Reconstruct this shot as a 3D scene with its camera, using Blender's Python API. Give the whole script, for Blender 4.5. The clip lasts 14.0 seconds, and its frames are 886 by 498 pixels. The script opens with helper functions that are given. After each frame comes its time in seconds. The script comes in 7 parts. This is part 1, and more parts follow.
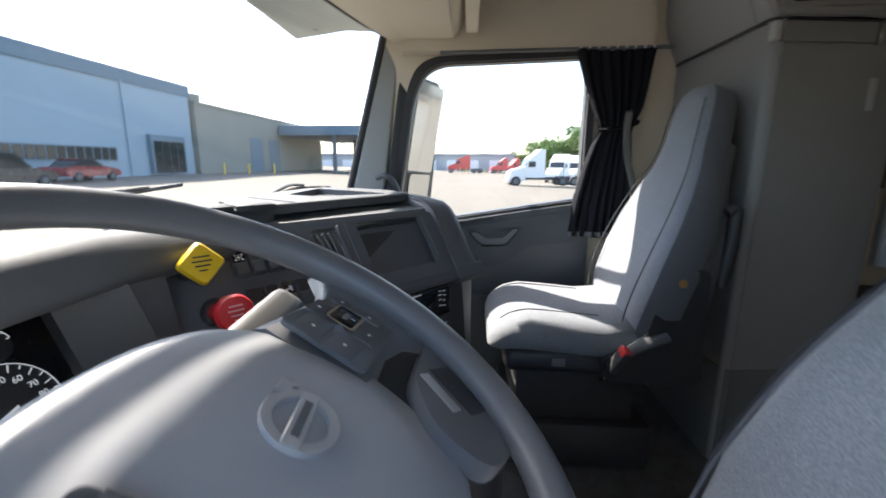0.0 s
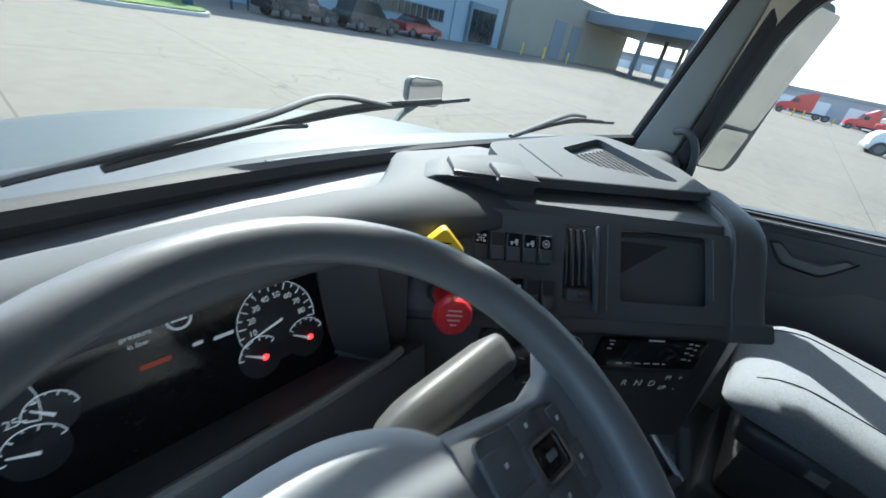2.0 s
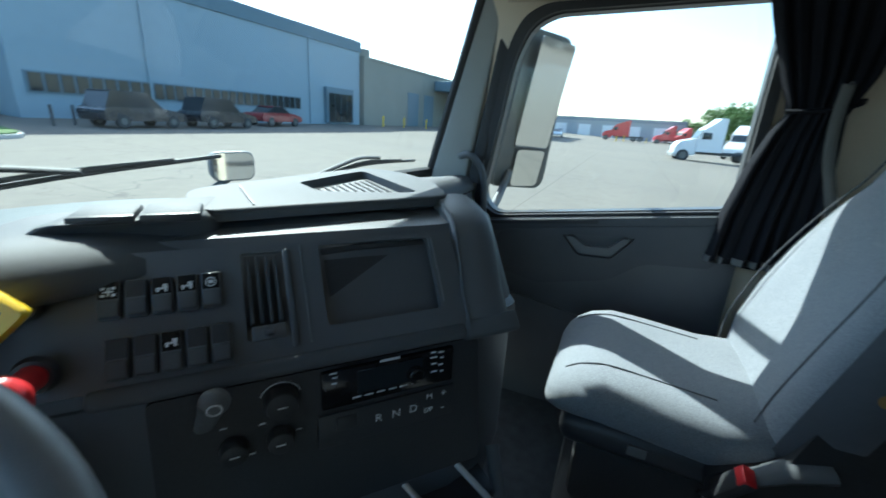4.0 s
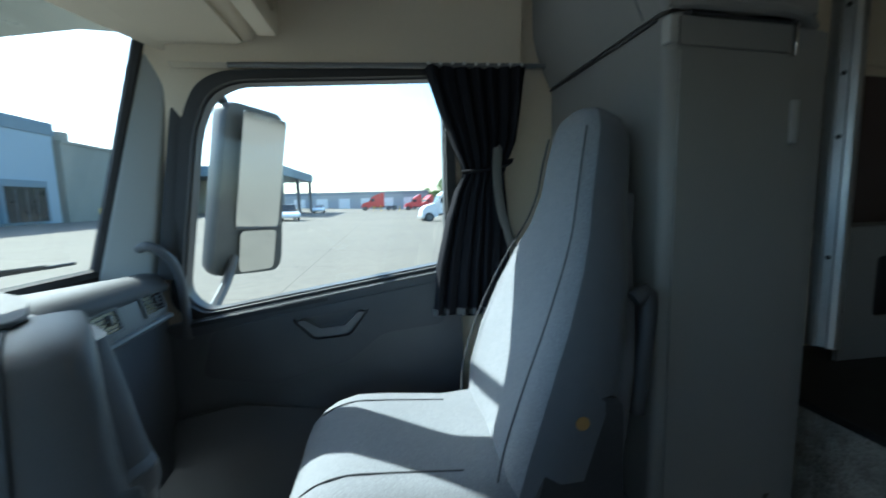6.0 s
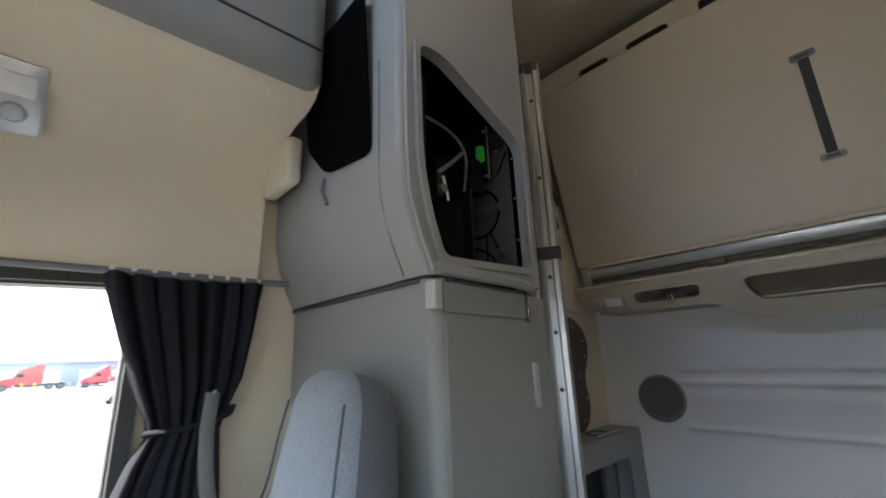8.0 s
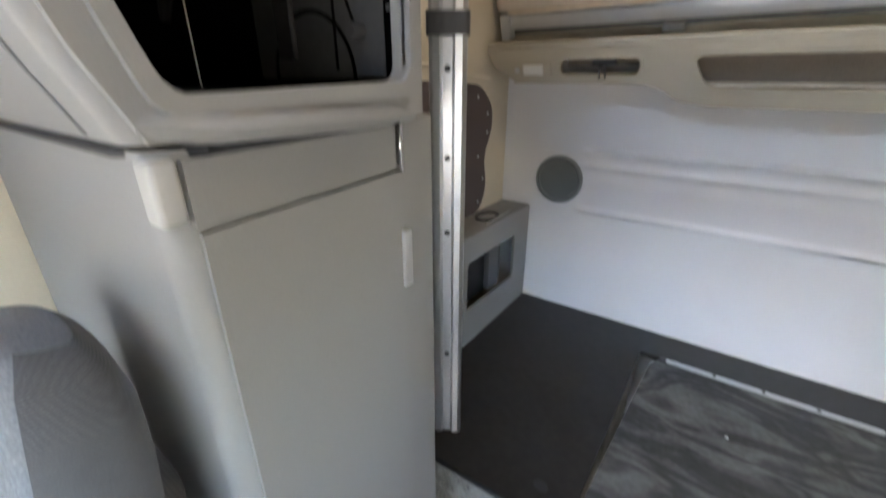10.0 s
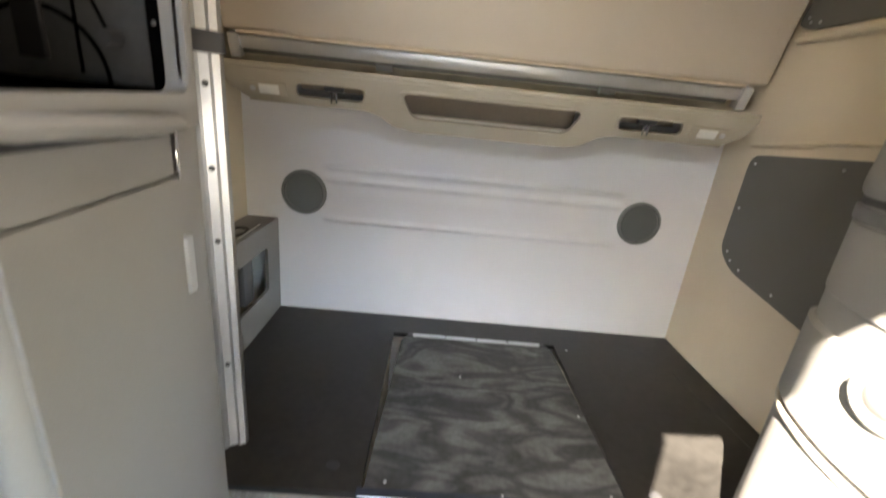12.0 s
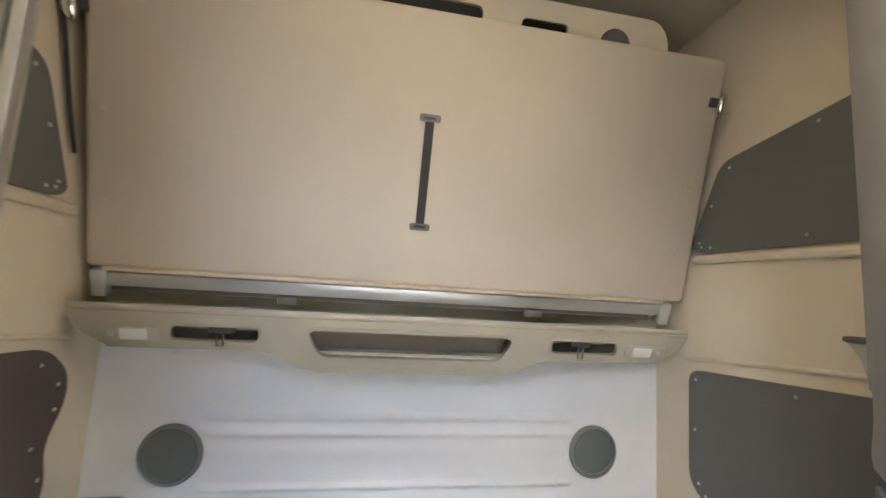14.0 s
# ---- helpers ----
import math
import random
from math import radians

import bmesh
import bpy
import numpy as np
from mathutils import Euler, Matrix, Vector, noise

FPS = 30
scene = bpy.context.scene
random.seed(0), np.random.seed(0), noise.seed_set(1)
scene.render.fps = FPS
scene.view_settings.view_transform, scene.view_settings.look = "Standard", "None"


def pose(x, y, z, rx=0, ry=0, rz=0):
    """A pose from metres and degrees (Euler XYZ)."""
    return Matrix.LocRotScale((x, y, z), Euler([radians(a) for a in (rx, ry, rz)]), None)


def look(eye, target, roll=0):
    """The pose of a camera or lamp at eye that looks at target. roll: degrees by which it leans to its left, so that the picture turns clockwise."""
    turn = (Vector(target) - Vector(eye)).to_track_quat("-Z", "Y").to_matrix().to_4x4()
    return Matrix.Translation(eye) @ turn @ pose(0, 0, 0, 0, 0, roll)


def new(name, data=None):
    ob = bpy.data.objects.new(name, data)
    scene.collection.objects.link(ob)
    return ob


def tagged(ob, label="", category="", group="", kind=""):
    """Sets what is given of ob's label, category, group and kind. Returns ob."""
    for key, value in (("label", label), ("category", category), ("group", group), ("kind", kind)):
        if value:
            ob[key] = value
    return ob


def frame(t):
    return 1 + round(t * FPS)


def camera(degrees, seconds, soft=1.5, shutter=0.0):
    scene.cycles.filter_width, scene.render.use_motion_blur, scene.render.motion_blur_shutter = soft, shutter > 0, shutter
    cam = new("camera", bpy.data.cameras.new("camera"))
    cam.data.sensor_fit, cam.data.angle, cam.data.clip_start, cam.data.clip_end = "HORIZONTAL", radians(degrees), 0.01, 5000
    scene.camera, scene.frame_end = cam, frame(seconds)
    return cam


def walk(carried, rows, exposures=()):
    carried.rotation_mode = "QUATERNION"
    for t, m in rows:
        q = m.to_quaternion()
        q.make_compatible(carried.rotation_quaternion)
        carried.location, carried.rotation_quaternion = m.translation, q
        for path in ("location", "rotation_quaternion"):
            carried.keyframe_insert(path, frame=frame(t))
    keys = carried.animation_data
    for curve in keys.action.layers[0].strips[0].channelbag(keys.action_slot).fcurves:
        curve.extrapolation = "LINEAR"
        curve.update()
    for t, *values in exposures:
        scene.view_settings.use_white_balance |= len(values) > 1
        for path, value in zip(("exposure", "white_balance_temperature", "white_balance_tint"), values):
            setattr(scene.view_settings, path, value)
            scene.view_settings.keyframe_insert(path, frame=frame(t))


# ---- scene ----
cam = camera(94.2, 14.0, 1.65, 0.4)
PATH = [
    (0, (-0.785, 2.326, 0.956), (1.17, 2.452, 0.551), 0.2),
    (0.5, (-0.739, 2.345, 1.035), (1.124, 2.69, 0.397), 4.2),
    (1, (-0.744, 2.333, 1.073), (0.947, 2.964, 0.212), 8.1),
    (1.5, (-0.723, 2.363, 1.075), (0.795, 3.226, 0.101), 11.6),
    (2, (-0.649, 2.413, 1.067), (0.788, 3.436, 0.125), 12.4),
    (2.5, (-0.515, 2.315, 1.04), (0.907, 3.445, 0.202), 7.8),
    (2.7, (-0.454, 2.28, 1.025), (0.954, 3.44, 0.207), 5.7),
    (4.8, (-0.426, 2.157, 1.018), (1.512, 2.445, 0.612), 1.5),
    (5, (-0.417, 2.151, 1.015), (1.538, 2.33, 0.637), 1.1),
    (5.5, (-0.289, 2.08, 1.021), (1.684, 2.066, 0.695), -0.7),
    (6, (-0.24, 2.032, 1.013), (1.728, 1.767, 0.775), -1.5),
    (6.5, (-0.213, 2.003, 1.032), (1.651, 1.28, 1.083), 1.4),
    (7, (-0.204, 1.994, 1.075), (1.481, 1.008, 1.513), 1.6),
    (7.1, (-0.189, 1.992, 1.088), (1.463, 0.967, 1.558), 1.5),
    (7.2, (-0.171, 1.998, 1.085), (1.444, 0.946, 1.62), 0.8),
    (9.3, (0.163, 1.725, 1.482), (1.254, 0.048, 1.445), -0.0),
    (9.5, (0.161, 1.679, 1.479), (1.287, 0.047, 1.213), -0.5),
    (9.7, (0.161, 1.636, 1.457), (1.287, 0.049, 0.992), -0.6),
    (10, (0.172, 1.607, 1.403), (1.237, 0.102, 0.628), -0.1),
    (10.2, (0.176, 1.619, 1.353), (1.148, 0.142, 0.419), 0.6),
    (10.5, (0.187, 1.65, 1.306), (0.931, 0.161, 0.197), 2.4),
    (11, (0.22, 1.736, 1.277), (0.493, 0.131, 0.115), 5.9),
    (11.5, (0.203, 1.779, 1.325), (0.174, 0.031, 0.354), 7.4),
    (11.9, (0.183, 1.781, 1.378), (0.113, -0.1, 0.701), 6.0),
    (12, (0.182, 1.764, 1.41), (0.111, -0.131, 0.774), 5.9),
    (12.5, (0.142, 1.723, 1.474), (0.116, -0.254, 1.174), 4.4),
    (13, (0.119, 1.692, 1.532), (0.098, -0.307, 1.497), 3.6),
    (13.5, (0.111, 1.639, 1.552), (0.011, -0.351, 1.717), 3.2),
    (14, (0.15, 1.521, 1.571), (-0.188, -0.436, 1.803), 3.3),
]
EXPOSURES = [(0, 2.45, 6500, 12), (1.5, 2.0, 5900, 4), (2.7, 1.85, 5600, -3), (5, 1.88, 5300, -8), (6, 1.98, 5400, -6), (7.2, 2.6, 6350, 9), (9.3, 5.0, 6250, 10), (10.4, 5.0, 6800, 12), (11.2, 4.98, 7350, 12), (12, 5.02, 7300, 12), (12.6, 5.22, 6950, 12), (13.2, 5.25, 6850, 12), (14, 5.36, 6750, 11)]
walk(cam, [(t, look(eye, target, roll)) for t, eye, target, roll in PATH], EXPOSURES)

# ---- world and sun ----
SUN_AZ, SUN_EL = radians(36), radians(42)
world = bpy.data.worlds.new("sky")
scene.world = world
world.use_nodes = True
_wn = world.node_tree.nodes
_sky = _wn.new("ShaderNodeTexSky")
_sky.sky_type, _sky.sun_disc = "NISHITA", False
_sky.sun_elevation, _sky.sun_rotation = SUN_EL, SUN_AZ
_sky.dust_density, _sky.air_density = 1.5, 1.0
_wn["Background"].inputs["Strength"].default_value = 0.13
world.node_tree.links.new(_sky.outputs[0], _wn["Background"].inputs[0])
sun = new("sun", bpy.data.lights.new("sun", "SUN"))
sun.data.energy, sun.data.angle, sun.data.color = 3.3, radians(0.45), (1.0, 0.93, 0.82)
_s = Vector((math.sin(SUN_AZ) * math.cos(SUN_EL), math.cos(SUN_AZ) * math.cos(SUN_EL), math.sin(SUN_EL)))
# warm fill added under the roof to brighten the sleeper; no lamp is in view
lamp = new("sleeper_fill_light", bpy.data.lights.new("sleeper_fill_light", "AREA"))
lamp.data.shape, lamp.data.size, lamp.data.size_y, lamp.data.energy, lamp.data.color = "RECTANGLE", 0.30, 0.14, 0.14, (1.0, 0.82, 0.62)
lamp.matrix_world = look((-0.05, 1.12, 2.585), (-0.05, 1.05, 0.0))
sun.matrix_world = look(_s * 30, (0, 0, 0))


# ---- materials ----
def material(name, color, rough=0.6, metal=0.0, vary=0.15, grain=40.0, bump=0.1, stain=3.0, bump_scale=None, spec=0.5, tint=None, coat=0.0, dist=0.002):
    """A principled material with two scales of colour variation and a fine relief, in metres."""
    m = bpy.data.materials.new(name)
    m.use_nodes = True
    n, l = m.node_tree.nodes, m.node_tree.links
    b = n["Principled BSDF"]
    b.inputs["Roughness"].default_value, b.inputs["Metallic"].default_value = rough, metal
    b.inputs["Specular IOR Level"].default_value = spec
    b.inputs["Coat Weight"].default_value = coat
    co = n.new("ShaderNodeTexCoord")
    fine, broad = n.new("ShaderNodeTexNoise"), n.new("ShaderNodeTexNoise")
    fine.inputs["Scale"].default_value, broad.inputs["Scale"].default_value = grain, stain
    fine.inputs["Detail"].default_value, broad.inputs["Detail"].default_value = 4, 5
    for x in (fine, broad):
        l.new(co.outputs["Object"], x.inputs["Vector"])
    add = n.new("ShaderNodeMath")
    add.operation = "MULTIPLY_ADD"
    l.new(broad.outputs["Fac"], add.inputs[0])
    add.inputs[1].default_value = 0.6
    half = n.new("ShaderNodeMath")
    half.operation = "MULTIPLY"
    half.inputs[1].default_value = 0.4
    l.new(fine.outputs["Fac"], half.inputs[0])
    l.new(half.outputs[0], add.inputs[2])
    ramp = n.new("ShaderNodeValToRGB")
    c = Vector(color)
    dark = Vector(tint) if tint else c * (1 - 1.6 * vary)
    ramp.color_ramp.elements[0].color, ramp.color_ramp.elements[0].position = (*dark, 1), 0.3
    ramp.color_ramp.elements[1].color, ramp.color_ramp.elements[1].position = (*(c * (1 + vary)), 1), 0.7
    l.new(add.outputs[0], ramp.inputs[0])
    l.new(ramp.outputs[0], b.inputs["Base Color"])
    rr = n.new("ShaderNodeMapRange")
    rr.inputs["To Min"].default_value, rr.inputs["To Max"].default_value = max(0.02, rough - 0.08), min(1.0, rough + 0.1)
    l.new(broad.outputs["Fac"], rr.inputs["Value"])
    l.new(rr.outputs[0], b.inputs["Roughness"])
    if bump:
        bp = n.new("ShaderNodeBump")
        bp.inputs["Strength"].default_value, bp.inputs["Distance"].default_value = bump, dist
        src = fine
        if bump_scale:
            src = n.new("ShaderNodeTexNoise")
            src.inputs["Scale"].default_value, src.inputs["Detail"].default_value = bump_scale, 2
            l.new(co.outputs["Object"], src.inputs["Vector"])
        l.new(src.outputs["Fac"], bp.inputs["Height"])
        l.new(bp.outputs[0], b.inputs["Normal"])
    return m


def woven(name, light, dark, scale=900.0, ribs=1.0):
    """Woven cloth: crossed threads of two greys, with a relief."""
    m = material(name, light, rough=0.95, vary=0.1, grain=90, stain=5, bump=0, spec=0.15)
    n, l = m.node_tree.nodes, m.node_tree.links
    b = n["Principled BSDF"]
    co = n.new("ShaderNodeTexCoord")
    wa, wb = n.new("ShaderNodeTexWave"), n.new("ShaderNodeTexWave")
    for w, d in ((wa, "Z"), (wb, "DIAGONAL")):
        w.bands_direction = d
        w.inputs["Scale"].default_value, w.inputs["Distortion"].default_value = scale / 6, 1.5
        w.inputs["Detail"].default_value, w.inputs["Detail Scale"].default_value = 2, 3
        l.new(co.outputs["Object"], w.inputs["Vector"])
    mul = n.new("ShaderNodeMath")
    mul.operation = "MULTIPLY"
    l.new(wa.outputs["Fac"], mul.inputs[0])
    l.new(wb.outputs["Fac"], mul.inputs[1])
    spk = n.new("ShaderNodeTexNoise")
    spk.inputs["Scale"].default_value = scale
    l.new(co.outputs["Object"], spk.inputs["Vector"])
    av = n.new("ShaderNodeMath")
    av.operation = "MULTIPLY_ADD"
    av.inputs[1].default_value = 1.2 if ribs < 0.5 else 0.6
    l.new(spk.outputs["Fac"], av.inputs[0])
    rb = n.new("ShaderNodeMath")
    rb.operation, rb.inputs[1].default_value = "MULTIPLY", ribs
    l.new(mul.outputs[0], rb.inputs[0])
    l.new(rb.outputs[0], av.inputs[2])
    if ribs < 0.5:
        spk.inputs["Detail"].default_value = 3
        con = n.new("ShaderNodeMapRange")
        con.inputs["From Min"].default_value, con.inputs["From Max"].default_value = 0.32, 0.92
        l.new(av.outputs[0], con.inputs["Value"])
        av = con
    mix = n.new("ShaderNodeMix")
    mix.data_type = "RGBA"
    mix.inputs[6].default_value = (*dark, 1)
    old = b.inputs["Base Color"].links[0].from_socket
    l.new(av.outputs[0], mix.inputs[0])
    l.new(old, mix.inputs[7])
    l.new(mix.outputs[2], b.inputs["Base Color"])
    bp = n.new("ShaderNodeBump")
    bp.inputs["Strength"].default_value, bp.inputs["Distance"].default_value = 0.3, 0.0006
    l.new(av.outputs[0], bp.inputs["Height"])
    l.new(bp.outputs[0], b.inputs["Normal"])
    b.inputs["Sheen Weight"].default_value = 0.15
    return m


def glowing(name, color, strength):
    m = bpy.data.materials.new(name)
    m.use_nodes = True
    b = m.node_tree.nodes["Principled BSDF"]
    b.inputs["Base Color"].default_value = (*color, 1)
    b.inputs["Emission Color"].default_value, b.inputs["Emission Strength"].default_value = (*color, 1), strength
    return m


def pane_glass(name, tint=(0.84, 0.88, 0.88)):
    """A thin pane: clear, with the gloss of glass at grazing angles."""
    m = bpy.data.materials.new(name)
    m.use_nodes = True
    n, l = m.node_tree.nodes, m.node_tree.links
    n.remove(n["Principled BSDF"])
    tr, gl, fr, mx = n.new("ShaderNodeBsdfTransparent"), n.new("ShaderNodeBsdfGlossy"), n.new("ShaderNodeLayerWeight"), n.new("ShaderNodeMixShader")
    tr.inputs[0].default_value = (*tint, 1)
    gl.inputs["Roughness"].default_value = 0.02
    fr.inputs["Blend"].default_value = 0.5
    pw, ad = n.new("ShaderNodeMath"), n.new("ShaderNodeMath")
    pw.operation, pw.inputs[1].default_value = "POWER", 4.0
    ad.operation, ad.inputs[1].default_value, ad.inputs[2].default_value = "MULTIPLY_ADD", 0.6, 0.05
    l.new(fr.outputs["Facing"], pw.inputs[0])
    l.new(pw.outputs[0], ad.inputs[0])
    l.new(ad.outputs[0], mx.inputs[0])
    l.new(tr.outputs[0], mx.inputs[1])
    l.new(gl.outputs[0], mx.inputs[2])
    l.new(mx.outputs[0], n["Material Output"].inputs[0])
    return m


CREAM = material("cream_vinyl", (0.68, 0.60, 0.47), 0.7, vary=0.05, grain=300, bump=0.15, stain=2.5)
BEIGE_FABRIC = material("beige_fabric", (0.56, 0.49, 0.40), 0.95, vary=0.06, grain=500, bump=0.2, spec=0.1, stain=2)
GREY_VINYL = material("light_grey_vinyl", (0.78, 0.77, 0.775), 0.6, vary=0.04, grain=250, bump=0.15, stain=1.8)
CABINET = material("grey_cabinet_plastic", (0.265, 0.263, 0.255), 0.5, vary=0.05, grain=350, bump=0.12, stain=2.2)
TAUPE = material("taupe_plastic", (0.44, 0.40, 0.32), 0.5, vary=0.05, grain=300, bump=0.1)
DARK = material("charcoal_plastic", (0.110, 0.115, 0.124), 0.5, vary=0.15, grain=900, bump=0.25, stain=4, dist=0.001)
DARK_TOP = material("dash_top_plastic", (0.100, 0.105, 0.112), 0.70, vary=0.12, grain=900, bump=0.3, stain=5, dist=0.001, spec=0.3)
PANEL_GREY = material("grey_trim_plastic", (0.16, 0.165, 0.17), 0.5, vary=0.1, grain=400, bump=0.2)
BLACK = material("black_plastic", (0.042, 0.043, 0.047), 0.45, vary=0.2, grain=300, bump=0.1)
GLOSS = material("gloss_black", (0.014, 0.014, 0.016), 0.12, vary=0.1, grain=100, bump=0.02)
RUBBER = material("black_rubber", (0.032, 0.032, 0.034), 0.65, vary=0.2, grain=200, bump=0.15)
LEATHER = material("wheel_leather", (0.138, 0.142, 0.151), 0.40, vary=0.12, grain=1200, bump=0.2, stain=6, dist=0.0008)
HUB = material("airbag_cover", (0.364, 0.375, 0.392), 0.5, vary=0.06, grain=1500, bump=0.10, dist=0.0006)
MIRROR_SHELL = material("mirror_shell", (0.032, 0.038, 0.043), 0.45, vary=0.1, grain=200, bump=0.05)
FLOOR_MAT = material("floor_mat", (0.115, 0.12, 0.128), 0.6, vary=0.30, grain=25, bump=0.1, stain=4)
BOARD = material("black_board", (0.0205, 0.0192, 0.0180), 0.45, vary=0.35, grain=40, bump=0.08, stain=5)
CARPET = material("grey_carpet", (0.38, 0.35, 0.30), 1.0, vary=0.38, grain=130, bump=1.0, stain=14, spec=0.05, dist=0.01)
PAD_GREY = material("grey_padded_panel", (0.14, 0.14, 0.13), 0.75, vary=0.08, grain=500, bump=0.3)
SEAT_CLOTH = woven("seat_cloth", (0.275, 0.29, 0.312), (0.15, 0.163, 0.187), 380, 0.0)
SEAT_SIDE = woven("seat_side_cloth", (0.15, 0.155, 0.17), (0.07, 0.075, 0.083), 800)
CURTAIN = material("black_curtain", (0.018, 0.019, 0.024), 0.9, vary=0.2, grain=300, bump=0.2, spec=0.1)
ALU = material("brushed_aluminium", (0.62, 0.63, 0.64), 0.32, 1.0, vary=0.06, grain=150, bump=0.05)
CHROME = material("chrome", (0.8, 0.8, 0.8), 0.12, 1.0, vary=0.02, bump=0)
SILVER = material("silver_paint", (0.55, 0.56, 0.57), 0.35, 0.6, vary=0.04, bump=0.02)
RED = material("red_plastic", (0.60, 0.025, 0.03), 0.35, vary=0.08, bump=0.05)
YELLOW = material("yellow_plastic", (0.75, 0.50, 0.015), 0.35, vary=0.08, bump=0.05)
WHITE = material("white_plastic", (0.75, 0.75, 0.72), 0.45, vary=0.03, bump=0.05)
INK = material("white_print", (0.75, 0.76, 0.78), 0.6, vary=0.02, bump=0)
BELT = material("belt_webbing", (0.03, 0.03, 0.033), 0.7, vary=0.15, grain=400, bump=0.3)
GLASS = pane_glass("window_glass")
MIRROR = material("mirror_glass", (0.72, 0.74, 0.74), 0.02, 1.0, vary=0.0, bump=0)
NEEDLE = glowing("lit_needle", (1.0, 0.03, 0.03), 1.2)
DISPLAY = glowing("lit_print", (0.5, 0.53, 0.56), 0.13)
# near-black on purpose: the deep bay's shade is put into this colour
BAY_SHADE = material("bay_shade_black", (0.0022, 0.0022, 0.0024), 0.85, vary=0.2, grain=60, bump=0.1, spec=0.03)
BAY_PANEL = material("bay_panel_grey", (0.07, 0.073, 0.074), 0.55, vary=0.15, grain=80, bump=0.1, spec=0.3)
SEAM = material("seam_thread", (0.10, 0.105, 0.115), 0.9, vary=0.1, grain=400, bump=0.1, spec=0.1)
# fittings inside the bay, darkened in colour for the same shade
BAY_SHADE_GREY = material("bay_shade_grey", (0.007, 0.007, 0.0075), 0.6, vary=0.2, grain=80, bump=0.1, spec=0.3)
AMBER_FOAM = material("yellow_foam", (0.33, 0.19, 0.06), 0.9, vary=0.2, bump=0.4)

PLY = material("painted_plywood", (0.083, 0.087, 0.087), 0.55, vary=0.35, grain=60, bump=0.2, stain=6)
_n, _l = PLY.node_tree.nodes, PLY.node_tree.links
_co, _mp, _wv = _n.new("ShaderNodeTexCoord"), _n.new("ShaderNodeMapping"), _n.new("ShaderNodeTexNoise")
_mp.inputs["Scale"].default_value = (1.0, 3.0, 1.0)
_wv.inputs["Scale"].default_value, _wv.inputs["Detail"].default_value, _wv.inputs["Distortion"].default_value = 2.6, 4.0, 1.2
_l.new(_co.outputs["Object"], _mp.inputs[0])
_l.new(_mp.outputs[0], _wv.inputs["Vector"])
_sn = _n.new("ShaderNodeMath")
_sn.operation = "SINE"
_ml = _n.new("ShaderNodeMath")
_ml.operation, _ml.inputs[1].default_value = "MULTIPLY", 23.0
_l.new(_wv.outputs["Fac"], _ml.inputs[0])
_l.new(_ml.outputs[0], _sn.inputs[0])
_mr = _n.new("ShaderNodeMapRange")
_mr.inputs["From Min"].default_value, _mr.inputs["From Max"].default_value = -1, 1
_mr.inputs["To Min"].default_value, _mr.inputs["To Max"].default_value = 0.5, 1.55
_l.new(_sn.outputs[0], _mr.inputs["Value"])
_vm = _n.new("ShaderNodeVectorMath")
_vm.operation = "SCALE"
_bs = _n["Principled BSDF"]
_l.new(_bs.inputs["Base Color"].links[0].from_socket, _vm.inputs[0])
_l.new(_mr.outputs[0], _vm.inputs["Scale"])
_l.new(_vm.outputs[0], _bs.inputs["Base Color"])

CONCRETE = material("yard_concrete", (0.165, 0.140, 0.108), 0.9, vary=0.14, grain=3.0, bump=0.2, stain=0.12, dist=0.02)
BLUE_WALL = material("blue_grey_cladding", (0.26, 0.325, 0.375), 0.6, vary=0.05, grain=2, bump=0.05, stain=0.2)
DARK_BLUE = material("slate_blue_trim", (0.12, 0.17, 0.21), 0.6, vary=0.05, grain=2, bump=0.05)
TAN_WALL = material("tan_block_wall", (0.235, 0.23, 0.195), 0.85, vary=0.08, grain=4, bump=0.1, stain=0.3)
WIN_DARK = material("dark_window", (0.02, 0.025, 0.03), 0.08, vary=0.1, bump=0, grain=1)
RED_PAINT = material("red_truck_paint", (0.55, 0.03, 0.035), 0.3, vary=0.05, bump=0, coat=0.5)
WHITE_PAINT = material("white_truck_paint", (0.72, 0.73, 0.74), 0.3, vary=0.03, bump=0, coat=0.5)
DARK_PAINT = material("dark_car_paint", (0.02, 0.022, 0.028), 0.25, vary=0.05, bump=0, coat=0.6)
MAROON = material("maroon_car_paint", (0.22, 0.02, 0.025), 0.25, vary=0.05, bump=0, coat=0.6)
BLUE_PAINT = material("blue_car_paint", (0.05, 0.09, 0.15), 0.25, vary=0.05, bump=0, coat=0.6)
GRASS = material("lawn", (0.10, 0.17, 0.035), 0.95, vary=0.25, grain=20, bump=0.6, stain=0.8, dist=0.03)
LEAF = material("tree_leaves", (0.13, 0.20, 0.055), 0.8, vary=0.3, grain=1.5, bump=0)
BARK = material("tree_bark", (0.12, 0.09, 0.06), 0.9, vary=0.3, grain=15, bump=0.5)
HOOD = material("hood_paint", (0.06, 0.07, 0.068), 0.5, 0.0, vary=0.12, bump=0, spec=0.3)
PANEL_LIGHT = material("light_grey_plastic", (0.42, 0.41, 0.38), 0.5, vary=0.05, grain=300, bump=0.1)
PILLAR = material("pillar_trim", (0.30, 0.31, 0.295), 0.6, vary=0.06, grain=400, bump=0.15)
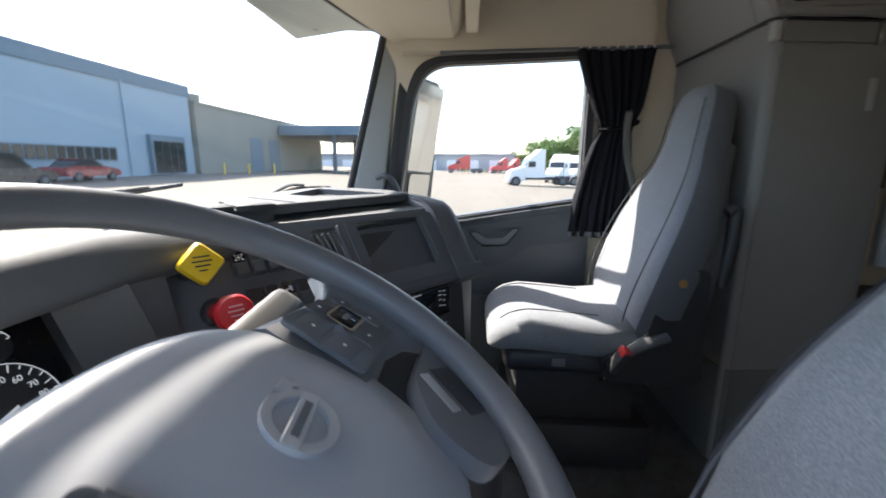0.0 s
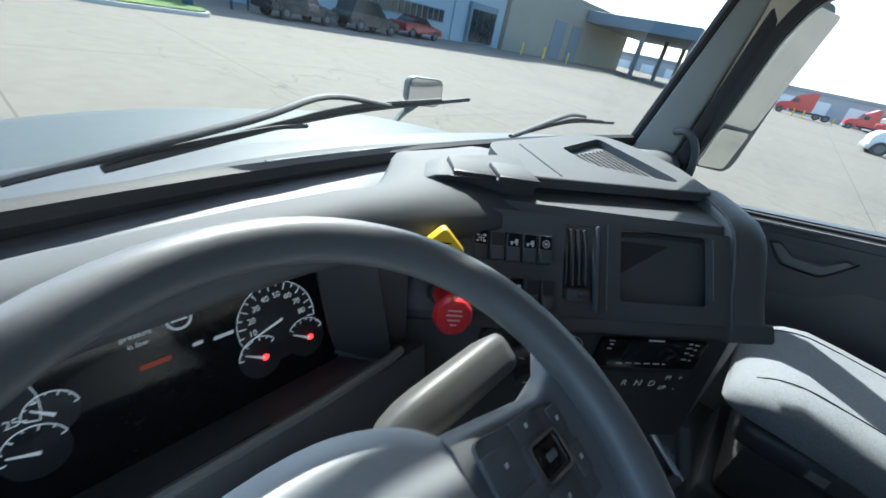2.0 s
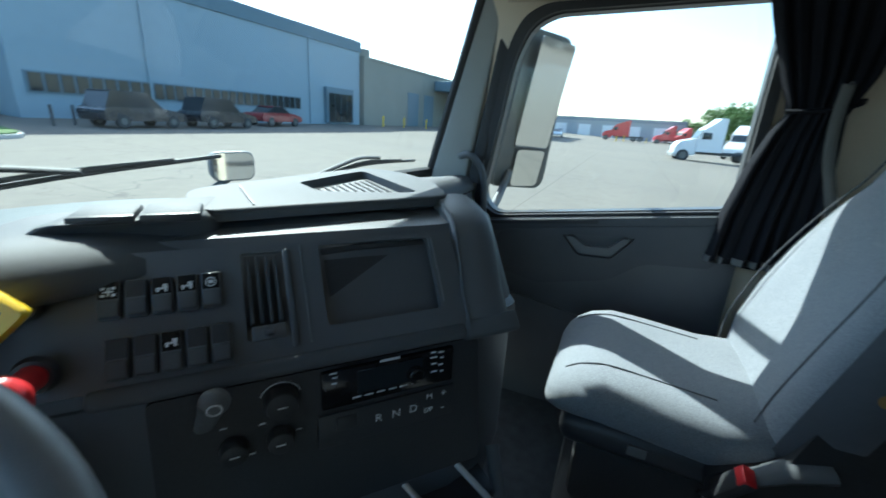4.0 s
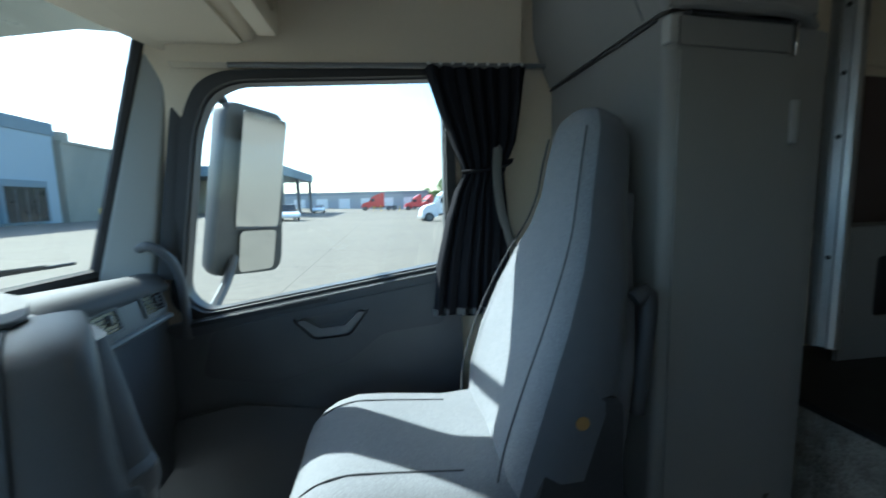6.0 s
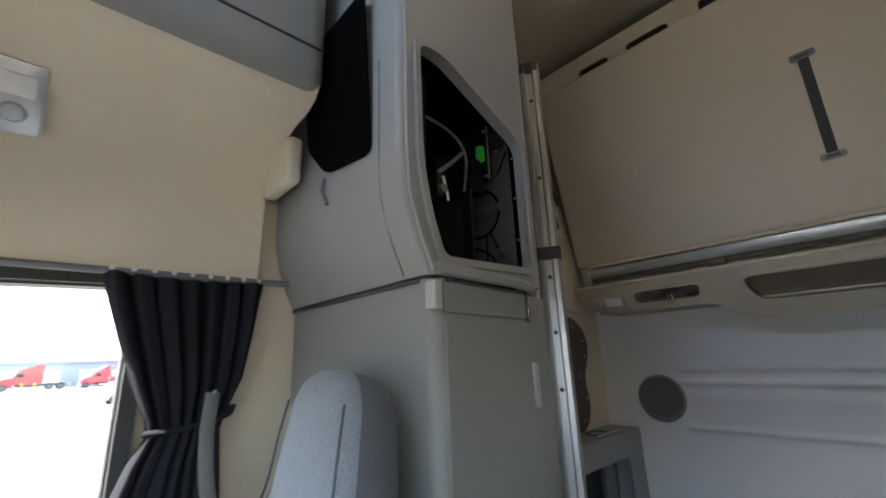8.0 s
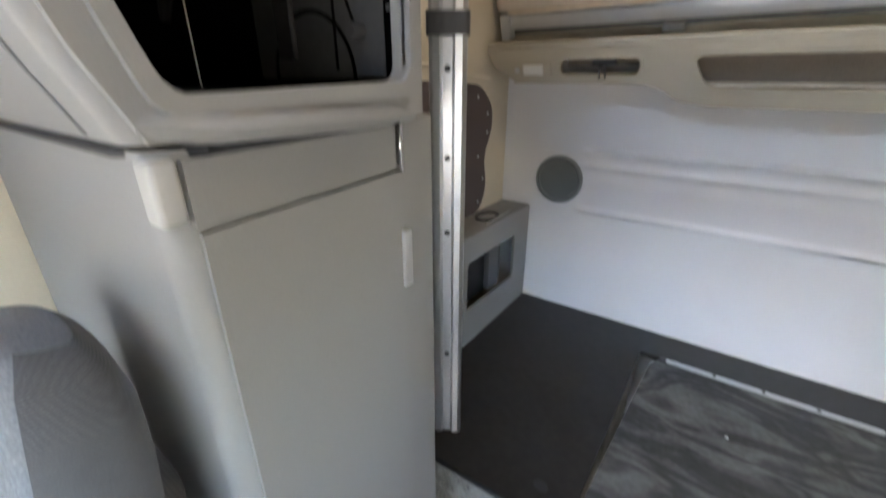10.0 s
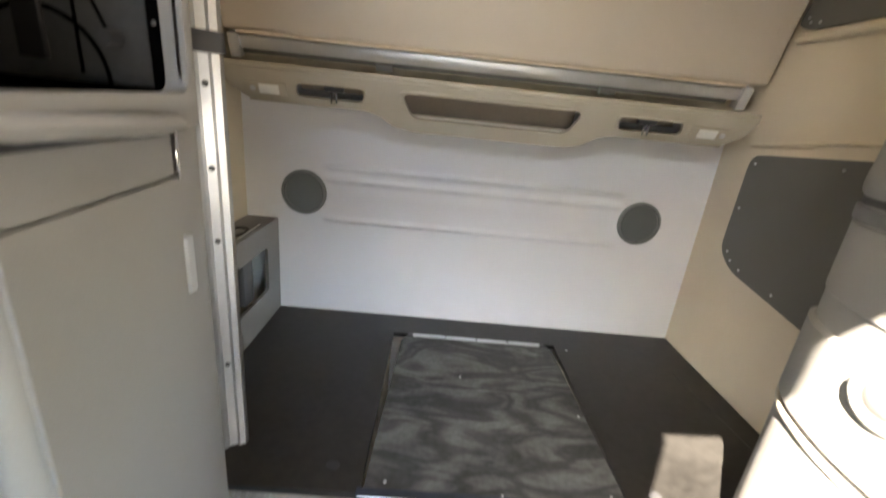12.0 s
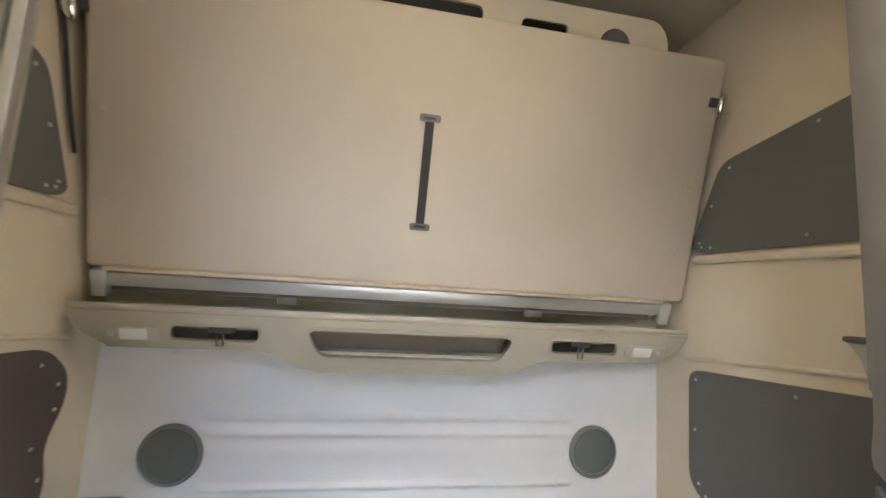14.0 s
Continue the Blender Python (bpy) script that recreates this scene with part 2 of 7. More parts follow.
# slab joints and old cracks in the yard concrete
_n, _l = CONCRETE.node_tree.nodes, CONCRETE.node_tree.links
_co, _br, _vo, _wp = _n.new("ShaderNodeTexCoord"), _n.new("ShaderNodeTexBrick"), _n.new("ShaderNodeTexVoronoi"), _n.new("ShaderNodeTexNoise")
_br.offset = 0.0
_br.inputs["Scale"].default_value, _br.inputs["Brick Width"].default_value, _br.inputs["Row Height"].default_value = 1.0, 4.6, 4.6
_br.inputs["Mortar Size"].default_value, _br.inputs["Mortar Smooth"].default_value = 0.02, 0.3
_br.inputs["Color1"].default_value = _br.inputs["Color2"].default_value = (1, 1, 1, 1)
_br.inputs["Mortar"].default_value = (0.62, 0.60, 0.58, 1)
_vo.feature = "DISTANCE_TO_EDGE"
_vo.inputs["Scale"].default_value = 0.16
_wp.inputs["Scale"].default_value, _wp.inputs["Detail"].default_value = 0.9, 6
_mx = _n.new("ShaderNodeVectorMath")
_mx.operation = "MULTIPLY_ADD"
_mx.inputs[1].default_value = (2.5, 2.5, 0)
_l.new(_co.outputs["Object"], _br.inputs["Vector"])
_l.new(_co.outputs["Object"], _wp.inputs["Vector"])
_l.new(_wp.outputs["Color"], _mx.inputs[0])
_l.new(_co.outputs["Object"], _mx.inputs[2])
_l.new(_mx.outputs[0], _vo.inputs["Vector"])
_cr = _n.new("ShaderNodeMapRange")
_cr.inputs["From Max"].default_value, _cr.inputs["To Min"].default_value = 0.006, 0.66
_l.new(_vo.outputs["Distance"], _cr.inputs["Value"])
_bs = _n["Principled BSDF"]
_m1, _m2 = _n.new("ShaderNodeVectorMath"), _n.new("ShaderNodeVectorMath")
_m1.operation, _m2.operation = "MULTIPLY", "SCALE"
_l.new(_bs.inputs["Base Color"].links[0].from_socket, _m1.inputs[0])
_l.new(_br.outputs["Color"], _m1.inputs[1])
_l.new(_m1.outputs[0], _m2.inputs[0])
_l.new(_cr.outputs[0], _m2.inputs["Scale"])
_l.new(_m2.outputs[0], _bs.inputs["Base Color"])


# ---- mesh helpers ----
def thing(name, label, category, at=(0, 0, 0), group="", kind=""):
    ob = new(name)
    ob.empty_display_size = 0.05
    ob.location = at
    return tagged(ob, label, category, group, kind)


def link_mesh(name, bm, mat, sharp=40):
    bmesh.ops.recalc_face_normals(bm, faces=bm.faces)
    me = bpy.data.meshes.new(name)
    for f in bm.faces:
        f.smooth = True
    lim = radians(sharp)
    for e in bm.edges:
        if len(e.link_faces) == 2 and e.calc_face_angle(0) > lim:
            e.smooth = False
    bm.to_mesh(me)
    bm.free()
    me.materials.append(mat)
    return me


def part(name, bm, mat, parent, label="", sharp=40):
    """One mesh object under a thing or a part; the mesh is in world coordinates."""
    ob = new(name, link_mesh(name, bm, mat, sharp))
    ob.parent = parent
    w = Vector(parent.location)
    up = parent.parent
    while up:
        w += Vector(up.location)
        up = up.parent
    ob.location = -w
    if label:
        ob["label"] = label
    return ob


def rbox(x0, x1, y0, y1, z0, z1, r=0.005, seg=2, m=None, bm=None):
    """A box with rounded edges, laid by m."""
    b = bmesh.new()
    bmesh.ops.create_cube(b, size=1)
    for v in b.verts:
        v.co = Vector(((x0 + x1) / 2 + v.co.x * (x1 - x0), (y0 + y1) / 2 + v.co.y * (y1 - y0), (z0 + z1) / 2 + v.co.z * (z1 - z0)))
    if r > 0:
        r = min(r, 0.49 * min(abs(x1 - x0), abs(y1 - y0), abs(z1 - z0)))
        bmesh.ops.bevel(b, geom=b.edges[:], offset=r, segments=seg, affect="EDGES", profile=0.5)
    return joined(b, m, bm)


def joined(b, m=None, bm=None):
    """b, laid by m, added to bm where one is given."""
    if m is not None:
        b.transform(m)
    if bm is None:
        return b
    me = bpy.data.meshes.new("tmp")
    b.to_mesh(me)
    b.free()
    bm.from_mesh(me)
    bpy.data.meshes.remove(me)
    return bm


def cyl(r0, r1, h, seg=24, m=None, bm=None, bevel=0.0):
    """A capped cone or cylinder along z from 0 to h."""
    b = bmesh.new()
    bmesh.ops.create_cone(b, cap_ends=True, segments=seg, radius1=r0, radius2=r1, depth=h)
    bmesh.ops.translate(b, verts=b.verts, vec=(0, 0, h / 2))
    if bevel:
        rim = [e for e in b.edges if any(len(f.verts) > 4 for f in e.link_faces)]
        bmesh.ops.bevel(b, geom=rim, offset=bevel, segments=2, affect="EDGES", profile=0.5)
    return joined(b, m, bm)


def ball(r, m=None, bm=None, u=16, v=10):
    b = bmesh.new()
    bmesh.ops.create_uvsphere(b, u_segments=u, v_segments=v, radius=r)
    return joined(b, m, bm)


def loft(rings, bm=None, m=None, caps=True, closed=True):
    """A skin over rings of points of one length."""
    b = bmesh.new()
    vs = [[b.verts.new(p) for p in ring] for ring in rings]
    n = len(rings[0])
    for a, c in zip(vs, vs[1:]):
        for i in range(n if closed else n - 1):
            j = (i + 1) % n
            b.faces.new((a[i], a[j], c[j], c[i]))
    if caps and closed:
        b.faces.new(vs[0][::-1])
        b.faces.new(vs[-1])
    return joined(b, m, bm)


def tube(points, r, seg=8, bm=None, m=None, flat=1.0):
    """A round rod along points; r may be a list; flat squeezes it across."""
    pts = [Vector(p) for p in points]
    rs = r if isinstance(r, (list, tuple)) else [r] * len(pts)
    rings, up = [], None
    for i, p in enumerate(pts):
        d = (pts[min(i + 1, len(pts) - 1)] - pts[max(i - 1, 0)]).normalized()
        if up is None:
            up = Vector((0, 0, 1)) if abs(d.z) < 0.9 else Vector((1, 0, 0))
        side = d.cross(up).normalized()
        up = side.cross(d).normalized()
        rings.append([p + rs[i] * (math.cos(a) * side + math.sin(a) * flat * up) for a in (2 * math.pi * k / seg for k in range(seg))])
    return loft(rings, bm, m)


def smooth_path(points, n=6):
    """Catmull-Rom points through the given ones."""
    p = [Vector(q) for q in points]
    p = [2 * p[0] - p[1]] + p + [2 * p[-1] - p[-2]]
    out = []
    for i in range(1, len(p) - 2):
        for k in range(n):
            t = k / n
            out.append(0.5 * (2 * p[i] + (p[i + 1] - p[i - 1]) * t + (2 * p[i - 1] - 5 * p[i] + 4 * p[i + 1] - p[i + 2]) * t * t + (3 * p[i] - p[i - 1] - 3 * p[i + 1] + p[i + 2]) * t ** 3))
    return out + [p[-2]]


def rounded(pts, r, n=4):
    """A 2D polygon with its corners rounded; r one radius or a list."""
    out = []
    k = len(pts)
    for i in range(k):
        a, b, c = Vector(pts[i - 1]), Vector(pts[i]), Vector(pts[(i + 1) % k])
        ri = r[i] if isinstance(r, (list, tuple)) else r
        if ri <= 0:
            out.append(tuple(b))
            continue
        u, w = (a - b), (c - b)
        d = min(ri, 0.49 * u.length, 0.49 * w.length)
        p, q = b + u.normalized() * d, b + w.normalized() * d
        for j in range(n + 1):
            t = j / n
            out.append(tuple((1 - t) ** 2 * p + 2 * t * (1 - t) * b + t * t * q))
    return out


def oval(cx, cy, w, h, n=20):
    return [(cx + w / 2 * math.cos(2 * math.pi * k / n), cy + h / 2 * math.sin(2 * math.pi * k / n)) for k in range(n)]


def rect(x0, x1, y0, y1, r=0.0, n=4):
    p = [(x0, y0), (x1, y0), (x1, y1), (x0, y1)]
    return rounded(p, r, n) if r else p


def plate(outline, holes, depth, m=None, bm=None):
    """A flat plate with holes, its outline in local x, y, from z 0 to depth."""
    b = bmesh.new()
    edges = []
    for loop in [outline, *holes]:
        vs = [b.verts.new((p[0], p[1], 0)) for p in loop]
        edges += [b.edges.new((vs[i], vs[(i + 1) % len(vs)])) for i in range(len(vs))]
    bmesh.ops.triangle_fill(b, edges=edges, use_beauty=True, use_dissolve=False)
    got = bmesh.ops.extrude_face_region(b, geom=b.faces[:])
    bmesh.ops.translate(b, verts=[v for v in got["geom"] if isinstance(v, bmesh.types.BMVert)], vec=(0, 0, depth))
    return joined(b, m, bm)


def axes(o, u, v):
    """A frame with local x along u, y along v (made square to u), z out of both."""
    u = Vector(u).normalized()
    w = u.cross(Vector(v)).normalized()
    v = w.cross(u)
    return Matrix.Translation(o) @ Matrix((u, v, w)).transposed().to_4x4()


def text_mesh(text, size, m, bm=None, thick=0.0005, align="CENTER"):
    """Letters of the built-in font as a mesh in local x, y."""
    cu = bpy.data.curves.new("letters", "FONT")
    cu.body, cu.size, cu.extrude, cu.align_x, cu.align_y = text, size, thick, align, "CENTER"
    ob = bpy.data.objects.new("letters", cu)
    me = bpy.data.meshes.new_from_object(ob)
    b = bmesh.new()
    b.from_mesh(me)
    bpy.data.objects.remove(ob)
    bpy.data.curves.remove(cu)
    bpy.data.meshes.remove(me)
    return joined(b, m, bm)


YZ = lambda x: axes((x, 0, 0), (0, 1, 0), (0, 0, 1))   # local x, y = world y, z; local z = world x
XZ = lambda y: axes((0, y, 0), (1, 0, 0), (0, 0, 1))   # local x, y = world x, z; local z = world -y
FLOOR_Z, BED_Z, GROUND_Z, SLOPE = -0.045, 0.465, -1.25, 0.035


# ---- large structure ----
def structure(name, bm, mat, label, sharp=40):
    return tagged(new(name, link_mesh(name, bm, mat, sharp)), label, name.split("_")[0], kind="structure")


structure("floor", rbox(-1.06, 1.08, -0.02, 3.1, FLOOR_Z - 0.03, FLOOR_Z, 0), FLOOR_MAT, "dark grey rubber floor covering, scuffed and dusty")
structure("ceiling", rbox(-1.06, 1.08, -0.04, 2.50, 2.62, 2.66, 0.004), CREAM, "high cream vinyl roof lining")
_b = rbox(-1.075, 1.05, -0.05, 0.0, FLOOR_Z, 1.5, 0.0)
structure("wall_rear", _b, GREY_VINYL, "light grey vinyl rear wall of the sleeper")
structure("wall_rear_upper", rbox(-1.075, 1.05, -0.05, 0.0, 1.5, 2.62, 0), CREAM, "cream vinyl upper rear wall behind the folded bunk")
structure("wall_left", rbox(-1.075, -1.010, 0.0, 1.06, FLOOR_Z, 2.62, 0), CREAM, "cream vinyl sleeper side wall with screwed panels")
structure("wall_right", rbox(0.985, 1.05, 0.0, 1.06, FLOOR_Z, 2.62, 0), CREAM, "cream vinyl sleeper side wall with screwed panels")

WINDOW = [(1.84, 0.805), (2.60, 0.685), (2.655, 0.745), (2.575, 1.24), (2.53, 1.335), (2.46, 1.372), (1.84, 1.392)]
SHELL = [(1.06, -0.045), (2.75, -0.045), (2.90, 0.60), (2.90, 0.80), (2.71, 1.50), (2.55, 2.62), (1.06, 2.62)]


DOORWAY = [(1.88, 0.0), (2.66, 0.0), (2.72, 0.60), (2.66, 0.745), (2.575, 1.24), (2.53, 1.335), (2.46, 1.372), (1.88, 1.392)]


def cab_side(name, x, out, label):
    hole = rounded(WINDOW, [0.03, 0.04, 0.05, 0.08, 0.06, 0.05, 0.02]) if out > 0 else rounded(DOORWAY, 0.05)
    return structure(name, plate(SHELL, [hole], out * 0.05, YZ(x)), CREAM, label)


cab_side("wall_cab_right", 1.085, 1, "cream lined cab side with the passenger window opening")
cab_side("wall_cab_left", -1.085, -1, "cream lined cab side with the open driver doorway")


def seal(name, x, out):
    outer = rounded([(p[0] + (0.03 if p[0] > 2.2 else -0.03), p[1] + (0.025 if p[1] > 1 else -0.02)) for p in WINDOW], [0.05, 0.05, 0.06, 0.1, 0.08, 0.06, 0.03])
    inner = rounded(WINDOW, [0.03, 0.04, 0.05, 0.08, 0.06, 0.05, 0.02])
    structure(name, plate(outer, [inner], out * 0.022, YZ(x)), RUBBER, "black rubber seal round the side window")
    cy, cz = 2.25, 1.05
    lip = [(cy + (p[0] - cy) * 0.988, cz + (p[1] - cz) * 0.985) for p in inner]
    structure(name.replace("seal", "reveal"), plate(inner, [lip], -out * 0.048, YZ(x)), BLACK, "black reveal lining the side window opening")


seal("window_seal_right", 1.085, -1)
for _nm, _x in (("window_pane_right", 1.12),):
    _b = bmesh.new()
    _b.faces.new([_b.verts.new((_x, p[0], p[1])) for p in [(1.80, 0.77), (2.70, 0.64), (2.70, 0.76), (2.62, 1.28), (2.52, 1.42), (1.80, 1.42)]])
    structure(_nm, _b, GLASS, "clear side window glass").visible_shadow = False


def shield(u, v):
    """A point of the windscreen: u across from -1 to 1, v up from 0 to 1."""
    y = (3.06 - 0.19 * u * u) * (1 - v) + (2.88 - 0.18 * u * u) * v
    return Vector((u * (1.06 + 0.03 * v), y, (0.79 + 0.03 * u * u) * (1 - v) + 1.50 * v))


_b = bmesh.new()
_g = [[_b.verts.new(shield(-1 + i / 8, j / 6)) for i in range(17)] for j in range(7)]
for j in range(6):
    for i in range(16):
        _b.faces.new((_g[j][i], _g[j][i + 1], _g[j + 1][i + 1], _g[j + 1][i]))
structure("windscreen", _b, GLASS, "wide curved clear windscreen").visible_shadow = False
# black band and seal round the windscreen
for _nm, _pts, _r in (("windscreen_seal_bottom", [shield(-1 + i / 8, 0) for i in range(17)], 0.022), ("windscreen_seal_top", [shield(-1 + i / 8, 1) for i in range(17)], 0.02),
                      ("windscreen_seal_right", [shield(1, j / 6) for j in range(7)], 0.018), ("windscreen_seal_left", [shield(-1, j / 6) for j in range(7)], 0.018)):
    structure(_nm, tube(_pts, _r, 8), RUBBER, "black rubber windscreen seal")


def pillar(name, s):
    rings, seal = [], []
    for t in (0, 0.25, 0.5, 0.75, 1.0):
        a = Vector((1.045, 2.865, 0.80)).lerp(Vector((1.10, 2.70, 1.50)), t)
        wide = 0.215 - 0.075 * t
        cut = wide - 0.058
        rings.append([(s * (a.x + p[0]), a.y + p[1], a.z) for p in rounded([(-0.012, -0.012), (0.028, 0.0), (0.035, -cut), (-0.003, -cut + 0.008)], 0.010, 3)])
        seal.append([(s * (a.x + p[0]), a.y + p[1], a.z) for p in rounded([(0.0, -cut - 0.002), (0.034, -cut - 0.002), (0.037, -wide), (0.004, -wide + 0.012)], 0.008, 3)])
    structure(name, loft(rings), PILLAR, "grey moulded windscreen pillar trim")
    structure(name.replace("pillar", "pillar_seal"), loft(seal), RUBBER, "black rubber door seal along the pillar")


pillar("pillar_right", 1)
pillar("pillar_left", -1)

# overhead: header console above the windscreen, side lining above the windows
_rings = []
for i in range(17):
    u = -1 + i / 8
    e = shield(u, 1)
    k = 0.10 * (1 - u * u)
    x = u * 1.085
    yb = 2.345 + 0.03 * u * u
    _rings.append([(x, e.y, e.z - 0.012), (x, e.y - 0.05, e.z - 0.045), (x, yb + 0.20, 1.462), (x, yb + 0.06, 1.462), (x, yb + 0.015, 1.475), (x, yb, 1.50), (x, yb + 0.015, 1.84), (x, e.y + 0.02, 1.84), (x, e.y + 0.03, e.z + 0.02)])
structure("header_console", loft(_rings), CREAM, "cream moulded overhead console above the windscreen", 50)


# out of view; hole outline traced back along the sun from the lit patches
structure("wall_front_upper", plate([(-1.08, 1.83), (1.08, 1.83), (1.08, 2.63), (-1.08, 2.63)], [rounded([(0.352, 1.975), (0.374, 1.946), (0.581, 1.955), (0.737, 2.352), (0.366, 2.360), (0.362, 2.51), (0.343, 2.56), (0.305, 2.605), (0.12, 2.605), (0.12, 2.09), (0.243, 2.040)], 0.006)], 0.012, XZ(2.366)), CREAM, "unseen cream upper front wall, its opening cut to shape the sun patches")
_b = bmesh.new()
_b.faces.new([_b.verts.new((x, 2.35, z)) for x, z in ((0.10, 1.90), (0.75, 1.90), (0.75, 2.61), (0.10, 2.61))])
structure("window_roof", _b, GLASS, "unseen clear pane over the opening that shapes the sun").visible_shadow = False


def side_lining(name, s):
    rings = []
    for y in (1.60, 1.62, 2.0, 2.3, 2.5, 2.62):
        prof = [(1.075, 1.405), (1.05, 1.415), (1.046, 1.50), (1.043, 1.58), (1.036, 1.63), (1.022, 1.68), (0.995, 1.72), (0.94, 1.752), (0.87, 1.770), (0.80, 1.776), (0.765, 1.790), (0.752, 1.815), (0.752, 2.61), (1.08, 2.61)]
        rings.append([(s * p[0], y, p[1]) for p in prof])
    structure(name, loft(rings), CREAM, "cream padded lining above the side window", 50)


side_lining("lining_right", 1)
side_lining("lining_left", -1)


def curtain_rail(name, s):
    structure(name, tube([(s * 1.045, 1.52, 1.418), (s * 1.045, 2.2, 1.41), (s * 1.05, 2.46, 1.408)], 0.008, 8), PANEL_GREY, "thin grey curtain rail above the window")


curtain_rail("trim_curtain_rail_right", 1)
curtain_rail("trim_curtain_rail_left", -1)


# ---- doors ----
def door_panel(s):
    d = thing("door_panel", "dark charcoal moulded door trim with a recessed pull handle", "door panel", (s * 1.07, 2.3, FLOOR_Z))
    X = lambda x: YZ(s * x)
    t = -s
    prof = [(1.80, FLOOR_Z), (2.74, FLOOR_Z), (2.86, 0.60), (2.70, 0.655), (2.60, 0.675), (1.80, 0.80)]
    part("panel", plate(prof, [], t * 0.03, X(1.085)), DARK, d)
    part("sill", plate(rounded([(1.82, 0.795), (2.20, 0.735), (2.70, 0.655), (2.66, 0.62), (2.2, 0.695), (1.82, 0.765)], 0.012), [], t * 0.06, X(1.10)), DARK_TOP, d, "grey window sill ledge")
    part("trim_strip", plate(rounded([(2.22, 0.727), (2.62, 0.668), (2.62, 0.655), (2.22, 0.714)], 0.003), [], t * 0.066, X(1.10)), BLACK, d, "black strip in the window sill")
    # raised armrest field with a swept lower edge
    arm = rounded([(1.86, 0.76), (2.30, 0.69), (2.56, 0.64), (2.60, 0.50), (2.40, 0.46), (2.16, 0.52), (2.06, 0.60), (1.86, 0.62)], 0.03)
    part("armrest", plate(arm, [rounded([(2.335, 0.662), (2.270, 0.592), (2.160, 0.598), (2.095, 0.684)], 0.015)], t * 0.05, X(1.085)), DARK_TOP, d, "charcoal door armrest moulding")
    part("handle", plate(rounded([(2.318, 0.652), (2.262, 0.604), (2.165, 0.610), (2.112, 0.672), (2.132, 0.676), (2.174, 0.634), (2.250, 0.630), (2.296, 0.660)], 0.008), [], t * 0.056, X(1.085)), PANEL_GREY, d, "satin grey recessed door pull")
    part("kick_panel", plate(rounded([(1.86, 0.02), (2.66, 0.02), (2.72, 0.36), (2.50, 0.40), (1.86, 0.30)], 0.05), [], t * 0.045, X(1.085)), DARK, d, "charcoal door pocket")
    return d


door_panel(1)


# ---- sleeper ----
bed = thing("bed_base", "black painted bunk base with a worn plywood hatch and metal hinge", "bed base", (0, 0.5, FLOOR_Z))
part("board", plate([(-1.009, 0.002), (0.985, 0.002), (0.985, 0.965), (0.30, 0.965), (0.30, 0.16), (-0.415, 0.16), (-0.415, 0.97), (-1.009, 0.97)], [], 0.02, Matrix.Translation((0, 0, BED_Z - 0.02))), BOARD, bed, "black board with screw holes")
part("hatch", plate(rounded([(-0.408, 0.968), (0.294, 0.963), (0.262, 0.225), (0.235, 0.175), (-0.362, 0.165), (-0.392, 0.215)], 0.01), [], 0.02, Matrix.Translation((0, 0, BED_Z - 0.016))), PLY, bed, "worn black painted plywood hatch")
for _x, _y in ((-0.500, 0.913), (0.389, 0.884)):
    part("finger_hole", cyl(0.013, 0.013, 0.001, 18, Matrix.Translation((_x, _y, BED_Z + 0.0005)) @ Matrix.Diagonal((1.4, 1, 1, 1))), BLACK, bed, "black finger hole")
part("board_seam", tube([(-0.883, 0.300, BED_Z), (-0.927, 0.717, BED_Z)], 0.0022, 6), BLACK, bed, "dark joint in the board")
_hg = part("hinge", rbox(-0.345, 0.215, 0.168, 0.190, BED_Z + 0.004, BED_Z + 0.0085, 0.001), ALU, bed, "bright metal piano hinge")
for _x in (-0.352, 0.224):
    part("hinge_end", rbox(_x - 0.012, _x + 0.012, 0.166, 0.192, BED_Z + 0.004, BED_Z + 0.008, 0.001), BLACK, _hg)
for _x in (-0.2, -0.065, 0.07):
    part("screw", cyl(0.006, 0.005, 0.002, 10, Matrix.Translation((_x, 0.179, BED_Z + 0.0085))), BLACK, _hg)
part("front_lip", plate([(0, 0), (0.03, 0), (0.03, -0.05), (0.026, -0.05), (0.026, -0.004), (0, -0.004)], [], 0.735, axes((-0.425, 0.952, BED_Z + 0.006), (0, 1, 0), (0, 0, 1))), material("dark_steel_angle", (0.06, 0.07, 0.10), 0.35, 0.7), bed, "dark steel angle along the front edge")
# thin aluminium line draws the highlight along the lip's worn edge
part("lip_highlight", tube([(-0.42, 0.980, BED_Z + 0.006), (0.305, 0.980, BED_Z + 0.006)], 0.0022, 6), ALU, bed, "bright metal line for the highlight on the worn lip edge")
for _x, _y in ((0.383, 0.886), (-0.501, 0.91)):
    part("hole", cyl(0.014, 0.014, 0.002, 16, Matrix.Translation((_x, _y, BED_Z))), BLACK, bed)
for _x, _y in ((0.02, 0.45), (-0.46, 0.2), (0.24, 0.93), (-0.37, 0.93), (-0.07, 0.95), (-0.38, 0.62)):
    part("screw", cyl(0.005, 0.004, 0.002, 8, Matrix.Translation((_x, _y, BED_Z + 0.004))), SILVER, bed)


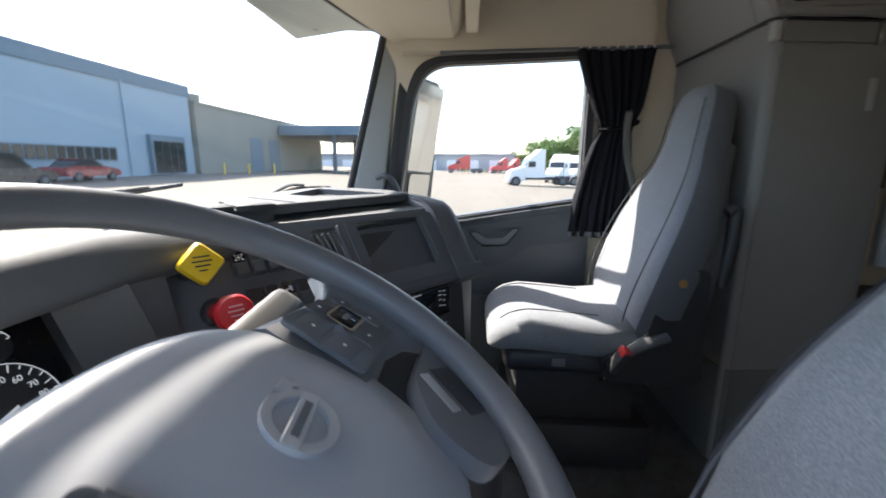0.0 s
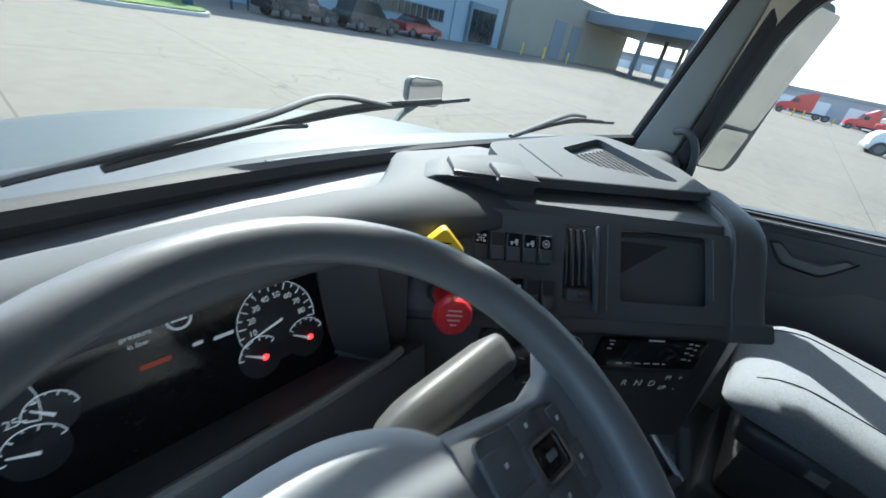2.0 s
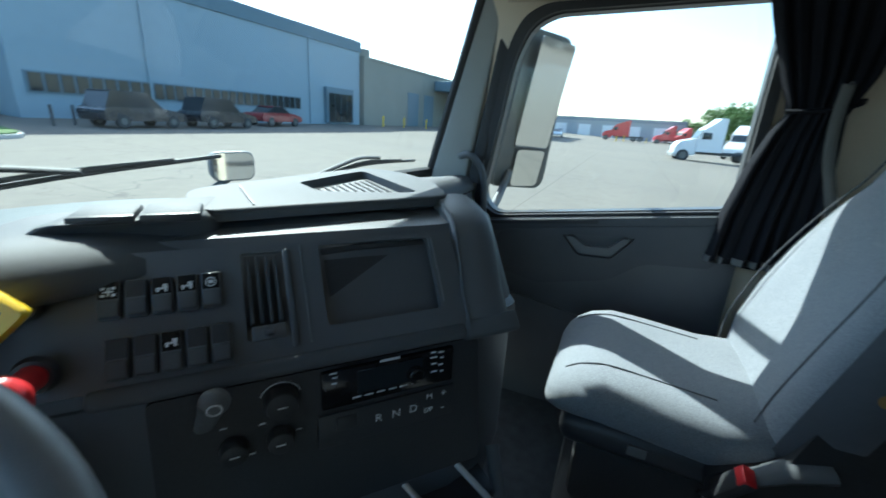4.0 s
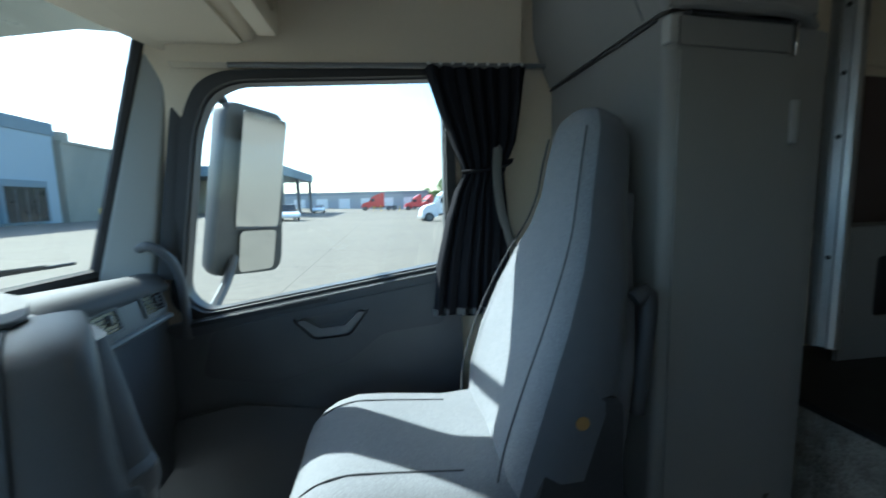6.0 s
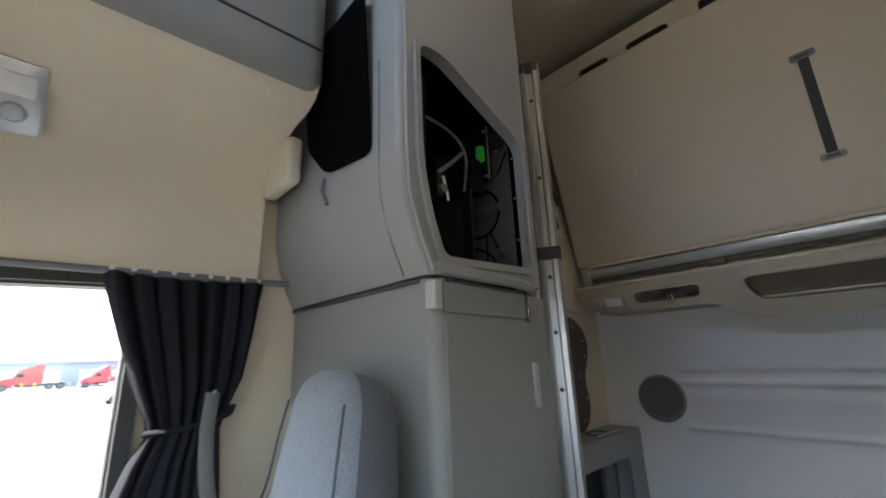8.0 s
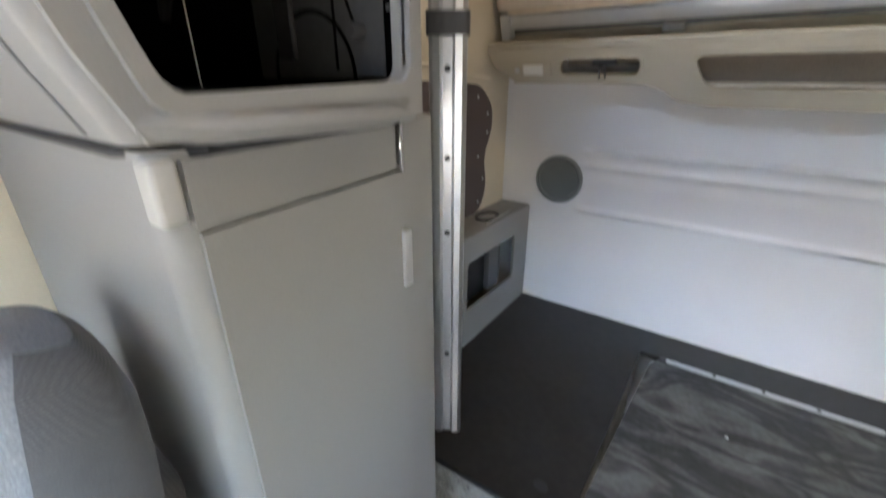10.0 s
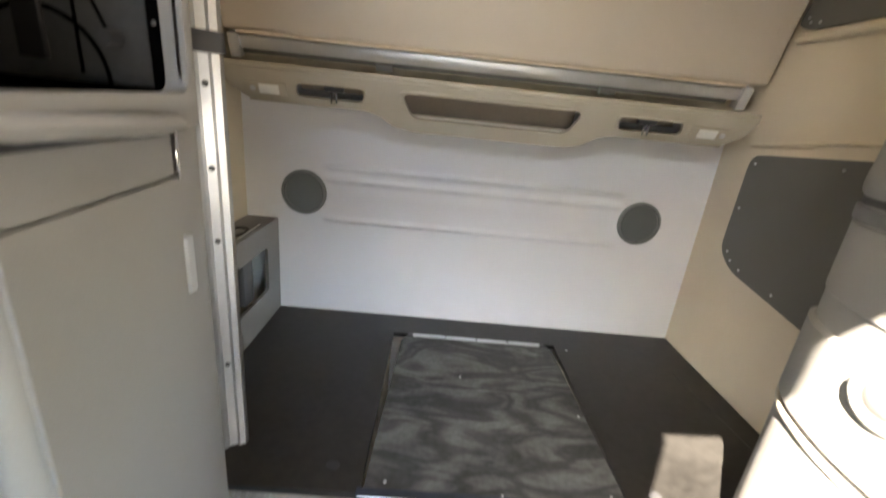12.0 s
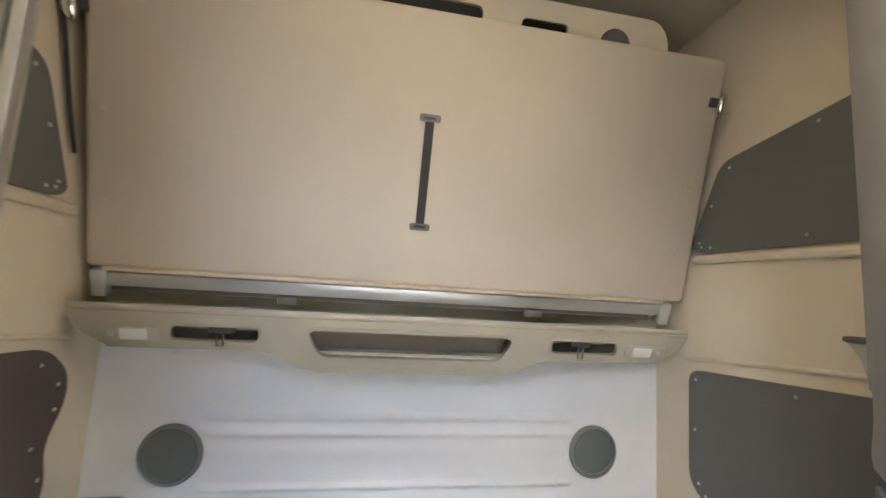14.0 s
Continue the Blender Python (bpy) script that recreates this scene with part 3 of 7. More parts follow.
def carpet_box(x0, x1, y1, label):
    """A carpeted locker under the bunk, with a slightly lumpy skin."""
    b = bmesh.new()
    bmesh.ops.create_cube(b, size=1)
    bmesh.ops.subdivide_edges(b, edges=b.edges[:], cuts=14, use_grid_fill=True)
    for v in b.verts:
        p = Vector((x0 + (v.co.x + 0.5) * (x1 - x0), 0.25 + (v.co.y + 0.5) * (y1 - 0.25), FLOOR_Z + (v.co.z + 0.5) * (BED_Z - 0.022 - FLOOR_Z)))
        n = noise.noise(p * 9) * 0.008 + noise.noise(p * 25) * 0.003
        if v.co.y > 0.45:
            p.y += n
        else:
            p.x += n if abs(v.co.x) > 0.45 else 0
        v.co = p
    d = thing("carpeted_locker", label, "locker", ((x0 + x1) / 2, 0.6, FLOOR_Z), "lockers under the bunk")
    part("body", b, CARPET, d)
    inner = x0 if x0 > 0 else x1
    part("corner_seam", tube([(inner, y1 + 0.002, FLOOR_Z + 0.01), (inner, y1 + 0.004, (FLOOR_Z + BED_Z) / 2), (inner, y1 + 0.002, BED_Z - 0.03)], 0.007, 8), CARPET, d, "carpet-bound corner seam")
    return d


carpet_box(0.30, 0.82, 0.955, "beige-grey carpeted locker under the bunk")
carpet_box(-0.98, -0.352, 0.965, "beige-grey carpeted locker with a frayed corner under the bunk")


def buckle(p, tilt, label, group="", s=1.0):
    d = thing("seat_belt_buckle", label, "buckle", p, group)
    m = Matrix.Translation(p) @ pose(0, 0, 0, *tilt) @ Matrix.Scale(s, 4)
    part("body", rbox(-0.018, 0.018, -0.011, 0.011, -0.045, 0.03, 0.006, 2, m), BLACK, d)
    part("button", rbox(-0.016, 0.016, -0.009, 0.0125, 0.012, 0.032, 0.003, 2, m), RED, d, "red release button")
    part("stalk", tube([(0, 0, -0.04), (0, 0, -0.075)], 0.009, 8, m=m, flat=0.5), BELT, d)
    part("bolt", cyl(0.011, 0.010, 0.008, 12, m @ pose(0, 0.004, -0.08, 90)), CHROME, d)
    return d


buckle((0.332, 0.985, 0.365), (-8, 0, 4), "black belt buckle with a red button on the carpeted locker", "bunk buckles", 1.3)
buckle((-0.478, 0.992, 0.360), (-8, 22, 0), "black belt buckle with a red button on the carpeted locker", "bunk buckles", 1.3)


_dr = thing("floor_drain", "round black floor drain plug with a raised rim", "drain", (0.146, 0.934, FLOOR_Z))
part("rim", loft([[(0.146 + r * math.cos(a), 0.934 + r * math.sin(a), FLOOR_Z + h) for a in (2 * math.pi * k / 24 for k in range(24))] for r, h in ((0.034, 0.0), (0.033, 0.006), (0.027, 0.007), (0.024, 0.002))], caps=False), RUBBER, _dr)
part("plug", cyl(0.025, 0.022, 0.004, 20, Matrix.Translation((0.146, 0.934, FLOOR_Z))), BLACK, _dr)
_cd = thing("yellow_string", "thin pale yellow string lying on the floor", "string", (0.22, 1.05, FLOOR_Z))
part("cord", tube(smooth_path([(0.302, 0.966, 0.02), (0.298, 0.955, -0.03), (0.28, 0.93, FLOOR_Z + 0.004), (0.23, 0.915, FLOOR_Z + 0.003), (0.175, 0.925, FLOOR_Z + 0.010), (0.148, 0.934, FLOOR_Z + 0.008)], 6), 0.0022, 6), material("yellow_cord", (0.55, 0.46, 0.22), 0.8, vary=0.1), _cd)
_gw = thing("loose_wire", "thin green wire hanging at the carpeted locker", "wire", (-0.40, 0.98, 0.42))
part("wire", tube(smooth_path([(-0.262, 0.985, 0.438), (-0.285, 0.99, 0.42), (-0.305, 0.988, 0.395), (-0.335, 0.982, 0.375)], 6), 0.0028, 6), material("green_wire", (0.03, 0.45, 0.28), 0.5, vary=0.05), _gw)
_vh = thing("cable_hole", "oval black cable grommet in the carpeted locker", "grommet", (-0.36, 0.975, 0.34))
part("ring", loft([[(-0.385 + r * 0.75 * math.cos(a), h, 0.335 + r * 1.3 * math.sin(a)) for a in (2 * math.pi * k / 20 for k in range(20))] for r, h in ((0.034, 0.965), (0.032, 0.976), (0.024, 0.977), (0.022, 0.970))]), BLACK, _vh)
part("tab", rbox(-0.388, -0.380, 0.976, 0.984, 0.30, 0.312, 0.002), SILVER, _vh)


def speaker(x, z, y, label):
    d = thing("speaker", label, "speaker", (x, y, z), "rear wall speakers")
    m = XZ(y) @ Matrix.Translation((x, z, 0)) @ pose(0, 0, 0, 180)
    rim = loft([[(r * math.cos(a), r * math.sin(a), h) for a in (2 * math.pi * k / 40 for k in range(40))] for r, h in ((0.096, 0), (0.096, 0.008), (0.090, 0.014), (0.082, 0.014), (0.078, 0.008))], m=m, caps=False)
    part("rim", rim, material("speaker_rim", (0.20, 0.215, 0.205), 0.55, vary=0.06, grain=400, bump=0.15), d)
    part("rim_groove", loft([[(r * math.cos(a), r * math.sin(a), 0.0142) for a in (2 * math.pi * k / 40 for k in range(40))] for r in (0.0835, 0.0810)], m=m, caps=False), BLACK, d)
    part("grille", loft([[(r * math.cos(a), r * math.sin(a), h) for a in (2 * math.pi * k / 40 for k in range(40))] for r, h in ((0.080, 0.007), (0.06, 0.011), (0.03, 0.013), (0.004, 0.0135))], m=m), material("speaker_mesh", (0.15, 0.162, 0.155), 0.8, vary=0.1, grain=900, bump=0.8), d, "perforated grey grille")
    return d


speaker(0.735, 1.02, 0.002, "round grey speaker with a mesh grille set in the rear wall")
speaker(-0.735, 1.02, 0.002, "round grey speaker with a mesh grille set in the rear wall")
# pressed ribs of the rear wall
_b = bmesh.new()
_nx, _nz = 90, 64
_v = []
for j in range(_nz + 1):
    row = []
    for i in range(_nx + 1):
        x, z = -0.68 + 1.36 * i / _nx, 0.89 + 0.28 * j / _nz
        step = lambda a: a * a * (3 - 2 * a)
        ex = step(min(1, max(0, (0.655 - abs(x)) / 0.03)))
        low = step(min(1, max(0, (z - 0.893) / 0.012)))
        bead = sum(h * math.exp(-((z - c) / w) ** 2) for c, w, h in ((1.138, 0.011, 0.013), (1.086, 0.012, 0.013), (1.03, 0.03, 0.004), (0.912, 0.010, 0.012)))
        rib = ex * low * bead * step(min(1, max(0, (1.168 - z) / 0.012)))
        row.append(_b.verts.new((x, 0.0015 + rib, z)))
    _v.append(row)
for j in range(_nz):
    for i in range(_nx):
        _b.faces.new((_v[j][i], _v[j][i + 1], _v[j + 1][i + 1], _v[j + 1][i]))
structure("trim_rear_ribs", _b, GREY_VINYL, "pressed horizontal ribs in the rear wall", 60)

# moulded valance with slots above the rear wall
# darker than the valance: the shade inside the slots is in this brown
SLOT_BACK = material("slot_shade_brown", (0.24, 0.20, 0.16), 0.8, vary=0.15, grain=200, bump=0.2)
val = thing("rear_valance", "taupe moulded plastic valance with slots, hooks and reading lamps", "valance", (0, 0.2, 1.4))
VM = axes((0, 0.205, 1.43), (-1, 0, 0), (0, 0.45, 1.0))
_out = [(-0.955, 0.065), (0.955, 0.065), (0.93, 0.0), (0.86, -0.045), (0.45, -0.05), (0.40, -0.065), (0.355, -0.10), (0.28, -0.115), (-0.28, -0.115), (-0.355, -0.10), (-0.40, -0.065), (-0.45, -0.05), (-0.86, -0.045), (-0.93, 0.0)]
_slots = [rounded([(-0.325, 0.03), (0.325, 0.03), (0.285, -0.06), (-0.285, -0.06)], 0.035, 6), rounded([(0.455, 0.028), (0.69, 0.028), (0.695, -0.02), (0.46, -0.02)], 0.02, 4), rounded([(-0.69, 0.028), (-0.455, 0.028), (-0.46, -0.02), (-0.695, -0.02)], 0.02, 4)]
part("face", plate(rounded(_out, 0.015, 3), _slots, 0.012, VM), TAUPE, val)
for _s in _slots:
    cx, cy = sum(p[0] for p in _s) / len(_s), sum(p[1] for p in _s) / len(_s)
    grow = [(cx + (p[0] - cx) * 1.04 + 0.004 * (1 if p[0] > cx else -1), cy + (p[1] - cy) * 1.22) for p in _s]
    part("slot_frame", plate(grow, [_s], 0.017, VM), TAUPE, val)
    part("recess", plate([(min(p[0] for p in _s) - 0.01, -0.085 if len(_s) > 24 else -0.03), (max(p[0] for p in _s) + 0.01, -0.085 if len(_s) > 24 else -0.03), (max(p[0] for p in _s) + 0.01, 0.04), (min(p[0] for p in _s) - 0.01, 0.04)], [], -0.004, VM @ Matrix.Translation((0, 0, -0.075))), SLOT_BACK, val, "back of the slot, recess shade put into its dark brown")
part("shelf", plate([(-0.955, 0.0), (0.955, 0.0), (0.975, 0.19), (-0.975, 0.19)], [], 0.008, axes((0, 0.225, 1.488), (1, 0, 0), (0, -1, 0.02))), TAUPE, val)
part("top_edge", tube([(-0.95, 0.232, 1.495), (0.95, 0.232, 1.495)], 0.010, 10), TAUPE, val)
part("bottom_return", plate([(-0.87, 0.0), (0.87, 0.0), (0.87, 0.18), (-0.87, 0.18)], [], 0.006, axes((0, 0.185, 1.385), (1, 0, 0), (0, -1, 0.0))), TAUPE, val)
for _x in (0.562, -0.562):
    hk = part("hook", rbox(-0.035, 0.035, -0.012, 0.010, -0.01, 0.008, 0.004, 2, VM @ Matrix.Translation((_x, 0.015, 0.002))), BLACK, val, "black bracket with a metal loop")
    part("loop", tube([VM @ Vector((_x - 0.008, 0.005, 0.012)), VM @ Vector((_x - 0.009, -0.03, 0.02)), VM @ Vector((_x + 0.009, -0.03, 0.02)), VM @ Vector((_x + 0.008, 0.005, 0.012))], 0.0035, 8), CHROME, hk)
for _x in (0.80, -0.80):
    lp = part("lamp_housing", rbox(_x - 0.075, _x + 0.075, -0.024, 0.022, 0.010, 0.020, 0.006, 2, VM), TAUPE, val, "reading lamp housing")
    part("lens", rbox(_x - (0.05 if _x > 0 else 0.02), _x + (0.02 if _x > 0 else 0.05), -0.018, 0.016, 0.018, 0.024, 0.003, 2, VM), WHITE, lp, "white lamp lens")
    part("switch", cyl(0.010, 0.008, 0.006, 12, VM @ Matrix.Translation((_x + (0.042 if _x > 0 else -0.042), -0.002, 0.019))), SILVER, lp)

# folded upper bunk
bunk = thing("upper_bunk", "beige fabric upper bunk folded against the rear wall, dark strap", "bunk", (0, 0.2, 1.58))
BM_ = axes((0, 0.172, 1.60), (-1, 0, 0), (0, 0.345, 1.0))
_bp = rbox(-0.962, 0.988, 0.0, 0.83, -0.09, 0.004, 0.02, 3)
for _v in _bp.verts:
    _v.co.x *= 1 - 0.05 * _v.co.y / 0.83
part("panel", joined(_bp, BM_), BEIGE_FABRIC, bunk)
for _x, _y in ((-0.90, 0.20), (-0.89, 0.45), (0.91, 0.18), (0.90, 0.42)):
    part("fabric_dimple", cyl(0.009, 0.006, 0.0015, 14, BM_ @ Matrix.Translation((_x, _y, 0.004))), BEIGE_FABRIC, bunk)
part("edge_piping", tube([BM_ @ Vector(p) for p in ((-0.91, 0.0, 0.004), (0.90, 0.0, 0.004))], 0.007, 8), material("pale_piping", (0.62, 0.52, 0.40), 0.8), bunk, "pale fabric edge")
_rl = part("rail", rbox(-0.93, 0.925, -0.055, -0.012, -0.03, 0.0, 0.006, 2, BM_), SILVER, bunk, "grey metal hinge rail")
part("rail_lip", rbox(-0.91, 0.88, -0.075, -0.055, -0.045, -0.02, 0.004, 2, BM_), PAD_GREY, _rl)
for _x in (-0.40, 0.42):
    part("bracket", rbox(_x - 0.03, _x + 0.03, -0.085, -0.06, -0.02, 0.004, 0.004, 2, BM_), PAD_GREY, _rl)
for _x in (-0.925, 0.920):
    part("end_block", rbox(_x - 0.018, _x + 0.018, -0.085, -0.005, -0.03, 0.012, 0.004, 2, BM_), SILVER, _rl, "metal end bracket")
_st = part("strap", rbox(-0.009 - 0.0135, -0.009 + 0.0135, 0.20, 0.525, 0.006, 0.010, 0.001, 1, BM_), BELT, bunk, "dark webbing strap")
for _y in (0.20, 0.53):
    part("strap_anchor", plate(rect(-0.041, 0.023, _y - 0.011, _y + 0.011, 0.009), [rect(-0.029, 0.011, _y - 0.005, _y + 0.005, 0.004)], 0.004, BM_ @ Matrix.Translation((0, 0, 0.007))), material("dark_metal_loop", (0.16, 0.15, 0.14), 0.4, metal=1.0), _st, "metal strap loop")
    part("anchor_slot", rbox(-0.031, 0.013, _y - 0.007, _y + 0.007, 0.0045, 0.0065, 0.0005, 1, BM_), BLACK, _st)
for _x, _sg in ((0.925, 1), (-0.925, -1)):
    lt = part("latch", rbox(_x - 0.025, _x + 0.02, 0.68, 0.71, -0.02, 0.012, 0.004, 2, BM_), BLACK, bunk, "bunk latch with a chrome pin")
    part("pin", ball(0.024, BM_ @ Matrix.Translation((_x + _sg * 0.02, 0.69, 0.005)) @ Matrix.Diagonal((0.8, 1.6, 0.8, 1))), CHROME, lt)
part("cord", tube([BM_ @ Vector(p) for p in ((-0.962, 0.70, 0.006), (-0.966, 0.45, 0.004), (-0.962, 0.32, 0.006))], 0.006, 6), BELT, bunk, "dark cord at the side")

# upper storage rim behind the folded bunk
shelf = thing("upper_shelf", "cream moulded shelf front with dark openings near the roof", "shelf", (0, 0.2, 2.35))
SM = axes((0, 0.30, 2.392), (-1, 0, 0), (0, 0.35, 1))
_ho = [rect(0.27, 0.43, 0.05, 0.10, 0.02), rect(-0.24, 0.14, 0.045, 0.11, 0.025), rect(-0.52, -0.35, 0.05, 0.10, 0.02), rect(-0.74, -0.60, 0.05, 0.10, 0.02)]
part("front", plate(rounded([(-0.95, -0.05), (0.80, -0.05), (0.80, 0.10), (0.75, 0.16), (-0.95, 0.16)], 0.04), _ho, 0.015, SM), CREAM, shelf)
# black sheet gives the openings their inner shade
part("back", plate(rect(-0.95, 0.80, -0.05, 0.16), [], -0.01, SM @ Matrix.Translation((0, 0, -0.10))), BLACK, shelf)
part("round_speaker", cyl(0.055, 0.05, 0.01, 28, SM @ Matrix.Translation((0.60, 0.06, 0.015))), PAD_GREY, shelf)


def screwed_panel(name, pts, x, s, mat, label, r=0.05):
    d = thing(name, label, "wall panel", (x, 0.45, 1.2))
    m = YZ(x)
    part("pad", plate(rounded(pts, r, 5), [], -s * 0.010, m), mat, d)
    k = len(pts)
    cy, cz = sum(p[0] for p in pts) / k, sum(p[1] for p in pts) / k
    for i in range(k):
        for t in ((0.0, 0.5) if k < 7 else (0.0,)):
            a, b = Vector(pts[i]), Vector(pts[(i + 1) % k])
            q = a.lerp(b, t)
            q = q + (Vector((cy, cz)) - q).normalized() * (0.03 if t else 0.045)
            part("screw", cyl(0.0055, 0.0045, 0.003, 8, m @ Matrix.Translation((q.x, q.y, -s * 0.010)) @ pose(0, 0, 0, 180 if s > 0 else 0)), SILVER, d)
    return d


screwed_panel("lower_wall_panel", [(0.185, 1.365), (0.95, 1.41), (0.95, 0.78), (0.68, 0.86), (0.27, 0.925), (0.18, 0.985)], -1.010, -1, PAD_GREY, "dark grey padded panel screwed to the sleeper wall")
screwed_panel("upper_wall_panel", [(0.20, 1.80), (0.25, 1.775), (1.00, 1.76), (1.00, 2.17), (0.34, 2.08)], -1.010, -1, PAD_GREY, "dark grey padded panel screwed above the sleeper wall")
# small holder on the sleeper wall
hold = thing("wall_holder", "small grey plastic holder with a dark slot on the sleeper wall", "holder", (-0.98, 0.76, 1.46))
part("body", plate(rounded([(0.705, 1.522), (0.83, 1.522), (0.83, 1.405), (0.765, 1.405), (0.742, 1.45), (0.735, 1.482)], 0.008, 3), [rounded([(0.752, 1.495), (0.812, 1.495), (0.812, 1.42), (0.776, 1.42), (0.776, 1.483)], 0.004, 2)], 0.030, YZ(-1.009)), PANEL_LIGHT, hold)
part("top_ledge", rbox(-1.009, -0.97, 0.702, 0.834, 1.520, 1.534, 0.005, 2), PAD_GREY, hold, "dark grey ledge")
# the slot's shade is a thin black sheet on the wall
part("slot", plate([(0.75, 1.497), (0.814, 1.497), (0.814, 1.418), (0.75, 1.418)], [], 0.006, YZ(-1.0085)), BLACK, hold, "black sheet standing for the shade inside the slot")

screwed_panel("lower_wall_panel", [(0.235, 1.375), (0.80, 1.40), (0.80, 0.86), (0.215, 0.90), (0.168, 1.0), (0.200, 1.11), (0.138, 1.22), (0.145, 1.30)], 0.985, 1, material("brown_panel", (0.10, 0.075, 0.07), 0.7, vary=0.1, grain=400, bump=0.2), "dark brown padded panel screwed to the sleeper wall")
screwed_panel("upper_wall_panel", [(0.26, 1.80), (0.30, 1.775), (1.00, 1.76), (1.00, 2.17), (0.40, 2.10)], 0.985, 1, PAD_GREY, "dark grey padded panel screwed above the sleeper wall")
for _s, _w in ((-1, 1.006), (1, 0.982)):
    structure("trim_wall_ledge_" + ("left" if _s < 0 else "right"), tube([(_s * _w, 0.22, 1.755), (_s * _w, 0.6, 1.745), (_s * _w, 1.05, 1.735)], 0.016, 8), CREAM, "cream ledge moulding on the sleeper wall")
    structure("trim_wall_seam_" + ("left" if _s < 0 else "right"), tube([(_s * _w, 0.16, 1.40), (_s * _w, 0.5, 1.43), (_s * _w, 1.05, 1.46)], 0.007, 8), CREAM, "cream seam moulding on the sleeper wall")

# moulded bin box in the sleeper corner
bx = thing("corner_box", "grey moulded box with a dark open pocket beside the bunk", "storage box", (0.93, 0.3, BED_Z))
_pk = rounded([(0.13, 0.605), (0.50, 0.605), (0.50, 0.80), (0.13, 0.80)], 0.02)
part("side", plate(rounded([(0.004, BED_Z), (0.62, BED_Z), (0.62, 0.895), (0.004, 0.895)], [0, 0, 0.03, 0.01]), [_pk], 0.012, YZ(0.850)), CABINET, bx)
part("top", rbox(0.852, 0.983, 0.004, 0.62, 0.885, 0.897, 0.004), CABINET, bx)
# black slab in place of the pocket's own shade
part("pocket", rbox(0.93, 0.945, 0.10, 0.55, 0.56, 0.84, 0.002), BLACK, bx, "black slab standing for the shade inside the pocket")
part("inner_bar", rbox(0.875, 0.90, 0.22, 0.30, 0.60, 0.80, 0.006), DARK, bx, "dark part inside the pocket")
part("cup_ring", loft([[(0.915 + r * math.cos(a), 0.26 + 1.5 * r * math.sin(a), h) for a in (2 * math.pi * k / 24 for k in range(24))] for r, h in ((0.042, 0.897), (0.042, 0.902), (0.032, 0.902), (0.032, 0.8975))], caps=False), BLACK, bx)
part("bright_edge", rbox(0.862, 0.866, 0.16, 0.36, 0.899, 0.907, 0.001), CHROME, bx)


# ---- storage cabinets behind the seats ----
def profile(z):
    """How far the upper cabinet bulges forward at a height."""
    t = (z - 1.357) / 0.45
    return 1.497 + 0.058 * math.sin(min(max(t, 0.0) / 0.42, 1.0) * math.pi / 2)


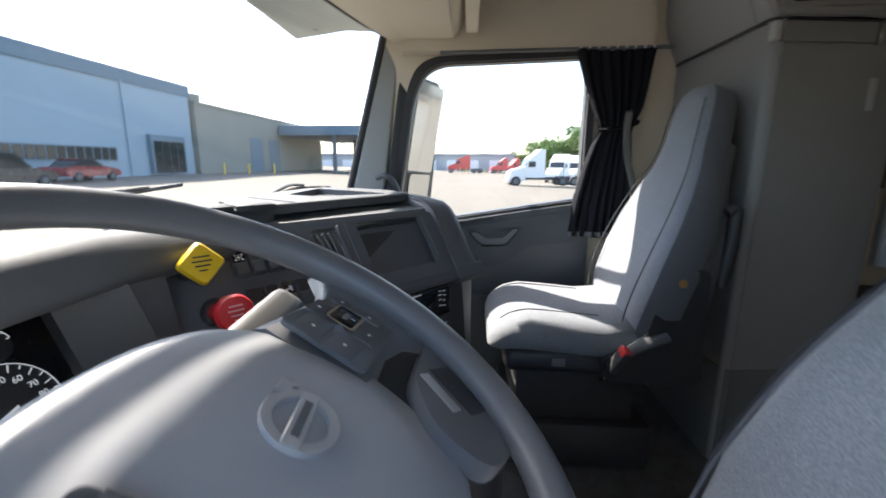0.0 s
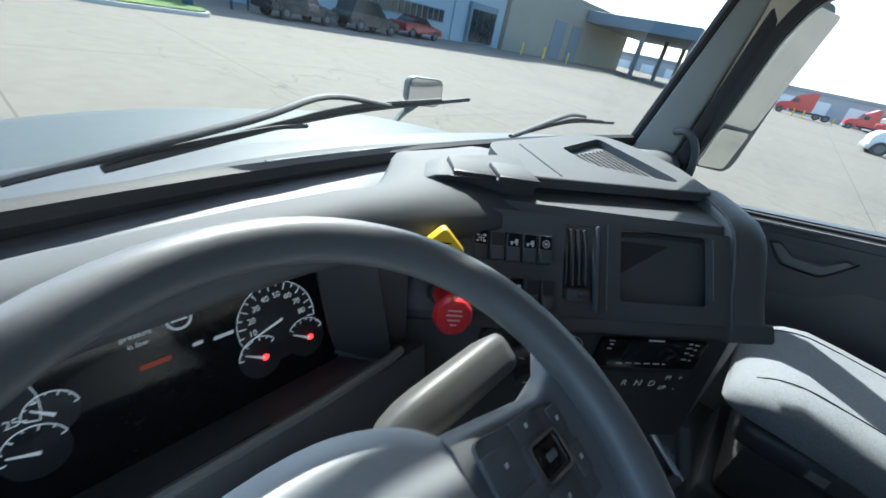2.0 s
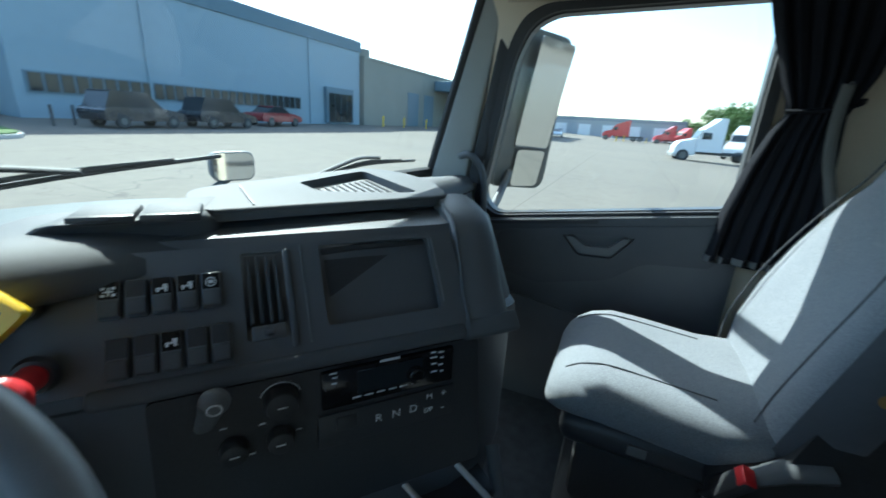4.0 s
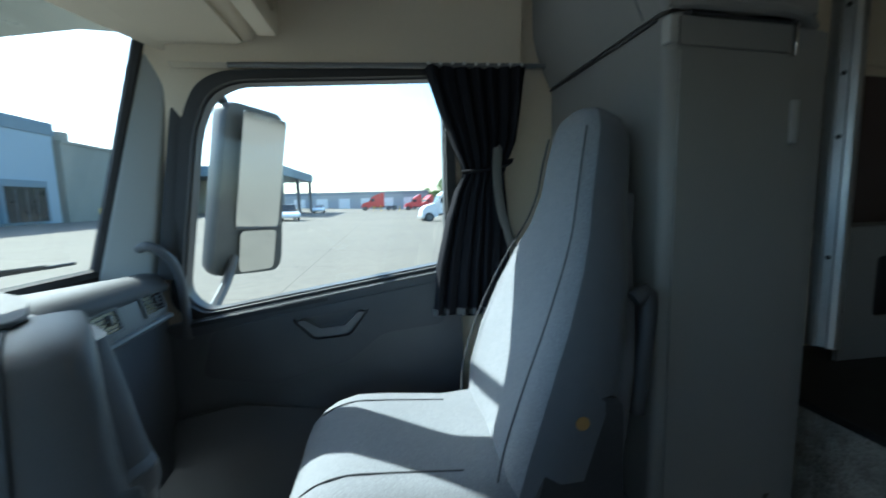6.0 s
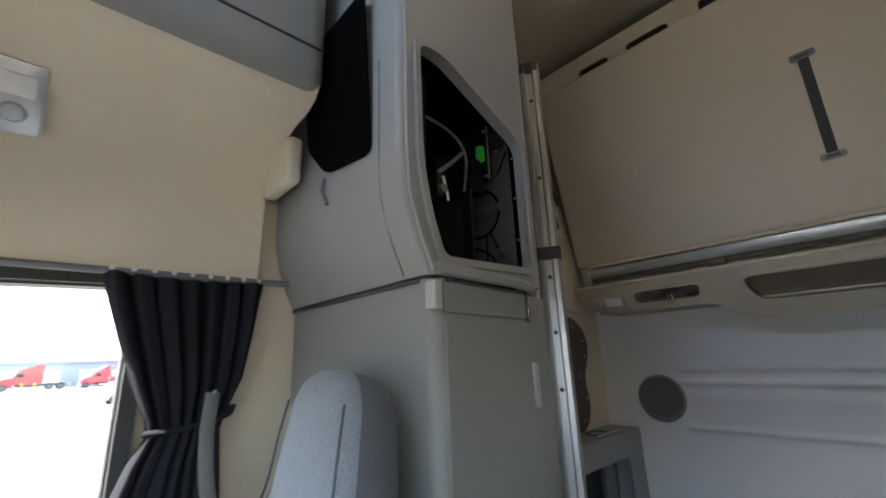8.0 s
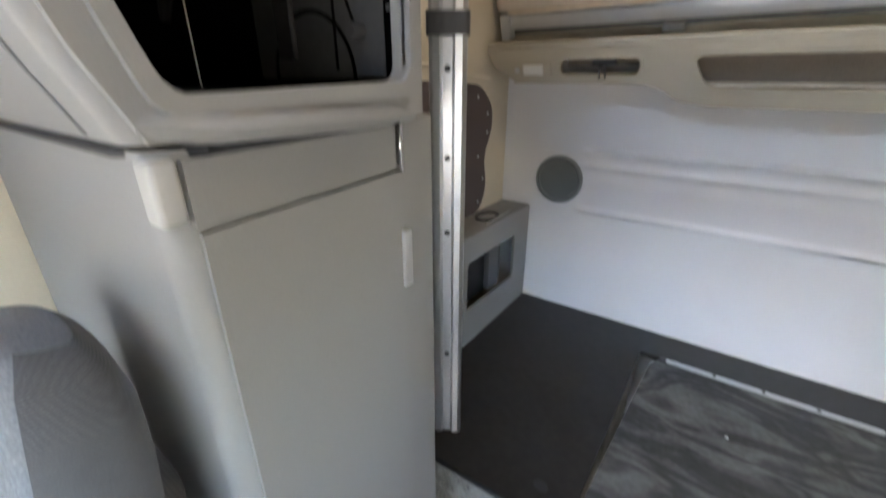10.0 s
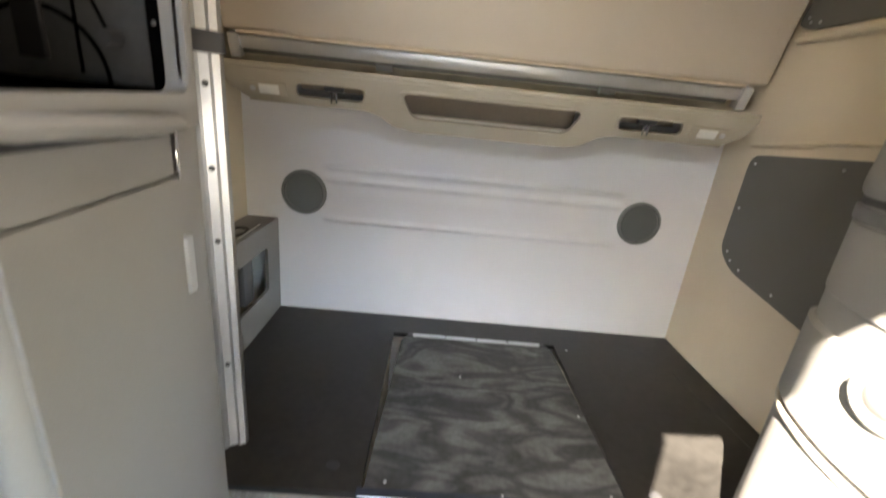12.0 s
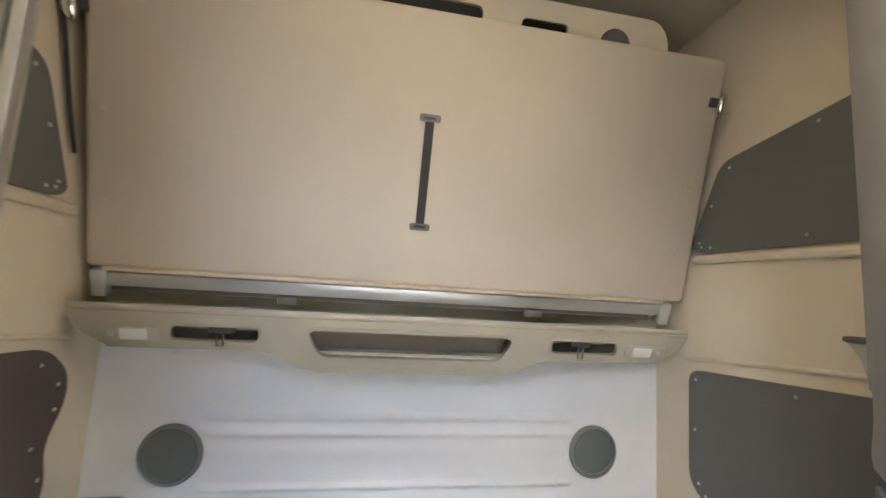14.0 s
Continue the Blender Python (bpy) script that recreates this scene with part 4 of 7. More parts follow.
def cabinet(s, y0, y1, xin, label):
    d = thing("storage_cabinet", label, "cabinet", (s * 0.75, 1.25, FLOOR_Z), "cabinets behind the seats")
    X = lambda x: s * x
    xo = 1.07
    # lower carcass with a rounded inner front corner
    prof = rounded([(xin + 0.16, y0), (xin + 0.075, y0 + 0.02), (xin + 0.02, y0 + 0.11), (xin - 0.012, y1 - 0.02), (xin + 0.0, y1), (xo, y1), (xo, y0)], [0.02, 0.03, 0.05, 0.01, 0.03, 0, 0], 5)
    ring = lambda z, g=0.0: [(X(p[0] + g * (1 if p[0] < 0.8 else 0)), p[1] - g, z) for p in prof]
    part("carcass", loft([ring(FLOOR_Z), ring(0.42), ring(1.352)]), CABINET, d)
    slab = lambda z0, z1, g=0.0: loft([[(X(xin + 0.012 - g), y0 + 0.115, z), (X(xin - 0.0165 - g), y1 - 0.024, z), (X(xin + 0.01), y1 - 0.024, z), (X(xin + 0.03), y0 + 0.115, z)] for z in (z0, z1)])
    part("door", slab(0.30, 1.285), CABINET, d, "flat grey locker door")
    part("rear_column", loft([[(p[0], p[1], z) for p in rounded([(0.548, 1.195), (0.557, 1.12), (0.574, 1.066), (0.605, 1.058), (0.66, 1.10), (0.60, 1.195)], [0.004, 0.02, 0.012, 0.01, 0.01, 0.004], 4)] for z in (FLOOR_Z + 0.01, 1.348)]), CABINET, d, "rounded rear edge of the cabinet")
    part("top_band", loft([[(X(xin + 0.010), y0 + 0.125, z), (X(xin - 0.018), y1 - 0.021, z), (X(xin + 0.01), y1 - 0.021, z), (X(xin + 0.03), y0 + 0.125, z)] for z in (1.293, 1.345)]), CABINET, d)
    part("corner_cap", rbox(xin - 0.019, xin + 0.008, y1 - 0.018, y1 + 0.003, 1.296, 1.347, 0.005, 3, Matrix.Diagonal((s, 1, 1, 1))), material("pale_cap", (0.42, 0.42, 0.40), 0.45, vary=0.03), d, "pale corner cap")
    hd = part("door_latch", rbox(xin + 0.006, xin + 0.03, y0 + 0.100, y0 + 0.118, 1.11, 1.20, 0.004, 2, Matrix.Diagonal((s, 1, 1, 1))), SILVER, d, "pale recessed door latch")
    part("latch_strip", rbox(xin + 0.008, xin + 0.02, y0 + 0.112, y0 + 0.118, 1.285, 1.35, 0.001, 1, Matrix.Diagonal((s, 1, 1, 1))), CHROME, hd)
    part("base_plinth", loft([[(X(xin + 0.06), y0 + 0.03, z), (X(xin + 0.010), y0 + 0.11, z), (X(xin - 0.022), y1 - 0.02, z), (X(xin + 0.02), y1 + 0.006, z), (X(xo - 0.02), y1 + 0.006, z), (X(xo - 0.02), y0 + 0.04, z)] for z in (FLOOR_Z, 0.30)]), PANEL_GREY, d, "darker grey base")
    # upper unit: front skin bulging forward, side with the opening
    zs = [1.358 + 0.05 * k for k in range(20)] + [2.33]
    rings = []
    for z in zs:
        f = profile(z) if z < 1.9 else profile(1.9)
        fp = rounded([(xin - 0.014, f - 0.026), (xin - 0.004, f), (xo, f), (xo, f - 0.026)], [0.0, 0.03, 0, 0], 5)
        rings.append([(X(p[0]), p[1], z) for p in fp])
    part("upper_front", loft(rings), CABINET, d, "", 50)
    # inner side face: a plate with the opening, slightly proud
    yr = y0 + 0.10
    edge = [(profile(z) - 0.012, z) for z in (1.358, 1.42, 1.5, 1.6, 1.7, 1.8, 1.9)]
    outline = [(yr, 1.358)] + edge + [(edge[-1][0], 2.33), (yr, 2.33)]
    op = rounded([(1.205, 1.398), (1.468, 1.390), (1.494, 1.465), (1.512, 1.56), (1.514, 1.812), (1.455, 1.818), (1.205, 1.700)], [0.02, 0.02, 0.1, 0.1, 0.02, 0.04, 0.03], 4)
    part("upper_side", plate(outline, [op], s * 0.02, YZ(X(xin - 0.016))), CABINET, d)
    rim = [(1.34 + (p[0] - 1.34) * 1.07, 1.60 + (p[1] - 1.60) * 1.07) for p in op]
    rear = [(X(xin - 0.016), yr), (X(xin + 0.004), yr - 0.015), (X(xin + 0.06), y0 + 0.02), (X(xin + 0.15), y0), (X(xin + 0.15), y0 + 0.02), (X(xin + 0.07), y0 + 0.04), (X(xin + 0.01), yr + 0.01)]
    part("upper_rear", loft([[(p[0], p[1], z) for p in rear] for z in (1.358, 2.33)]), CABINET, d, "", 70)
    part("opening_rim", plate(rim, [op], s * 0.012, YZ(X(xin - 0.024))), CABINET, d, "raised rim of the open bay")
    part("lip", tube([(X(xin + 0.055), y0 + 0.03, 1.362), (X(xin + 0.0), y0 + 0.11, 1.362), (X(xin - 0.020), 1.27, 1.362), (X(xin - 0.024), 1.44, 1.366), (X(xin - 0.005), 1.487, 1.372)], 0.012, 8), CABINET, d)
    part("seam", tube([(X(xin + 0.075), y0 + 0.015, 1.3505), (X(xin + 0.018), y0 + 0.11, 1.3505), (X(xin - 0.018), 1.45, 1.3505), (X(xin + 0.03), 1.494, 1.3505), (X(xo), 1.494, 1.3505)], 0.0045, 6), BLACK, d)
    part("face_seam", tube([(X(xin + 0.055), profile(z) + 0.0005, z) for z in (1.362, 1.42, 1.5, 1.6, 1.7, 1.8)], 0.0022, 6), PANEL_GREY, d, "fine joint line")
    # no real hollow here: a flat black plate paints the niche's shade
    part("front_niche", plate(rounded([(X(0.60), 1.603), (X(0.78), 1.625), (X(0.87), 1.72), (X(0.87), 1.98), (X(0.60), 1.98)], [0.03, 0.03, 0.03, 0.02, 0.02]), [], 0.004, axes((0, profile(1.6) + 0.007 - 1.6 * 0.055, 0), (1, 0, 0), (0, 0.055, 1))), BAY_SHADE, d, "flat black plate standing for the shade of an open niche")
    part("clip", tube([(X(0.80), profile(1.6) + 0.002, 1.62), (X(0.79), profile(1.58) + 0.012, 1.585), (X(0.775), profile(1.55) + 0.004, 1.55)], 0.004, 8), PANEL_GREY, d, "small moulded clip")
    part("bay_floor", rbox(xin + 0.004, xo - 0.02, y0 + 0.112, 1.46, 1.37, 1.385, 0, 1, Matrix.Diagonal((s, 1, 1, 1))), BAY_SHADE, d)
    part("bay_back", rbox(xo - 0.04, xo - 0.03, y0 + 0.112, 1.50, 1.385, 1.95, 0, 1, Matrix.Diagonal((s, 1, 1, 1))), BAY_SHADE, d, "back of the open bay, its deep shade put into the black")
    part("bay_roof", rbox(xin + 0.004, xo - 0.02, y0 + 0.112, 1.52, 1.84, 1.86, 0, 1, Matrix.Diagonal((s, 1, 1, 1))), BAY_SHADE, d)
    part("bay_end", rbox(xin + 0.02, xo - 0.02, y0 + 0.085, y0 + 0.10, 1.37, 1.86, 0, 1, Matrix.Diagonal((s, 1, 1, 1))), BAY_SHADE, d)
    part("bay_frame", rbox(xin - 0.006, xin + 0.030, 1.178, 1.190, 1.39, 1.80, 0.003, 2), BAY_SHADE, d, "black frame strip with small screws")
    for k in range(7):
        part("screw", ball(0.0030, Matrix.Translation((xin + 0.006 + 0.014 * (k % 2), 1.191, 1.425 + 0.052 * k)), u=8, v=6), PANEL_GREY, d)
    ep = part("end_panel", rbox(xin + 0.031, xin + 0.30, 1.174, 1.188, 1.40, 1.80, 0.004, 2), BAY_PANEL, d, "grey moulded end panel in the bay")
    part("ring_groove", tube([(xin + 0.134 + 0.062 * math.cos(a), 1.188, 1.572 + 0.062 * math.sin(a)) for a in (2 * math.pi * k / 36 for k in range(37))], 0.0035, 6), BAY_SHADE, ep)
    part("ring_groove", tube([(xin + 0.17 + 0.085 * math.cos(a), 1.188, 1.40 + 0.085 * math.sin(a)) for a in (math.pi * k / 20 for k in range(21))], 0.003, 6), BAY_SHADE, ep)
    for a, b in (((0.036, 1.713), (0.068, 1.662)), ((0.105, 1.520), (0.080, 1.462)), ((0.045, 1.735), (0.14, 1.735)), ((0.118, 1.51), (0.118, 1.41))):
        part("groove", tube([(xin + a[0], 1.188, a[1]), (xin + b[0], 1.188, b[1])], 0.0025, 6), BAY_SHADE, ep)
    for k in range(7):
        part("clip_block", rbox(xin + 0.040 + 0.020 * k, xin + 0.053 + 0.020 * k, 1.184, 1.200, 1.566, 1.583, 0.003, 2), BAY_PANEL, ep)
    for k in range(5):
        part("edge_tooth", rbox(xin + 0.036 + 0.014 * k, xin + 0.045 + 0.014 * k, 1.184, 1.196, 1.722, 1.732, 0.002, 1), BAY_PANEL, ep)
    part("peg", cyl(0.010, 0.009, 0.022, 14, axes((xin + 0.070, 1.186, 1.455), (1, 0, 0), (0, 0, -1.0)) @ Matrix.Rotation(0, 4, "Z")), BAY_PANEL, ep)
    vp = part("valve_plate", rbox(xin + 0.066, xin + 0.22, 1.212, 1.222, 1.635, 1.790, 0.004, 2), BAY_SHADE_GREY, d, "dark metal plate carrying the valves")
    part("plate_edge", tube([(xin + 0.066, 1.223, 1.64), (xin + 0.066, 1.223, 1.785)], 0.0022, 6), PAD_GREY, vp, "bright bent edge")
    for z in (1.65, 1.775):
        part("bolt", cyl(0.005, 0.004, 0.004, 8, axes((xin + 0.075, 1.222, z), (1, 0, 0), (0, 0, -1.0))), PANEL_GREY, vp)
    part("reservoir", cyl(0.030, 0.028, 0.34, 20, Matrix.Translation((0.865, 1.31, 1.575)), bevel=0.006), BAY_PANEL, d, "grey upright reservoir")
    part("funnel", tube([(0.80, 1.30, 1.59), (0.86, 1.30, 1.475)], [0.018, 0.006], 12), BAY_SHADE_GREY, d, "dark tapering spout")
    part("hose", tube(smooth_path([(xin + 0.10, 1.40, 1.76), (xin + 0.08, 1.354, 1.735), (xin + 0.07, 1.318, 1.705), (xin + 0.07, 1.300, 1.66), (xin + 0.08, 1.303, 1.59)], 6), 0.0035, 8), PAD_GREY, d, "thin grey hose")
    part("hose", tube(smooth_path([(xin + 0.075, 1.388, 1.612), (xin + 0.07, 1.36, 1.635), (xin + 0.07, 1.311, 1.682)], 6), 0.005, 8), PAD_GREY, d, "grey hose")
    part("pipe", tube([(xin + 0.075, 1.432, 1.83), (xin + 0.075, 1.440, 1.535)], [0.012, 0.012], 12), BAY_SHADE_GREY, d, "grey upright pipe")
    part("connector", rbox(xin + 0.06, xin + 0.09, 1.385, 1.405, 1.55, 1.60, 0.006, 2), BAY_SHADE_GREY, d)
    part("connector_ring", cyl(0.010, 0.010, 0.010, 14, axes((xin + 0.05, 1.393, 1.565), (0, 1, 0), (0, 0, 1))), PAD_GREY, d)
    part("tag", tube([(xin + 0.072, 1.376, 1.605), (xin + 0.066, 1.372, 1.575), (xin + 0.072, 1.362, 1.55)], 0.004, 6, flat=0.4), WHITE, d, "pale cable tag")
    part("green_plug", rbox(xin + 0.065, xin + 0.085, 1.234, 1.251, 1.682, 1.724, 0.005, 2), material("bright_green_plastic", (0.05, 0.60, 0.06), 0.4, vary=0.05), d, "bright green plastic plug")
    part("valve_block", rbox(xin + 0.08, xin + 0.14, 1.225, 1.275, 1.60, 1.68, 0.01, 2), BAY_SHADE_GREY, d, "black valve block")
    part("clamp", cyl(0.022, 0.022, 0.03, 18, axes((xin + 0.07, 1.262, 1.66), (0, 1, 0), (0, 0, 1))), BAY_SHADE_GREY, d)
    part("bracket", rbox(xin + 0.07, xin + 0.10, 1.285, 1.292, 1.42, 1.60, 0.002, 1), BAY_SHADE_GREY, d)
    part("back_wall", rbox(xin + 0.12, xo - 0.02, y0 + 0.004, y0 + 0.03, FLOOR_Z, 2.61, 0.004, 1, Matrix.Diagonal((s, 1, 1, 1))), CABINET, d)
    part("top_box", rbox(xin + 0.06, xo, y0 + 0.006, profile(1.9) - 0.01, 2.335, 2.615, 0.02, 3, Matrix.Diagonal((s, 1, 1, 1))), CABINET, d)
    return d


cabinet(1, 1.075, 1.49, 0.525, "tall grey plastic cabinet with open black bay behind passenger seat")


def driver_cabinet():
    """The cabinet behind the driver, its inner face turning away diagonally towards the bunk."""
    d = thing("storage_cabinet", "tall grey plastic cabinet with curved drawer fronts behind the driver seat", "cabinet", (-0.78, 1.25, FLOOR_Z), "cabinets behind the seats")
    bend = smooth_path([(0.645, 0.985, 0), (0.610, 1.020, 0), (0.575, 1.070, 0), (0.547, 1.145, 0), (0.531, 1.215, 0), (0.526, 1.30, 0), (0.525, 1.455, 0)], 3)
    bend = [(p[0], p[1]) for p in bend]

    def off(g):
        out = []
        for k, p in enumerate(bend):
            a, b = bend[max(k - 1, 0)], bend[min(k + 1, len(bend) - 1)]
            dx, dy = b[0] - a[0], b[1] - a[1]
            n = math.hypot(dx, dy)
            out.append((p[0] - g * dy / n, p[1] + g * dx / n))
        return out

    def ring(g, z, y0=0.646):
        o = off(g)
        return [(-p[0], p[1], z) for p in [(1.007, y0 - g)] + o + [(o[-1][0] + 0.02, 1.49 + g), (1.068, 1.49 + g), (1.068, y0 - g)]]

    def skin(z0, z1, g, r=0.004):
        back = [(-p[0], p[1]) for p in off(-0.01)]
        rows = []
        for z, h in ((z0, g - r), (z0 + r, g), (z1 - r, g), (z1, g - r)):
            rows.append([(-p[0], p[1], z) for p in off(h)] + [(p[0], p[1], z) for p in reversed(back)])
        return loft(rows)

    part("carcass", loft([ring(0, FLOOR_Z), ring(0, 0.3), ring(0, 1.05), ring(0, 1.16, 0.95), ring(0, 1.33, 0.985)]), CABINET, d, "", 35)
    part("lower_drawer", skin(0.30, 0.893, 0.004), CABINET, d, "tall lower drawer front")
    # lip coloured lighter than the cabinet to carry the sun on it
    part("trim_lip", skin(0.893, 0.905, 0.010, 0.003), material("sunlit_lip", (0.50, 0.48, 0.42), 0.45, vary=0.05), d, "lip under the drawer, its sunlit brightness put into the colour")
    part("drawer_gap", skin(0.905, 0.914, 0.002, 0.001), BLACK, d, "dark gap under the drawer")
    dw = part("drawer", skin(0.914, 1.098, 0.010, 0.008), CABINET, d, "drawer front with rounded edges")
    scoop = Matrix.Translation((-0.524, 1.262, 1.062)) @ Matrix.Diagonal((0.35, 1.0, 0.75, 1))
    # a darker ellipsoid stands for the shaded hollow of the scoop
    part("scoop_shade", ball(0.042, scoop), PANEL_GREY, dw, "scoop handle, the shade of its hollow drawn as a darker bulge")
    part("scoop_rim", tube([scoop @ Vector((0.024, 0.050 * math.cos(a), 0.056 * math.sin(a))) for a in (math.pi * (0.9 + 1.2 * k / 20) for k in range(21))], 0.007, 8), CABINET, dw)
    part("band", skin(1.101, 1.150, -0.004, 0.002), PANEL_GREY, d, "darker grey band")
    part("flap", skin(1.156, 1.292, 0.004, 0.003), CABINET, d, "flat grey flap")
    part("top_band", skin(1.295, 1.322, 0.008, 0.003), PANEL_GREY, d, "darker grey band")
    part("seam", skin(1.325, 1.338, 0.003, 0.001), BLACK, d, "black joint under the upper unit")
    part("upper_unit", loft([ring(g, z, 0.985) for g, z in ((0.002, 1.338), (0.008, 1.346), (0.010, 1.365), (0.005, 1.42), (0.003, 1.7), (0.003, 2.60))]), CABINET, d, "upper unit with a rounded lower lip", 35)
    part("door", skin(1.46, 2.20, 0.008, 0.004), CABINET, d, "flat grey locker door")
    return d


driver_cabinet()

# curtain track post
pole = thing("track_post", "upright brushed aluminium track post with a black band, beside the cabinet", "post", (0.59, 1.0, 0.638))
PX, PY = 0.588, 1.004
_pr = [(0.024, -0.010), (0.024, 0.004), (0.019, 0.010), (0.010, 0.011), (0.006, 0.006), (-0.006, 0.006), (-0.010, 0.011), (-0.019, 0.010), (-0.024, 0.004), (-0.024, -0.010)]
_rot = Matrix.Rotation(radians(28), 4, "Z")
_rg = lambda z: [Vector((PX, PY, z)) + _rot.to_3x3() @ Vector((p[0] * 1.28, p[1] * 1.1, 0)) for p in _pr]
part("rail", loft([_rg(0.638), _rg(1.4), _rg(2.075)]), ALU, pole)
part("top_bracket", rbox(-0.028, 0.028, -0.012, 0.07, 2.045, 2.085, 0.006, 2, Matrix.Translation((PX, PY, 0)) @ _rot @ Matrix.Rotation(radians(180), 4, "Z")), BLACK, pole, "dark bracket at the top of the post")
_bd = [Vector((p[0] * 1.38, p[1] * 1.35, 0)) for p in rounded([(-0.025, -0.011), (0.025, -0.011), (0.025, 0.011), (-0.025, 0.011)], 0.006, 3)]
part("band", loft([[Vector((PX, PY, z)) + _rot.to_3x3() @ p for p in _bd] for z in (1.462, 1.496)]), BLACK, pole, "black tape band")
for _z in (1.414, 1.27, 1.131, 0.855, 1.70, 1.95):
    part("screw", cyl(0.0055, 0.0055, 0.002, 8, Matrix.Translation((PX, PY, _z)) @ _rot @ pose(0, 0.006, 0, -90)), BLACK, pole)


# ---- dashboard ----
dash = thing("dashboard", "charcoal truck dashboard with instrument cluster, angled centre stack and top tray", "dashboard", (0, 2.8, FLOOR_Z))
SD, SN = Vector((0.766, -0.643, 0)), Vector((-0.643, -0.766, 0))
STK = axes((0.025, 2.441, 0), SD, (0, 0, 1))                       # centre stack: x along it, y up, z to the driver
UP_ = axes(Vector((0.025, 2.441, 0.718)) - SN * 0.008, SD, Vector((0, 0, 1)) - SN * 0.72)   # its upper field, leaning back


def sp(s, n):
    p = STK @ Vector((s, 0, n))
    return (p.x, p.y)


def plan(lean, z, proud=0.0):
    """The dash outline at height z; the stack and its shoulder lean back by lean."""
    k = min(lean, 0.03)
    face = [(-1.06, 2.72 + k), (-0.885, 2.72 + k), (-0.875, 2.86), (-0.372, 2.86), (-0.355, 2.715 + k), sp(-0.41, -0.014 - lean), sp(0.135, -0.014 - lean + proud), sp(0.20, -0.032 - lean + proud), sp(0.250, -0.050 - lean + proud),
            sp(0.263, -0.062 - lean + proud), sp(0.270, -0.085 - lean), (0.36 + 0.5 * lean, 2.41 + 0.6 * lean), (0.50, 2.63), (0.57, 2.66 + k), (1.055, 2.69 + k)]
    rear = [(1.055, 2.88), (0.53, 3.0), (0.0, 3.05), (-0.53, 3.0), (-1.06, 2.88)]
    return [(p[0], p[1], z) for p in face + rear]


def hump(lean, z, proud=0.0):
    """The raised centre stack alone."""
    pts = [sp(-0.41, -0.014 - lean), sp(0.135, -0.014 - lean + proud), sp(0.20, -0.032 - lean + proud), sp(0.250, -0.050 - lean + proud), sp(0.263, -0.062 - lean + proud), sp(0.270, -0.085 - lean),
           (0.36 + 0.5 * lean, 2.41 + 0.6 * lean), (0.495, 2.63), (0.42, 2.80), (0.05, 2.86), (-0.12, 2.86)]
    return [(p[0], p[1], z) for p in pts]


part("body", loft([plan(0.05, 0.20), plan(0.0, 0.42), plan(0.0, 0.688), plan(0.0, 0.692, 0.012), plan(0.004, 0.714, 0.012)]), DARK, dash, "", 30)
part("stack_shell", loft([hump(0.0045, 0.7145, 0.010), hump(0.012, 0.720, 0.004), hump(0.100, 0.845), hump(0.104, 0.849)]), DARK, dash, "leaning centre stack housing", 30)
part("passenger_body", loft([[(0.50, 2.635 + k, z), (0.57, 2.66 + k, z), (1.053, 2.69 + k, z), (1.053, 2.88, z), (0.53, 2.99, z)] for z, k in ((0.7145, 0.0), (0.79, 0.02))]), DARK, dash, "passenger side of the dash", 30)
part("end_block", loft([[(-1.058, 2.72 + k, z), (-0.887, 2.72 + k, z), (-0.877, 2.86, z), (-1.058, 2.87, z)] for z, k in ((0.7145, 0.0), (0.80, 0.02))]), DARK, dash, "", 30)
# padded top: a rounded lip along the driver's edge, running to the windscreen
_st = [(-1.05, 2.7, 0.822, 0.02), (-0.92, 2.715, 0.842, 0.02), (-0.8, 2.735, 0.856, 0.02), (-0.62, 2.745, 0.864, 0.022), (-0.46, 2.748, 0.868, 0.025), (-0.36, 2.742, 0.872, 0.03), (-0.28, 2.738, 0.868, 0.035), (-0.18, 2.735, 0.862, 0.045), (-0.09, 2.735, 0.855, 0.065),
       (-0.02, 2.715, 0.852, 0.085), (0.04, 2.668, 0.851, 0.09), (0.1, 2.618, 0.851, 0.09), (0.155, 2.573, 0.851, 0.09), (0.205, 2.532, 0.85, 0.085), (0.255, 2.493, 0.846, 0.07), (0.305, 2.478, 0.836, 0.07), (0.338, 2.48, 0.832, 0.068), (0.362, 2.505, 0.832, 0.06), (0.4, 2.55, 0.834, 0.045), (0.46, 2.62, 0.836, 0.03), (0.56, 2.69, 0.838, 0.03), (0.8, 2.7, 0.828, 0.03), (1.05, 2.71, 0.82, 0.03)]
_fine = []
for a, b in zip(_st, _st[1:]):
    _fine += [tuple(p + (q - p) * k / 3 for p, q in zip(a, b)) for k in range(3)]
_fine.append(_st[-1])
_rings, _trough = [], []
for x, y, z, r in _fine:
    w = shield(x / 1.06, 0)
    yb = w.y - 0.03
    near = min(1, max(0, (x + 0.30) / 0.16))              # 0 over the cluster, 1 over the stack
    back = y + 0.055 + near * max(0.0, min(0.30, yb - y - 0.10) - 0.055)
    _rings.append([(x, y - r + 0.03, z - 0.062), (x, y - r + 0.002, z - 0.052), (x, y - r - 0.006, z - 0.036), (x, y - r + 0.004, z - 0.020), (x, y - 0.5 * r, z - 0.008), (x, y - 0.006, z - 0.001), (x, y + 0.012, z + 0.003), (x, y + 0.035, z + 0.004), (x, back - 0.01, z + 0.001), (x, back, z - 0.012), (x, back + 0.01, z - 0.06)])
    _trough.append([(x, back + 0.004, z - 0.05), (x, back + 0.05, 0.795), (x, yb - 0.01, 0.775), (x, yb + 0.02, 0.785)])
